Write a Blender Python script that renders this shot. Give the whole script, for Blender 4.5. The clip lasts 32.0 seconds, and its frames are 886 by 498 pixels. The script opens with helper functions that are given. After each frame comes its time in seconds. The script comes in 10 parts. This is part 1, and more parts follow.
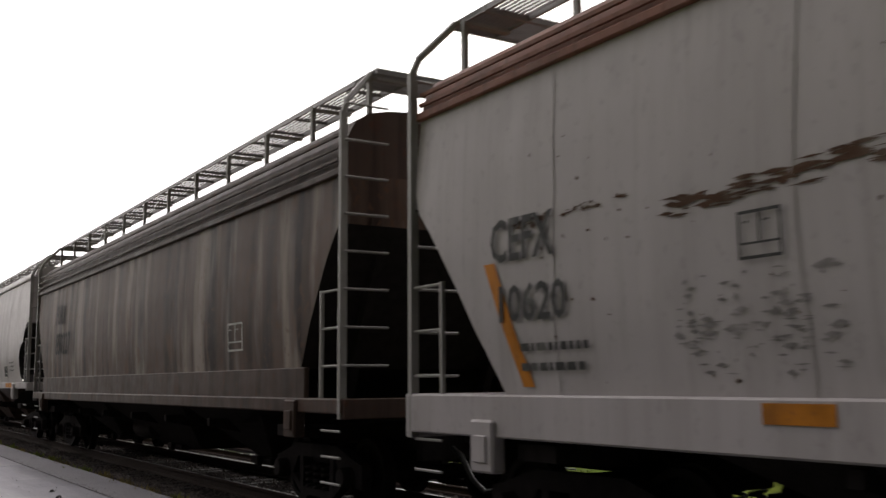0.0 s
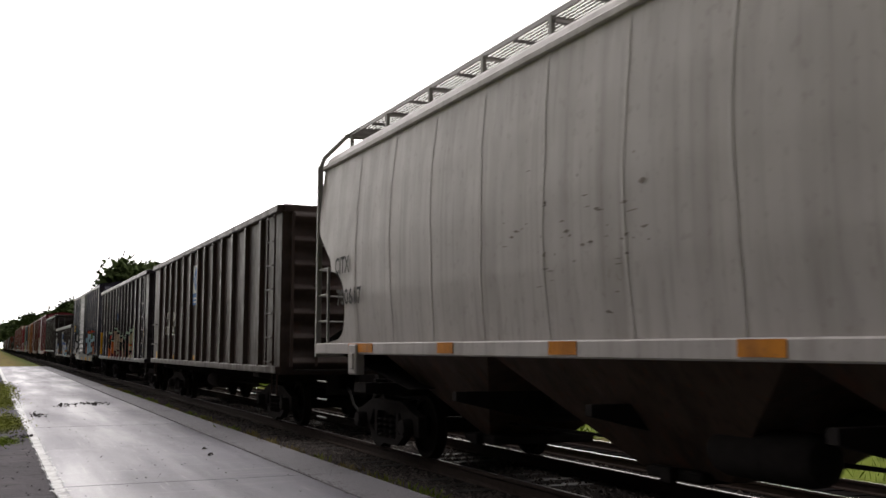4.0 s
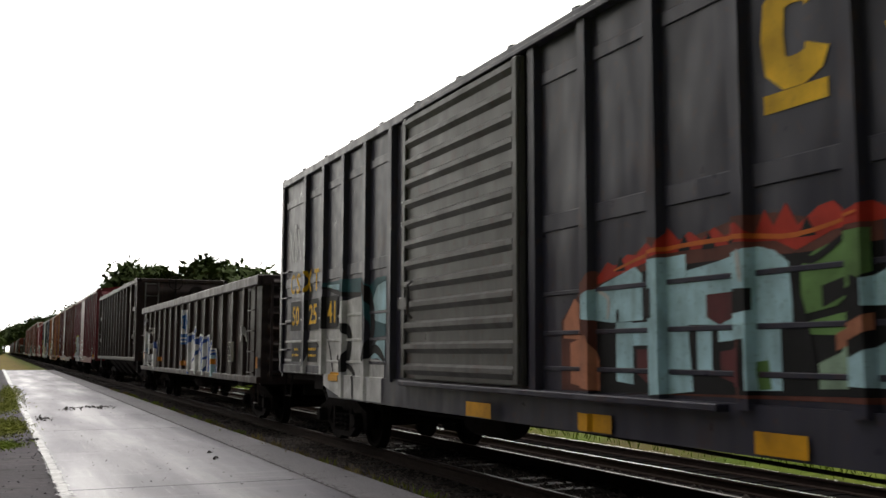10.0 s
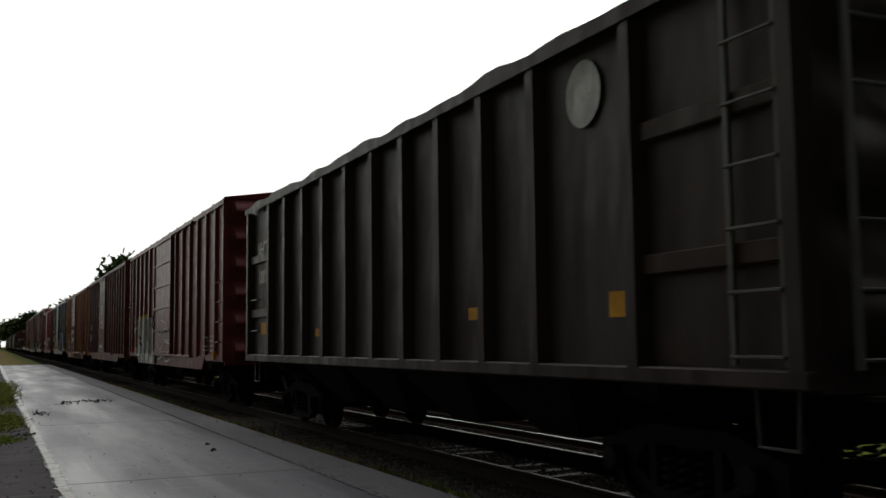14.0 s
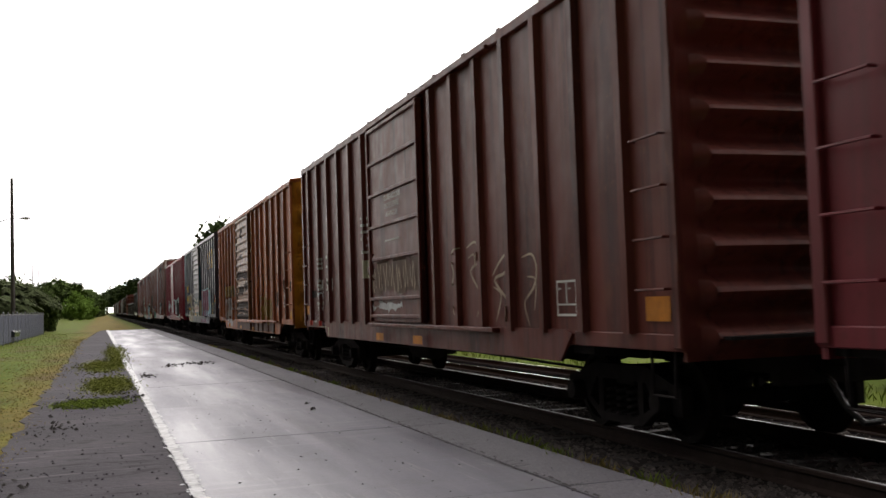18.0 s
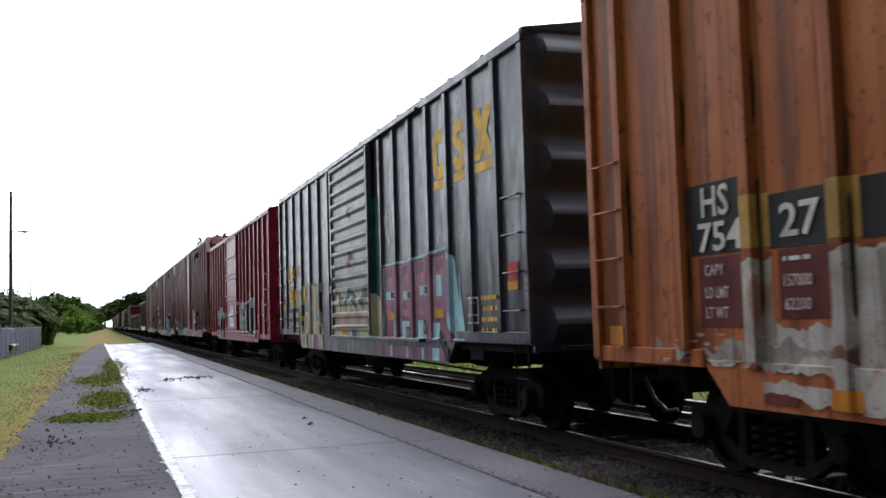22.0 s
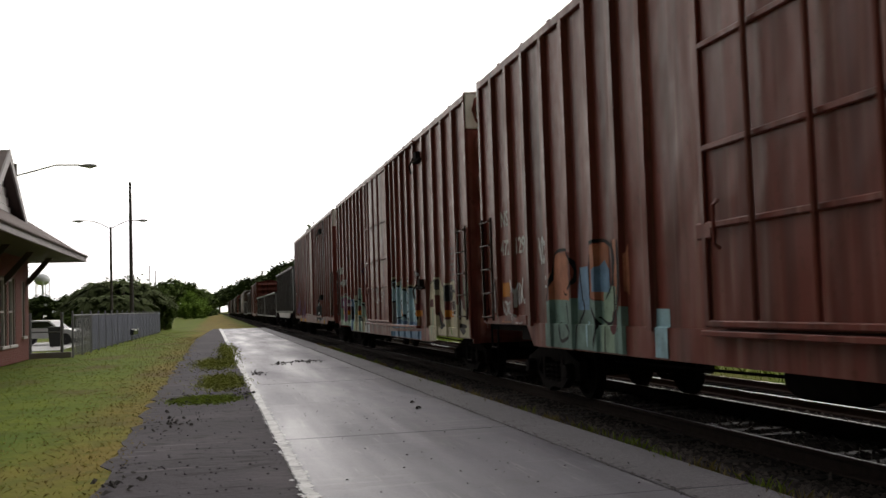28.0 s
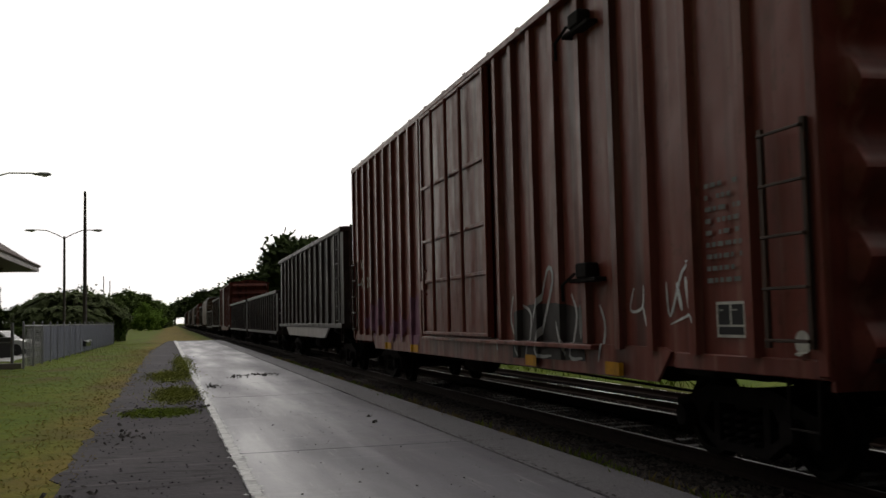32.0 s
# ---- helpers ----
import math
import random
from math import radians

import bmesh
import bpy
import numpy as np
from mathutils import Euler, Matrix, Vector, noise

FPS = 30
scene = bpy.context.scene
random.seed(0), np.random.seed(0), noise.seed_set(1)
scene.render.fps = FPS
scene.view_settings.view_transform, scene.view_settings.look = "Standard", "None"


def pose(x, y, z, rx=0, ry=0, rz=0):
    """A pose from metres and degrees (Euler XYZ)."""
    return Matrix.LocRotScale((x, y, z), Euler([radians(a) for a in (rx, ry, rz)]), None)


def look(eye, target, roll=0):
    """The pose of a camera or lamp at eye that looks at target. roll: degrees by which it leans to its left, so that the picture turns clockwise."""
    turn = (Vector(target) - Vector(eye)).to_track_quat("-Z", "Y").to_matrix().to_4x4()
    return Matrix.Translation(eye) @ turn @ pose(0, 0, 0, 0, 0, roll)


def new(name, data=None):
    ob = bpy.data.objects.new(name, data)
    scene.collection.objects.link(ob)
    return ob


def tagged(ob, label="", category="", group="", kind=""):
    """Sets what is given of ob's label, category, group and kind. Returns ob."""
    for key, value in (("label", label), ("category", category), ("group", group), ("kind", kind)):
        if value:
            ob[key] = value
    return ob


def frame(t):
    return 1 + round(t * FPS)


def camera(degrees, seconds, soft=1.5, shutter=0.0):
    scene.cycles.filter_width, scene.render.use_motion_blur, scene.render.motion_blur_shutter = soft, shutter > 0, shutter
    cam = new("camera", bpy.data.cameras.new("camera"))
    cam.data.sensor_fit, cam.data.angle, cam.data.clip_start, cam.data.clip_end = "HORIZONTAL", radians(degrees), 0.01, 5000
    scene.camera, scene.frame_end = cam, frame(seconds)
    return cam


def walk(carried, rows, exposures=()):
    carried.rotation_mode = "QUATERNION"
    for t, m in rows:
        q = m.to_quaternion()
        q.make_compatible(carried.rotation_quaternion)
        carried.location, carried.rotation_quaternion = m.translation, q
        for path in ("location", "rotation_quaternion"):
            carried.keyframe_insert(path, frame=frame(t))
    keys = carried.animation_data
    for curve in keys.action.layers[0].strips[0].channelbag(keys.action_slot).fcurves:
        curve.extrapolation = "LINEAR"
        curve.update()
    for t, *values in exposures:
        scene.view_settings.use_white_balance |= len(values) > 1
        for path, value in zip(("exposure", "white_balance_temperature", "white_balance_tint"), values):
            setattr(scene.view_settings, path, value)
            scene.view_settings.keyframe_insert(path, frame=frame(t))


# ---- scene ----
LENS = 48.08
RAIL = 0.12           # top of rail over the platform
EYE = Vector((0.0, 0.0, 1.58))
TRACK_X = 6.18        # centre line of the train's track
SPEED = 8.31          # metres a second
SECONDS = 32.0

# seconds, yaw (to the left of the track), pitch, roll of a camera held in one spot
PATH = [
    (0.0, -32.09, 7.65, -0.42), (0.5, -31.32, 7.75, 0.76), (1.0, -31.36, 7.51, 0.87), (1.5, -30.41, 6.77, 0.40),
    (2.0, -26.33, 6.07, 0.02), (2.5, -24.15, 5.67, -0.38), (3.0, -24.26, 5.50, -0.07), (3.5, -24.80, 5.63, -0.07),
    (4.0, -24.25, 5.74, 0.16), (4.5, -24.19, 5.94, 0.36), (6.5, -23.51, 6.23, 0.02), (7.0, -23.19, 6.18, 0.23),
    (7.5, -23.41, 6.37, 0.13), (8.0, -23.46, 6.06, 0.20), (8.5, -23.55, 6.16, 0.46), (9.0, -23.56, 6.00, 0.12),
    (9.5, -23.56, 5.85, 0.38), (10.0, -23.96, 5.95, 0.17), (10.5, -23.99, 5.89, 0.11), (11.0, -24.06, 5.73, -0.17),
    (11.5, -23.95, 5.70, -0.12), (12.0, -24.19, 6.02, -0.50), (12.5, -24.58, 5.79, -0.47), (13.0, -24.32, 5.56, -0.72),
    (13.5, -24.44, 5.54, -0.60), (14.0, -24.27, 5.30, -0.69), (14.5, -23.01, 4.97, -0.91), (15.0, -21.21, 3.99, -1.42),
    (15.5, -19.06, 3.37, -1.01), (17.5, -18.69, 3.03, -1.68), (18.0, -19.01, 3.01, -1.91), (18.5, -19.23, 3.33, -1.69),
    (19.0, -18.96, 3.63, -1.69), (19.5, -19.37, 3.57, -1.74), (20.0, -18.90, 3.72, -1.79), (20.5, -18.80, 3.69, -1.84),
    (21.0, -19.08, 3.52, -1.93), (21.5, -18.88, 3.61, -1.73), (22.0, -19.11, 3.87, -1.70), (22.5, -19.00, 4.14, -1.75),
    (23.0, -19.83, 3.44, -1.58), (23.5, -18.75, 2.88, -1.81), (24.0, -19.52, 0.10, -1.35), (24.5, -22.53, -1.49, -0.27),
    (25.0, -27.77, 0.23, -0.28), (25.5, -24.16, 0.63, -0.95), (26.0, -16.77, 1.86, -1.73), (26.5, -14.07, 2.19, -2.14),
    (28.5, -12.87, 3.56, -1.72), (29.0, -13.01, 3.77, -1.41), (29.5, -14.09, 3.36, -1.77), (30.0, -14.76, 3.20, -1.86),
    (30.5, -14.81, 3.06, -1.88), (31.0, -14.80, 3.03, -1.65), (31.5, -14.84, 3.01, -1.35), (32.0, -15.41, 3.93, -1.30),
]


def aim(yaw, pitch, roll):
    y, p = radians(yaw), radians(pitch)
    return look(EYE, EYE + Vector((-math.sin(y) * math.cos(p), math.cos(y) * math.cos(p), math.sin(p))), roll)


# seconds, stops, kelvin, tint
STOPS = [(0, -2.75), (1, -2.35), (2, -1.72), (3, -2.45), (4, -2.55), (7, -2.65), (9, -2.5), (10.5, -2.55), (12, -4.2), (13, -4.25), (14, -3.75), (15, -2.5), (15.5, -2.4), (18, -2.5), (20, -2.1), (22, -2.0), (23, -2.15), (24, -2.55), (25, -1.45), (26, -1.2), (28.5, -3.2), (30, -3.45), (32, -3.6)]
TINTS = [(0, 6900, 19), (4.5, 6900, 17), (10.5, 7000, 13), (12, 6700, 8), (14, 6800, 9), (15.5, 7100, 17), (20, 6700, 17), (22, 6000, 16), (23.5, 6200, 15), (25, 6900, 20), (26.5, 6900, 19), (28.5, 7000, 14), (32, 7000, 13)]


def between(rows, t, k):
    return float(np.interp(t, [r[0] for r in rows], [r[k] for r in rows]))


LIGHT = [(float(t), between(STOPS, t, 1), between(TINTS, t, 1), between(TINTS, t, 2)) for t in sorted({r[0] for r in STOPS} | {r[0] for r in TINTS})]

cam = camera(LENS, SECONDS, soft=1.5, shutter=0.15)
walk(cam, [(t, aim(a, b, c)) for t, a, b, c in PATH], LIGHT)

# ---- sky and sun: thin bright overcast, brightest low over the track ahead ----
world = bpy.data.worlds.new("sky")
scene.world = world
world.use_nodes = True
wn, wl = world.node_tree.nodes, world.node_tree.links
wn.clear()
w_out, w_bg = wn.new("ShaderNodeOutputWorld"), wn.new("ShaderNodeBackground")
w_sky = wn.new("ShaderNodeTexSky")
w_sky.sky_type, w_sky.sun_disc = "NISHITA", False
w_sky.sun_elevation, w_sky.sun_rotation = radians(33), radians(33)
w_sky.air_density, w_sky.dust_density = 1.0, 3.0
w_tc, w_map, w_noise, w_ramp = (wn.new("ShaderNode" + k) for k in ("TexCoord", "Mapping", "TexNoise", "ValToRGB"))
w_map.inputs["Scale"].default_value = (1.6, 1.6, 5.0)
w_noise.inputs["Scale"].default_value, w_noise.inputs["Detail"].default_value = 1.7, 7
w_ramp.color_ramp.elements[0].position, w_ramp.color_ramp.elements[0].color = 0.36, (10.2, 10.3, 10.9, 1)
w_ramp.color_ramp.elements[1].position, w_ramp.color_ramp.elements[1].color = 0.56, (12.2, 12.7, 12.2, 1)
w_mix = wn.new("ShaderNodeMix")
w_mix.data_type, w_mix.inputs[0].default_value = "RGBA", 0.82
wl.new(w_tc.outputs["Generated"], w_map.inputs[0]), wl.new(w_map.outputs[0], w_noise.inputs[0])
wl.new(w_noise.outputs[0], w_ramp.inputs[0]), wl.new(w_sky.outputs[0], w_mix.inputs[6])
# the cloud thins towards the sun and thickens away from it
SUN_WAY = Vector((math.sin(radians(33)) * math.cos(radians(33)), math.cos(radians(33)) * math.cos(radians(33)), math.sin(radians(33))))
w_dot, w_thin, w_mul = wn.new("ShaderNodeVectorMath"), wn.new("ShaderNodeMapRange"), wn.new("ShaderNodeVectorMath")
w_dot.operation, w_mul.operation, w_thin.interpolation_type = "DOT_PRODUCT", "MULTIPLY", "SMOOTHSTEP"
w_dot.inputs[1].default_value = SUN_WAY
for k, v in ((1, -0.1), (2, 0.95), (3, 0.10), (4, 13.5)):
    w_thin.inputs[k].default_value = v
wl.new(w_tc.outputs["Generated"], w_dot.inputs[0]), wl.new(w_dot.outputs["Value"], w_thin.inputs[0])
wl.new(w_ramp.outputs[0], w_mul.inputs[0]), wl.new(w_thin.outputs[0], w_mul.inputs[1])
wl.new(w_mul.outputs[0], w_mix.inputs[7]), wl.new(w_mix.outputs[2], w_bg.inputs[0])
wl.new(w_bg.outputs[0], w_out.inputs[0])
w_bg.inputs[1].default_value = 0.13

sun = new("sun", bpy.data.lights.new("sun", "SUN"))
sun.data.energy, sun.data.angle, sun.data.color = 1.2, radians(25), (1.0, 0.97, 0.92)
sun.matrix_world = look((0, 0, 60), Vector((0, 0, 60)) - SUN_WAY)


# ---- materials ----
def node_material(name):
    m = bpy.data.materials.new(name)
    m.use_nodes = True
    n, l = m.node_tree.nodes, m.node_tree.links
    return m, n, l, n["Principled BSDF"]


def noise_of(n, l, scale, detail, stretch=(1, 1, 1), own=True):
    """A noise value in the object's space, shifted for each object."""
    tc, mp, ns = n.new("ShaderNodeTexCoord"), n.new("ShaderNodeMapping"), n.new("ShaderNodeTexNoise")
    mp.inputs["Scale"].default_value = stretch
    ns.inputs["Scale"].default_value, ns.inputs["Detail"].default_value = scale, detail
    l.new(tc.outputs["Object"], mp.inputs[0])
    if own:
        oi, mul = n.new("ShaderNodeObjectInfo"), n.new("ShaderNodeMath")
        mul.operation, mul.inputs[1].default_value = "MULTIPLY", 37.0
        l.new(oi.outputs["Random"], mul.inputs[0]), l.new(mul.outputs[0], mp.inputs["Location"])
    l.new(mp.outputs[0], ns.inputs["Vector"])
    return ns.outputs[0]


def ramp_of(n, l, value, a, b):
    r = n.new("ShaderNodeMapRange")
    r.inputs[1].default_value, r.inputs[2].default_value = a, b
    l.new(value, r.inputs[0])
    return r.outputs[0]


def blend(n, l, fac, a, b):
    m = n.new("ShaderNodeMix")
    m.data_type = "RGBA"
    for socket, v in ((0, fac), (6, a), (7, b)):
        if isinstance(v, (int, float)):
            m.inputs[socket].default_value = v
        elif isinstance(v, tuple):
            m.inputs[socket].default_value = (*v, 1)
        else:
            l.new(v, m.inputs[socket])
    return m.outputs[2]


def times(n, l, value, k):
    m = n.new("ShaderNodeMath")
    m.operation, m.inputs[1].default_value = "MULTIPLY", k
    l.new(value, m.inputs[0])
    return m.outputs[0]


def bumped(n, l, bsdf, value, strength, distance):
    b = n.new("ShaderNodeBump")
    b.inputs["Strength"].default_value, b.inputs["Distance"].default_value = strength, distance
    l.new(value, b.inputs["Height"]), l.new(b.outputs[0], bsdf.inputs["Normal"])


def paint(name, color, dirt=(0.045, 0.035, 0.03), streak=0.5, rust=0.4, fade=0.3, rough=0.45, rust_color=(0.11, 0.04, 0.022), dent=0.5, metal=0.0, run_color=None, run_scale=11.0, run_amount=0.7, gloss=None):
    """Weathered paint on steel: uneven fading, dirt that has run down, rust patches, dented sheet."""
    m, n, l, p = node_material(name)
    light = tuple(min(1.0, c * (1 + fade) + 0.03 * fade) for c in color)
    dark = tuple(c * (1 - 0.5 * fade) for c in color)
    c = blend(n, l, noise_of(n, l, 1.1, 6), dark, light)
    run = ramp_of(n, l, noise_of(n, l, 1.0, 7, (2.6, 2.6, 0.16)), 0.47, 0.68)
    c = blend(n, l, times(n, l, run, streak), c, dirt)
    fine = ramp_of(n, l, noise_of(n, l, 1.0, 6, (run_scale, run_scale, 0.28)), 0.52, 0.68)
    c = blend(n, l, times(n, l, fine, streak * run_amount), c, run_color or dirt)
    spots = ramp_of(n, l, noise_of(n, l, 2.3, 10, (1, 1, 0.6)), 0.60, 0.70)
    c = blend(n, l, times(n, l, spots, rust), c, rust_color)
    chips = ramp_of(n, l, noise_of(n, l, 13, 8, (1, 1, 0.7)), 0.60, 0.66)
    c = blend(n, l, times(n, l, chips, min(1.0, rust * 0.8 + 0.05)), c, rust_color)
    l.new(c, p.inputs["Base Color"])
    r = n.new("ShaderNodeMapRange")
    r.inputs[3].default_value, r.inputs[4].default_value = rough - 0.2, rough + 0.12
    l.new(noise_of(n, l, 5, 5), r.inputs[0]), l.new(r.outputs[0], p.inputs["Roughness"])
    p.inputs["Metallic"].default_value = metal
    p.inputs["Specular IOR Level"].default_value = gloss or 0.14
    bumped(n, l, p, noise_of(n, l, 1.2, 2, (1.2, 1.2, 0.55)), dent, 0.08)
    return m


def plain(name, color, rough=0.5, var=0.25, scale=6, bump=0.0, metal=0.0, gloss=0.5):
    m, n, l, p = node_material(name)
    lo, hi = tuple(c * (1 - var) for c in color), tuple(min(1, c * (1 + var)) for c in color)
    l.new(blend(n, l, noise_of(n, l, scale, 7), lo, hi), p.inputs["Base Color"])
    p.inputs["Roughness"].default_value, p.inputs["Metallic"].default_value = rough, metal
    p.inputs["Specular IOR Level"].default_value = gloss
    if bump:
        bumped(n, l, p, noise_of(n, l, scale * 3, 6), bump, 0.02)
    return m


def worn(name, color, wear=0.35, rough=0.55, under=(0.05, 0.04, 0.04)):
    """Sprayed or stencilled paint, rubbed through in places."""
    m, n, l, p = node_material(name)
    lo, hi = tuple(c * 0.66 for c in color), tuple(min(1, c * 1.16) for c in color)
    c = blend(n, l, ramp_of(n, l, noise_of(n, l, 3.0, 8), 0.32, 0.68), lo, hi)
    drip = ramp_of(n, l, noise_of(n, l, 1.0, 6, (9, 9, 0.7)), 0.52, 0.66)
    c = blend(n, l, times(n, l, drip, wear * 0.8), c, tuple(v * 0.45 for v in color))
    speck = ramp_of(n, l, noise_of(n, l, 30, 6), 0.60, 0.68)
    c = blend(n, l, times(n, l, speck, wear), c, under)
    gone = ramp_of(n, l, noise_of(n, l, 4.0, 9, (1, 1, 0.5)), 0.56, 0.68)
    c = blend(n, l, times(n, l, gone, wear), c, under)
    l.new(c, p.inputs["Base Color"])
    p.inputs["Roughness"].default_value = rough
    p.inputs["Specular IOR Level"].default_value = 0.12
    bumped(n, l, p, noise_of(n, l, 1.3, 3), 0.3, 0.03)
    return m


GREY_CAR = paint("light grey car paint", (0.40, 0.372, 0.368), (0.20, 0.175, 0.16), 0.38, 0.12, 0.26, 0.45, (0.10, 0.06, 0.04), 0.35)
GREY_WORN = paint("stained grey car paint", (0.40, 0.372, 0.378), (0.25, 0.225, 0.205), 0.28, 0.10, 0.16, 0.5, (0.09, 0.08, 0.06), 0.35)
ROOF_RUST = paint("rusty roof paint", (0.20, 0.085, 0.06), (0.08, 0.05, 0.04), 0.5, 0.5, 0.3, 0.6)
DARK_GREY = paint("sooty brown car paint", (0.078, 0.049, 0.037), (0.024, 0.016, 0.014), 1.0, 0.6, 0.6, 0.55, (0.125, 0.062, 0.036), 0.3, 0.0, (0.32, 0.27, 0.235), 2.2, 0.85, 0.07)
DARK_ROOF = paint("sooty brown roof paint", (0.062, 0.040, 0.032), (0.026, 0.019, 0.016), 0.6, 0.4, 0.4, 0.55, gloss=0.08)
BLACK_CAR = paint("black car paint", (0.018, 0.014, 0.020), (0.048, 0.042, 0.046), 0.4, 0.35, 0.5, 0.42, (0.055, 0.028, 0.022), 0.9, gloss=0.20)
BROWN_BLACK = paint("brown black car paint", (0.034, 0.022, 0.020), (0.070, 0.055, 0.048), 0.35, 0.4, 0.4, 0.45, (0.07, 0.032, 0.022), 0.9, gloss=0.10)
GREEN_BLACK = paint("brown grey car paint", (0.029, 0.021, 0.021), (0.055, 0.043, 0.041), 0.45, 0.4, 0.45, 0.48, (0.07, 0.034, 0.024), 0.8, gloss=0.12)
NAVY_CAR = paint("dark blue grey car paint", (0.024, 0.024, 0.042), (0.060, 0.056, 0.064), 0.35, 0.3, 0.5, 0.38, (0.085, 0.04, 0.028), 0.7, gloss=0.20)
MAROON_CAR = paint("maroon car paint", (0.15, 0.018, 0.026), (0.06, 0.022, 0.022), 0.5, 0.25, 0.3, 0.44, (0.06, 0.02, 0.016), 0.4, gloss=0.2)
RUST_CAR = paint("rust brown car paint", (0.112, 0.024, 0.017), (0.034, 0.010, 0.009), 0.8, 0.55, 0.55, 0.48, (0.145, 0.044, 0.024), 0.5, gloss=0.12)
ORANGE_CAR = paint("faded orange car paint", (0.345, 0.105, 0.032), (0.085, 0.026, 0.016), 0.85, 0.75, 0.45, 0.5, (0.095, 0.028, 0.016), 0.6, gloss=0.08)
ORANGE_END = paint("dark yellow car paint", (0.42, 0.17, 0.014), (0.09, 0.035, 0.015), 0.75, 0.5, 0.3, 0.5, gloss=0.08)
RED_CAR = paint("bright red car paint", (0.225, 0.010, 0.022), (0.12, 0.022, 0.026), 0.35, 0.15, 0.22, 0.46, (0.10, 0.018, 0.02), 0.3, gloss=0.16)
# its pale run colour gives faded streaks and also a painted-in sheen
BROWN_CAR = paint("brown car paint", (0.175, 0.043, 0.032), (0.045, 0.014, 0.012), 0.75, 0.45, 0.4, 0.42, (0.10, 0.036, 0.022), 0.7, 0.0, (0.32, 0.17, 0.13), 7.0, 0.55, 0.17)
WHITE_CAP = paint("dirty white paint", (0.78, 0.76, 0.70), (0.25, 0.22, 0.18), 0.4, 0.15, 0.2, 0.5)
DOOR_PALE = paint("scraped orange door paint", (0.30, 0.145, 0.065), (0.035, 0.022, 0.018), 0.8, 0.9, 0.45, 0.45, (0.045, 0.025, 0.018), 0.6)
DOOR_GREY = paint("grey door paint", (0.10, 0.10, 0.10), (0.04, 0.037, 0.035), 0.4, 0.3, 0.3, 0.4)
UNDER = plain("black running gear and shaded slopes", (0.024, 0.021, 0.021), 0.9, 0.4, 8, 0.3, 0.0, 0.03)
WHEEL = plain("dull wheel steel", (0.016, 0.014, 0.013), 0.8, 0.4, 9, 0.1, 0.0, 0.05)
LADDER_GREY = plain("grey ladder paint", (0.24, 0.23, 0.22), 0.5, 0.3, 5)
GRATING = plain("dark galvanised grating", (0.22, 0.21, 0.21), 0.5, 0.3, 5, 0.0, 0.4)
STENCIL = worn("white stencil paint", (0.62, 0.60, 0.55), 0.3)
SOOT_MARK = worn("black lettering paint", (0.012, 0.011, 0.011), 0.12, 0.7, (0.05, 0.045, 0.04))
STENCIL_DARK = worn("dark grey stencil paint", (0.05, 0.05, 0.05), 0.3, 0.6, (0.3, 0.3, 0.28))
YELLOW_MARK = worn("yellow reflector sheeting", (0.62, 0.30, 0.015), 0.25)
ORANGE_MARK = worn("orange reflector sheeting", (0.55, 0.20, 0.02), 0.3)
CSX_YELLOW = worn("yellow lettering paint", (0.85, 0.50, 0.03), 0.22)
SIGN_BLUE = worn("blue sign paint", (0.03, 0.13, 0.38), 0.1)
SIGN_WHITE = worn("white sign paint", (0.6, 0.62, 0.62), 0.15)
SPRAY = {k: worn("spray paint " + k, v, w) for k, v, w in (
    ("white", (0.74, 0.76, 0.76), 0.3), ("silver", (0.58, 0.58, 0.58), 0.3), ("pale blue", (0.40, 0.62, 0.70), 0.3),
    ("teal", (0.03, 0.105, 0.125), 0.25), ("green", (0.14, 0.27, 0.09), 0.25), ("mint", (0.32, 0.45, 0.34), 0.25),
    ("orange", (0.62, 0.15, 0.03), 0.25), ("salmon", (0.50, 0.20, 0.12), 0.25), ("tan", (0.42, 0.31, 0.22), 0.3),
    ("black", (0.012, 0.012, 0.014), 0.1), ("pink", (0.42, 0.11, 0.17), 0.25), ("mauve", (0.27, 0.12, 0.19), 0.3),
    ("yellow", (0.65, 0.48, 0.04), 0.15), ("cream", (0.55, 0.51, 0.36), 0.35), ("blue", (0.05, 0.11, 0.38), 0.3),
    ("navy", (0.032, 0.030, 0.042), 0.1), ("grey", (0.19, 0.19, 0.18), 0.35), ("dark grey", (0.055, 0.05, 0.05), 0.3), ("red", (0.46, 0.04, 0.025), 0.25), ("khaki", (0.40, 0.36, 0.23), 0.35), ("lavender", (0.25, 0.21, 0.33), 0.45), ("rose", (0.44, 0.19, 0.23), 0.5), ("plum", (0.27, 0.10, 0.16), 0.5), ("steel", (0.19, 0.33, 0.50), 0.35), ("rust brown", (0.13, 0.045, 0.035), 0.3), ("maroon", (0.115, 0.03, 0.034), 0.3), ("sea", (0.19, 0.30, 0.265), 0.3), ("rust orange", (0.36, 0.095, 0.03), 0.3))}


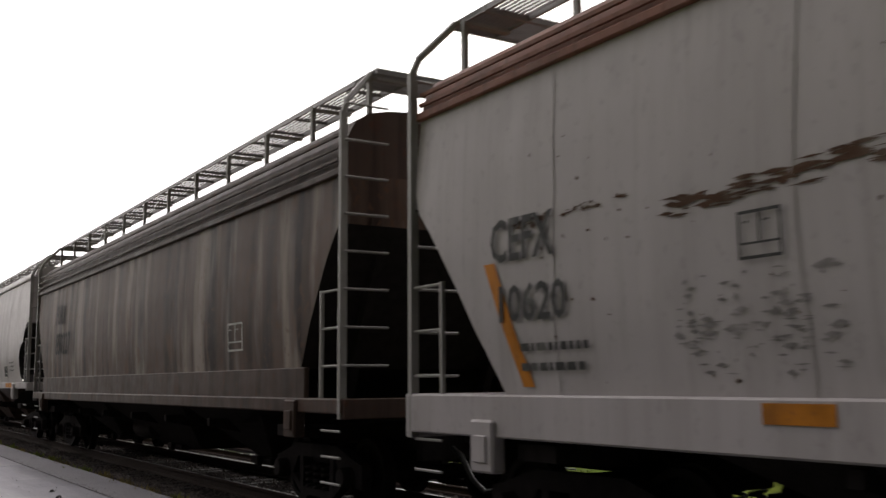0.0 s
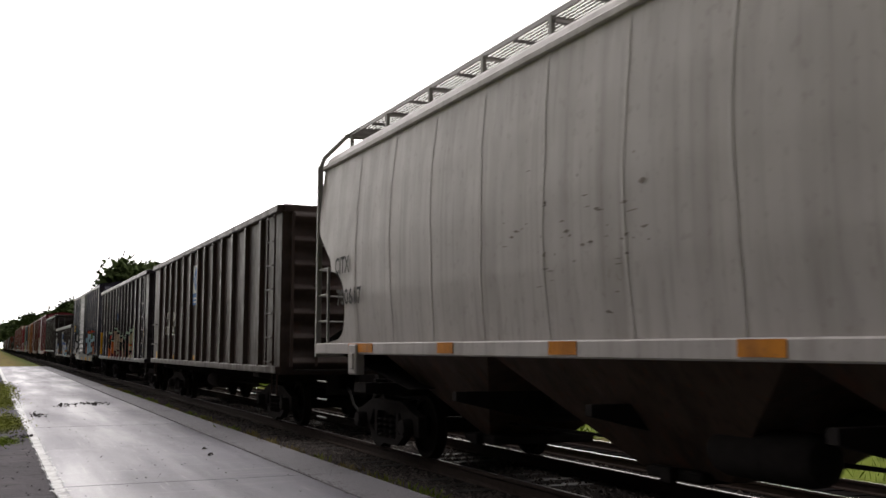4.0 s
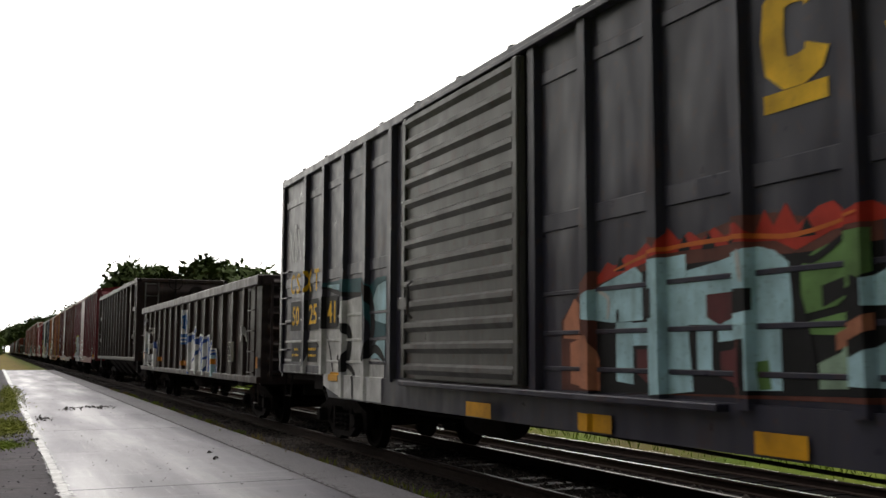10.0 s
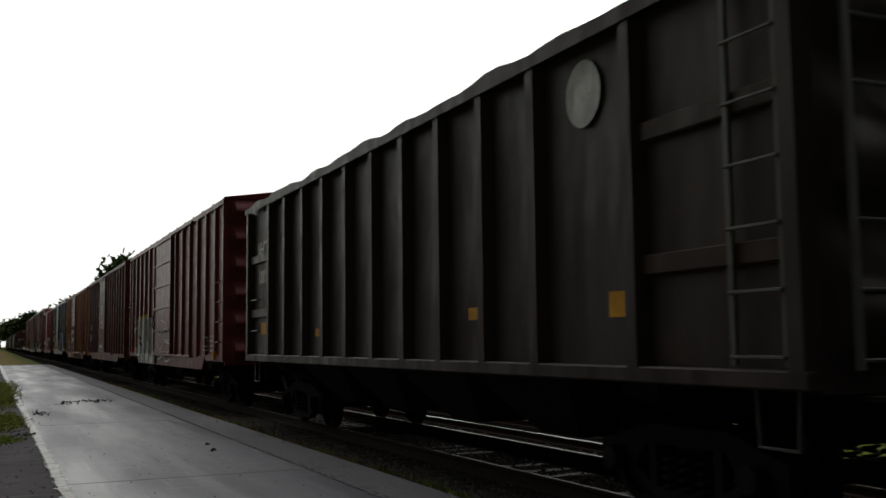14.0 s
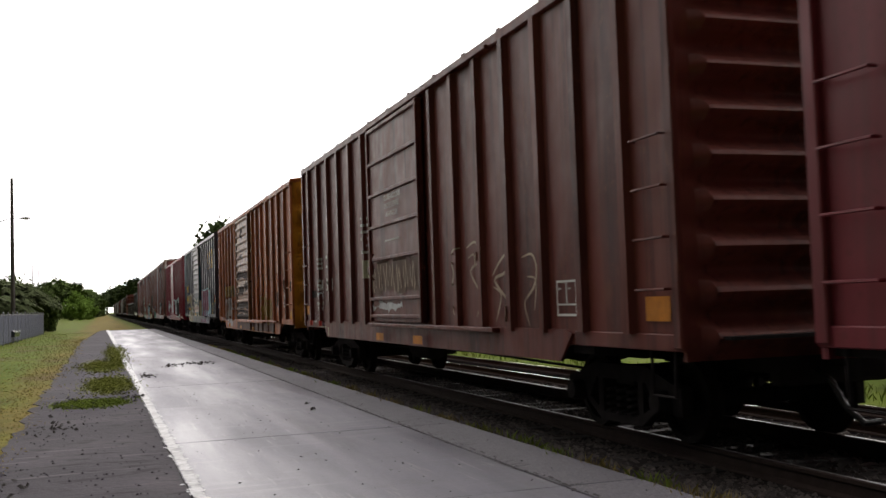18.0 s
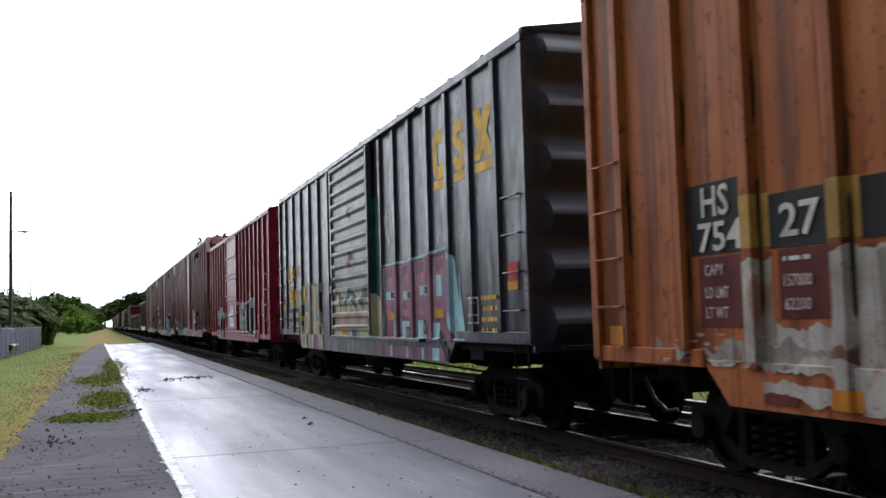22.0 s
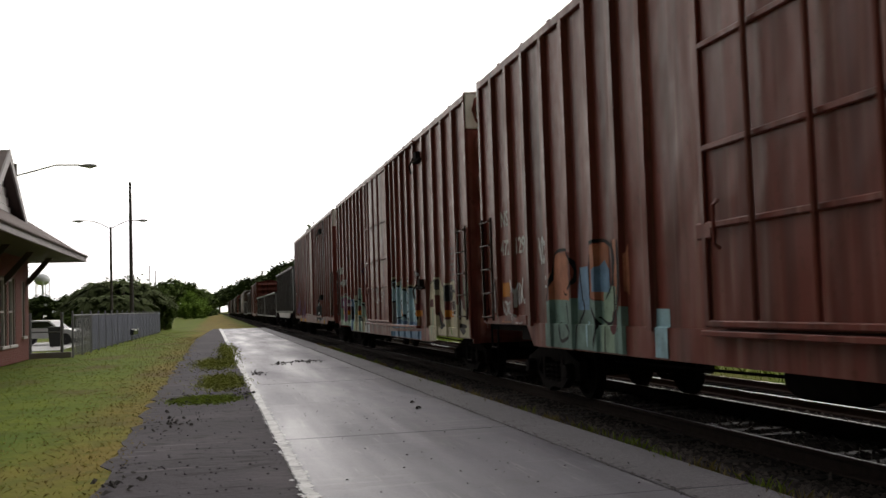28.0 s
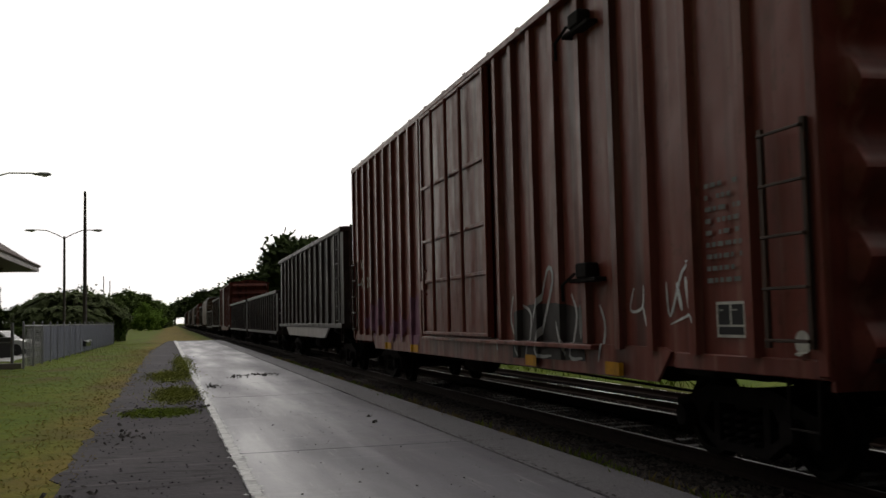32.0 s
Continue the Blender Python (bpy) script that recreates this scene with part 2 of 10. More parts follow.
def ground_material():
    """Mown grass, straw coloured beside the path, with bare brown patches."""
    m, n, l, p = node_material("rough grass")
    a = blend(n, l, ramp_of(n, l, noise_of(n, l, 0.5, 8, own=False), 0.35, 0.65), (0.072, 0.112, 0.014), (0.120, 0.150, 0.022))
    straw = blend(n, l, noise_of(n, l, 5, 8, own=False), (0.145, 0.102, 0.026), (0.215, 0.155, 0.042))
    tc, xyz, add_up = n.new("ShaderNodeTexCoord"), n.new("ShaderNodeSeparateXYZ"), n.new("ShaderNodeMath")
    l.new(tc.outputs["Object"], xyz.inputs[0])
    add_up.operation = "ADD"
    l.new(xyz.outputs[0], add_up.inputs[0]), l.new(times(n, l, noise_of(n, l, 0.45, 8, (1, 0.5, 1), False), 4.0), add_up.inputs[1])
    near_path = ramp_of(n, l, add_up.outputs[0], -0.4, 0.9)
    far_side = ramp_of(n, l, xyz.outputs[0], 4.0, 2.0)
    both = n.new("ShaderNodeMath")
    both.operation = "MULTIPLY"
    l.new(near_path, both.inputs[0]), l.new(far_side, both.inputs[1])
    c = blend(n, l, times(n, l, both.outputs[0], 0.9), a, straw)
    tuft = ramp_of(n, l, noise_of(n, l, 3.2, 9, own=False), 0.48, 0.62)
    c = blend(n, l, times(n, l, tuft, 0.55), c, (0.058, 0.078, 0.014))
    bare = ramp_of(n, l, noise_of(n, l, 0.42, 9, (1, 0.6, 1), False), 0.52, 0.64)
    c = blend(n, l, times(n, l, bare, 0.7), c, (0.095, 0.062, 0.030))
    l.new(c, p.inputs["Base Color"])
    p.inputs["Roughness"].default_value = 0.9
    p.inputs["Specular IOR Level"].default_value = 0.05
    bumped(n, l, p, noise_of(n, l, 14, 8, own=False), 0.4, 0.03)
    return m


def concrete_material():
    """Wet worn concrete: pale film of water with drier, rougher patches."""
    m, n, l, p = node_material("wet platform concrete")
    c = blend(n, l, noise_of(n, l, 0.9, 8, (1.6, 0.22, 1), False), (0.066, 0.063, 0.080), (0.168, 0.161, 0.194))
    c = blend(n, l, times(n, l, ramp_of(n, l, noise_of(n, l, 26, 5, own=False), 0.50, 0.68), 0.5), c, (0.075, 0.07, 0.075))
    scr = ramp_of(n, l, noise_of(n, l, 3.0, 6, (6, 0.35, 1), False), 0.62, 0.70)
    c = blend(n, l, times(n, l, scr, 0.35), c, (0.32, 0.31, 0.31))
    drag = ramp_of(n, l, noise_of(n, l, 1.0, 7, (0.5, 5.0, 1), False), 0.58, 0.72)
    c = blend(n, l, times(n, l, drag, 0.25), c, (0.30, 0.29, 0.30))
    stain = ramp_of(n, l, noise_of(n, l, 2.2, 9, own=False), 0.58, 0.66)
    c = blend(n, l, times(n, l, stain, 0.3), c, (0.075, 0.07, 0.075))
    l.new(c, p.inputs["Base Color"])
    r = n.new("ShaderNodeMapRange")
    r.inputs[1].default_value, r.inputs[2].default_value = 0.35, 0.65
    r.inputs[3].default_value, r.inputs[4].default_value = 0.32, 0.62
    l.new(noise_of(n, l, 0.8, 8, (1.4, 0.16, 1), False), r.inputs[0]), l.new(r.outputs[0], p.inputs["Roughness"])
    bumped(n, l, p, noise_of(n, l, 40, 6, own=False), 0.25, 0.01)
    return m


def pebble_material():
    """Worn outer strip of the platform: pebbles showing in grey cement."""
    m, n, l, p = node_material("pebbled platform edge")
    c = blend(n, l, noise_of(n, l, 1.1, 8, (1.4, 0.4, 1), False), (0.070, 0.066, 0.078), (0.150, 0.142, 0.160))
    c = blend(n, l, times(n, l, ramp_of(n, l, noise_of(n, l, 34, 6, own=False), 0.50, 0.62), 0.6), c, (0.045, 0.041, 0.043))
    c = blend(n, l, times(n, l, ramp_of(n, l, noise_of(n, l, 52, 5, own=False), 0.58, 0.68), 0.6), c, (0.27, 0.25, 0.25))
    l.new(c, p.inputs["Base Color"])
    p.inputs["Roughness"].default_value, p.inputs["Specular IOR Level"].default_value = 0.62, 0.35
    bumped(n, l, p, noise_of(n, l, 45, 6, own=False), 0.7, 0.02)
    return m


def asphalt_material():
    m, n, l, p = node_material("old asphalt")
    c = blend(n, l, noise_of(n, l, 0.8, 8, own=False), (0.018, 0.015, 0.020), (0.058, 0.050, 0.060))
    c = blend(n, l, times(n, l, ramp_of(n, l, noise_of(n, l, 60, 4, own=False), 0.5, 0.7), 0.5), c, (0.10, 0.095, 0.095))
    pale = ramp_of(n, l, noise_of(n, l, 0.5, 8, (1, 0.6, 1), False), 0.50, 0.62)
    c = blend(n, l, times(n, l, pale, 0.35), c, (0.095, 0.085, 0.09))
    crack = ramp_of(n, l, noise_of(n, l, 2.6, 10, (0.7, 1.6, 1), False), 0.56, 0.64)
    c = blend(n, l, times(n, l, crack, 0.7), c, (0.014, 0.012, 0.014))
    rub = ramp_of(n, l, noise_of(n, l, 1.0, 6, (0.6, 4.0, 1), False), 0.62, 0.68)
    c = blend(n, l, times(n, l, rub, 0.4), c, (0.15, 0.14, 0.145))
    l.new(c, p.inputs["Base Color"])
    p.inputs["Roughness"].default_value = 0.85
    p.inputs["Specular IOR Level"].default_value = 0.16
    bumped(n, l, p, noise_of(n, l, 9, 10, own=False), 0.4, 0.03)
    return m


GROUND = ground_material()
CONCRETE = concrete_material()
PEBBLED = pebble_material()
ASPHALT = asphalt_material()
EDGE_WHITE = worn("worn white edge line", (0.52, 0.52, 0.52), 0.8, 0.4, (0.16, 0.155, 0.16))
BALLAST = plain("ballast bed", (0.030, 0.026, 0.025), 0.95, 0.5, 12, 0.9, 0.0, 0.0)
# darker copy of the ballast, with the shade behind the train in its colour
SHADED_BED = plain("shade black ballast", (0.010, 0.009, 0.009), 0.95, 0.5, 9, 0.5, 0.0, 0.0)
STONE = plain("ballast stone", (0.100, 0.086, 0.080), 0.9, 0.65, 3, 0.4, 0.0, 0.03)
TIE = plain("wet weathered sleeper", (0.024, 0.021, 0.020), 0.6, 0.5, 5, 0.4, 0.0, 0.06)
RAIL_TOP = plain("polished rail head", (0.62, 0.62, 0.63), 0.13, 0.05, 3, 0.0, 1.0)
# rail head under the train: its blocked sky reflection is put into a darker metal
RAIL_SHADED = plain("shaded rail head", (0.16, 0.15, 0.145), 0.42, 0.2, 5, 0.0, 1.0)
RAIL_SIDE = plain("rusty rail", (0.034, 0.024, 0.021), 0.85, 0.35, 9, 0.2, 0.0, 0.05)
GRASS = [plain("grass blade " + k, c, 0.8, 0.35, 2, 0.0, 0.0, 0.1) for k, c in (("green", (0.145, 0.200, 0.026)), ("straw", (0.215, 0.170, 0.055)), ("olive", (0.165, 0.185, 0.032)))]
LEAF = [plain("leaf " + k, c, 0.8, 0.4, 1.5, 0.0, 0.0, 0.05) for k, c in (("deep green", (0.052, 0.074, 0.026)), ("green", (0.078, 0.115, 0.032)), ("bright green", (0.125, 0.205, 0.034)), ("palm", (0.078, 0.098, 0.042)))]
BARK = plain("bark", (0.07, 0.055, 0.045), 0.9, 0.4, 7, 0.8)
BRICK = plain("red brick", (0.17, 0.05, 0.038), 0.85, 0.3, 5, 0.4)
MORTAR = plain("mortar", (0.20, 0.16, 0.14), 0.9, 0.2, 8, 0.3)
SHINGLE = plain("brown roof shingle", (0.10, 0.075, 0.07), 0.85, 0.35, 4, 0.5)
TRIM_GREY = plain("grey trim paint", (0.24, 0.22, 0.22), 0.6, 0.2, 4)
SIDING = plain("pale siding", (0.50, 0.48, 0.47), 0.6, 0.12, 4)
SOFFIT = plain("dark soffit boards", (0.055, 0.04, 0.036), 0.7, 0.3, 5)
FENCE = plain("galvanised fence", (0.17, 0.175, 0.19), 0.5, 0.2, 4, 0.0, 0.4)
FENCE_SLAT = plain("grey privacy slat", (0.115, 0.125, 0.17), 0.55, 0.25, 3, 0.0, 0.0, 0.2)
WOOD_POLE = plain("creosoted pole", (0.06, 0.05, 0.045), 0.85, 0.3, 6, 0.5)
LAMP_GREY = plain("lamp grey", (0.35, 0.36, 0.37), 0.4, 0.15, 4)
ROAD = plain("pale road", (0.30, 0.30, 0.30), 0.7, 0.12, 1.2)
PLASTIC = plain("black plastic", (0.015, 0.015, 0.016), 0.4, 0.2, 4)
CAR_WHITE = plain("white vehicle paint", (0.6, 0.6, 0.6), 0.25, 0.05, 2)
CAR_DARK = plain("dark vehicle paint", (0.03, 0.032, 0.038), 0.25, 0.1, 2)
GLASS_DARK = plain("dark glass", (0.012, 0.014, 0.016), 0.08, 0.1, 2)
TOWER_WHITE = plain("tank white", (0.55, 0.57, 0.6), 0.5, 0.1, 1)
RUBBLE = plain("dark leaf litter", (0.020, 0.017, 0.015), 0.9, 0.4, 6, 0.5)


# ---- mesh helpers ----
class Shape:
    """Collects vertices and faces of one mesh."""

    def __init__(self):
        self.v, self.f = [], []

    def add(self, verts, faces):
        k = len(self.v)
        self.v += [tuple(p) for p in verts]
        self.f += [tuple(i + k for i in q) for q in faces]
        return self

    def box(self, x0, x1, y0, y1, z0, z1, c=0.0):
        """A box; c: chamfer of its edges."""
        if c <= 0:
            p = [(x, y, z) for x in (x0, x1) for y in (y0, y1) for z in (z0, z1)]
            return self.add(p, [(0, 1, 3, 2), (4, 6, 7, 5), (0, 4, 5, 1), (2, 3, 7, 6), (0, 2, 6, 4), (1, 5, 7, 3)])
        lo, hi = (x0, y0, z0), (x1, y1, z1)
        p, idx = [], {}
        for a in range(8):
            s = (a & 1, a >> 1 & 1, a >> 2 & 1)
            for axis in range(3):
                q = [(hi[k] if s[k] else lo[k]) + (0 if k == axis else (-c if s[k] else c)) for k in range(3)]
                idx[s, axis] = len(p)
                p.append(q)
        f = []
        for axis in range(3):
            u, w = [k for k in range(3) if k != axis]
            for side in (0, 1):
                ring = []
                for a, b in ((0, 0), (1, 0), (1, 1), (0, 1)):
                    s = [0, 0, 0]
                    s[axis], s[u], s[w] = side, a, b
                    ring.append(idx[tuple(s), axis])
                f.append(tuple(ring))
            for a, b in ((0, 0), (0, 1), (1, 0), (1, 1)):
                s0, s1 = [0, 0, 0], [0, 0, 0]
                s0[u] = s1[u] = a
                s0[w] = s1[w] = b
                s1[axis] = 1
                s0, s1 = tuple(s0), tuple(s1)
                f.append((idx[s0, u], idx[s1, u], idx[s1, w], idx[s0, w]))
        for a in range(8):
            s = (a & 1, a >> 1 & 1, a >> 2 & 1)
            f.append((idx[s, 0], idx[s, 1], idx[s, 2]))
        return self.add(p, f)

    def prism(self, outline, lo, hi, axis="x"):
        """An outline of two coordinates, in the order of the other axes, drawn out along an axis."""
        n = len(outline)
        put = {"x": lambda a, b, c: (c, a, b), "y": lambda a, b, c: (a, c, b), "z": lambda a, b, c: (a, b, c)}[axis]
        p = [put(a, b, lo) for a, b in outline] + [put(a, b, hi) for a, b in outline]
        f = [tuple(range(n - 1, -1, -1)), tuple(range(n, 2 * n))]
        f += [(i, (i + 1) % n, n + (i + 1) % n, n + i) for i in range(n)]
        return self.add(p, f)

    def tube(self, path, r, n=8, r2=None):
        """A round bar along a list of points."""
        path = [Vector(q) for q in path]
        rings = []
        for i, q in enumerate(path):
            d = (path[min(i + 1, len(path) - 1)] - path[max(i - 1, 0)]).normalized()
            a = d.orthogonal().normalized() if i == 0 else (a - d * a.dot(d)).normalized()
            b = d.cross(a)
            rr = r if r2 is None else r + (r2 - r) * i / (len(path) - 1)
            rings.append([q + (a * math.cos(t) + b * math.sin(t)) * rr for t in (2 * math.pi * k / n for k in range(n))])
        f = [(i * n + k, i * n + (k + 1) % n, (i + 1) * n + (k + 1) % n, (i + 1) * n + k) for i in range(len(path) - 1) for k in range(n)]
        f += [tuple(range(n - 1, -1, -1)), tuple(range((len(path) - 1) * n, len(path) * n))]
        return self.add([p for ring in rings for p in ring], f)

    def lathe(self, profile, centre, axis="x", n=20):
        """Turns (radius, offset) points round an axis."""
        cx, cy, cz = centre
        p = []
        for r, o in profile:
            for k in range(n):
                u, w = r * math.cos(2 * math.pi * k / n), r * math.sin(2 * math.pi * k / n)
                p.append({"x": (cx + o, cy + u, cz + w), "y": (cx + u, cy + o, cz + w), "z": (cx + u, cy + w, cz + o)}[axis])
        f = [(i * n + k, i * n + (k + 1) % n, (i + 1) * n + (k + 1) % n, (i + 1) * n + k) for i in range(len(profile) - 1) for k in range(n)]
        f += [tuple(range(n - 1, -1, -1)), tuple(range((len(profile) - 1) * n, len(profile) * n))]
        return self.add(p, f)

    def grid(self, rows):
        """A sheet through rows of points."""
        n = len(rows[0])
        f = [(i * n + k, i * n + k + 1, (i + 1) * n + k + 1, (i + 1) * n + k) for i in range(len(rows) - 1) for k in range(n - 1)]
        return self.add([p for r in rows for p in r], f)

    def mesh(self, name, material, smooth=False):
        me = bpy.data.meshes.new(name)
        me.from_pydata(self.v, [], self.f)
        bm = bmesh.new()
        bm.from_mesh(me)
        bmesh.ops.recalc_face_normals(bm, faces=bm.faces)
        bm.to_mesh(me)
        bm.free()
        me.materials.append(material)
        if smooth:
            me.shade_smooth()
            me.set_sharp_from_angle(angle=radians(35))
        return me


def part(name, shape, material, parent, label="", at=None, smooth=False):
    """One mesh object under a thing or a part; shape: a Shape, or a mesh to share."""
    data = shape if isinstance(shape, bpy.types.Mesh) else shape.mesh(name, material, smooth)
    ob = new(name, data)
    ob.parent = parent
    if at is not None:
        ob.location = at
    return tagged(ob, label)


def thing(name, shape, material, label, category, group="", kind="", at=None, smooth=False):
    ob = part(name, shape, material, None, "", at, smooth)
    return tagged(ob, label, category, group, kind)


def root(name, label, category, group="", at=(0, 0, 0)):
    ob = new(name)
    ob.location = at
    return tagged(ob, label, category, group)


SHARED = {}


def shared(key, make, material, smooth=False):
    if key not in SHARED:
        SHARED[key] = make().mesh(str(key[0]), material, smooth)
    return SHARED[key]


def text_mesh(words, size, material):
    """Flat lettering that reads from the platform side: it runs towards -y, upright in z."""
    key = ("lettering", words, size, material.name)
    if key not in SHARED:
        cu = bpy.data.curves.new("lettering", "FONT")
        cu.body, cu.size, cu.resolution_u = words, size, 2
        ob = bpy.data.objects.new("lettering", cu)
        scene.collection.objects.link(ob)
        me = bpy.data.meshes.new_from_object(ob)
        bpy.data.objects.remove(ob)
        me.transform(Matrix(((0, 0, -1, 0), (-1, 0, 0, 0), (0, 1, 0, 0), (0, 0, 0, 1))))
        me.materials.clear()
        me.materials.append(material)
        SHARED[key] = me
    return SHARED[key]


def plate(car, name, y, z, w, h, material, x=-1.53, label="", t=0.006):
    """A thin plate on the platform side: far end y, foot z, width towards the near end."""
    return part(name, Shape().box(x - t, x, y - w, y, z, z + h), material, car, label)


# ---- running gear ----
WHEEL_R = 0.42
WHEELSETS = []


def wheelset_shape():
    s = Shape()
    for side in (-1, 1):
        prof = [(0.10, -0.09), (0.13, -0.085), (0.15, -0.02), (0.345, 0.0), (0.35, -0.06), (0.415, -0.062), (0.42, 0.03), (0.445, 0.05), (0.445, 0.07), (0.35, 0.07), (0.34, 0.02), (0.16, 0.02), (0.13, 0.08), (0.10, 0.09)]
        s.lathe([(r, -side * -o) for r, o in prof] if side > 0 else [(r, o) for r, o in prof], (side * 0.78, 0, 0), "x", 22)
    s.tube([(-1.12, 0, 0), (-0.7, 0, 0), (0.7, 0, 0), (1.12, 0, 0)], 0.085, 10)
    return s


def side_frame_shape():
    s = Shape()
    upper = [(-1.18, 0.30), (-1.18, 0.56), (-1.0, 0.60), (-0.55, 0.74), (0.55, 0.74), (1.0, 0.60), (1.18, 0.56), (1.18, 0.30), (1.02, 0.30), (0.98, 0.48), (0.80, 0.48), (0.72, 0.30), (0.52, 0.58), (-0.52, 0.58), (-0.72, 0.30), (-0.80, 0.48), (-0.98, 0.48), (-1.02, 0.30)]
    s.prism(upper, -0.06, 0.06)
    s.prism([(-0.76, 0.34), (-0.42, 0.13), (0.42, 0.13), (0.76, 0.34), (0.66, 0.36), (0.38, 0.22), (-0.38, 0.22), (-0.66, 0.36)], -0.06, 0.06)
    for y in (-0.42, 0.42):
        s.box(-0.06, 0.06, y - 0.05, y + 0.05, 0.2, 0.62)
    return s


def spring_shape():
    """One coil spring."""
    turns = [(0.075 * math.cos(k * 0.9), 0.075 * math.sin(k * 0.9), 0.2 + 0.0108 * k) for k in range(29)]
    return Shape().tube(turns, 0.022, 5)


def bogie(car, y, turning=True):
    b = part("bogie", shared(("bolster",), lambda: Shape().box(-1.0, 1.0, -0.2, 0.2, 0.52, 0.72, 0.02).box(-0.35, 0.35, -0.3, 0.3, 0.72, 0.86, 0.02), UNDER), UNDER, car, "", (0, y, 0))
    for x in (-1.0, 1.0):
        part("side_frame", shared(("side_frame",), side_frame_shape, UNDER), UNDER, b, "", (x, 0, 0))
        for k in (-0.22, 0.0, 0.22) if turning else ():
            part("spring", shared(("spring",), spring_shape, UNDER), UNDER, b, "", (x, k, 0))
    for dy in (-0.89, 0.89):
        w = part("wheelset", shared(("wheelset",), wheelset_shape, WHEEL, True), WHEEL, b, "", (0, dy, WHEEL_R))
        if turning:
            WHEELSETS.append((w, dy))
        for x in (-1.1, 1.1):
            part("axle_box", shared(("axle_box",), lambda: Shape().lathe([(0.03, -0.1), (0.1, -0.09), (0.115, -0.04), (0.115, 0.08), (0.03, 0.09)], (0, 0, 0), "x", 14), UNDER, True), UNDER, b, "", (x, dy, WHEEL_R))
    return b


def coupler_shape():
    s = Shape().box(-0.1, 0.1, -0.75, 0.0, 0.78, 0.95, 0.02)
    s.prism([(-0.16, 0.0), (0.16, 0.0), (0.2, 0.18), (0.06, 0.24), (0.02, 0.12), (-0.1, 0.14), (-0.2, 0.1)], 0.72, 1.0, "z")
    return s


def hose_shape():
    return Shape().tube([(0.25, -0.1, 0.75), (0.27, 0.1, 0.68), (0.24, 0.24, 0.46), (0.16, 0.36, 0.32), (0.06, 0.44, 0.34)], 0.028, 7)


def running_gear(car, L, sill=True, inset=2.05, turning=True, zs=0.95):
    """Bogies, couplers, hoses, centre sill, brake gear under the floor."""
    h = L / 2
    for s in (-1, 1):
        bogie(car, s * (h - inset), turning)
        c = part("coupler", shared(("coupler",), coupler_shape, UNDER), UNDER, car, "", (0, s * (h + 0.34), 0))
        c.rotation_euler = (0, 0, 0 if s > 0 else math.pi)
        o = part("air_hose", shared(("air_hose",), hose_shape, PLASTIC), PLASTIC, car, "", (0, s * (h + 0.12), 0))
        o.rotation_euler = (0, 0, 0 if s > 0 else math.pi)
    if sill:
        part("centre_sill", Shape().box(-0.2, 0.2, -h + 0.3, h - 0.3, 0.72, zs, 0.02), UNDER, car)
        for k in range(5):
            y = (k - 2) * (L - 7) / 5
            part("cross_bearer", shared(("cross_bearer", zs), lambda: Shape().prism([(-1.45, zs), (1.45, zs), (1.45, zs - 0.1), (0.3, 0.62), (-0.3, 0.62), (-1.45, zs - 0.1)], -0.05, 0.05, "y"), UNDER), UNDER, car, "", (0, y, 0))
    for s in (-1, 1):
        part("body_bolster", shared(("body_bolster", zs), lambda: Shape().prism([(-1.46, zs), (1.46, zs), (1.46, zs - 0.13), (0.9, 0.80), (-0.9, 0.80), (-1.46, zs - 0.13)], -0.24, 0.24, "y"), UNDER), UNDER, car, "", (0, s * (h - inset), 0))
        part("draft_sill", shared(("draft_sill", zs, inset), lambda: Shape().box(-0.42, 0.42, -inset * 0.5, inset * 0.5, 0.70, zs, 0.02).box(-0.62, 0.62, -inset * 0.5, -inset * 0.5 + 0.14, 0.62, zs, 0.01), UNDER), UNDER, car, "", (0, s * (h - inset * 0.5), 0)).rotation_euler = (0, 0, 0 if s < 0 else math.pi)
        for d in (-0.42, 0.42):
            part("brake_beam", shared(("brake_beam",), lambda: Shape().prism([(-0.85, -0.05), (0.85, -0.05), (0.85, 0.05), (0.2, 0.12), (-0.2, 0.12), (-0.85, 0.05)], 0.30, 0.44, "z").box(-0.05, 0.05, -0.03, 0.03, 0.44, 0.80), UNDER), UNDER, car, "", (0, s * (h - inset) + d, 0))
    part("air_reservoir", shared(("air_reservoir",), lambda: Shape().lathe([(0.05, -0.62), (0.17, -0.55), (0.2, -0.45), (0.2, 0.45), (0.17, 0.55), (0.05, 0.62)], (0, 0, 0), "y", 14), UNDER, True), UNDER, car, "", (-0.75, 1.3, 0.66))
    part("brake_cylinder", shared(("brake_cylinder",), lambda: Shape().lathe([(0.04, -0.7), (0.04, -0.3), (0.16, -0.3), (0.16, 0.25), (0.1, 0.32)], (0, 0, 0), "y", 12), UNDER, True), UNDER, car, "", (0.6, -1.2, 0.66))
    part("brake_rod", Shape().tube([(-0.45, -h + 3.2, 0.55), (-0.4, 0, 0.62), (-0.45, h - 3.2, 0.55)], 0.02, 6), UNDER, car)


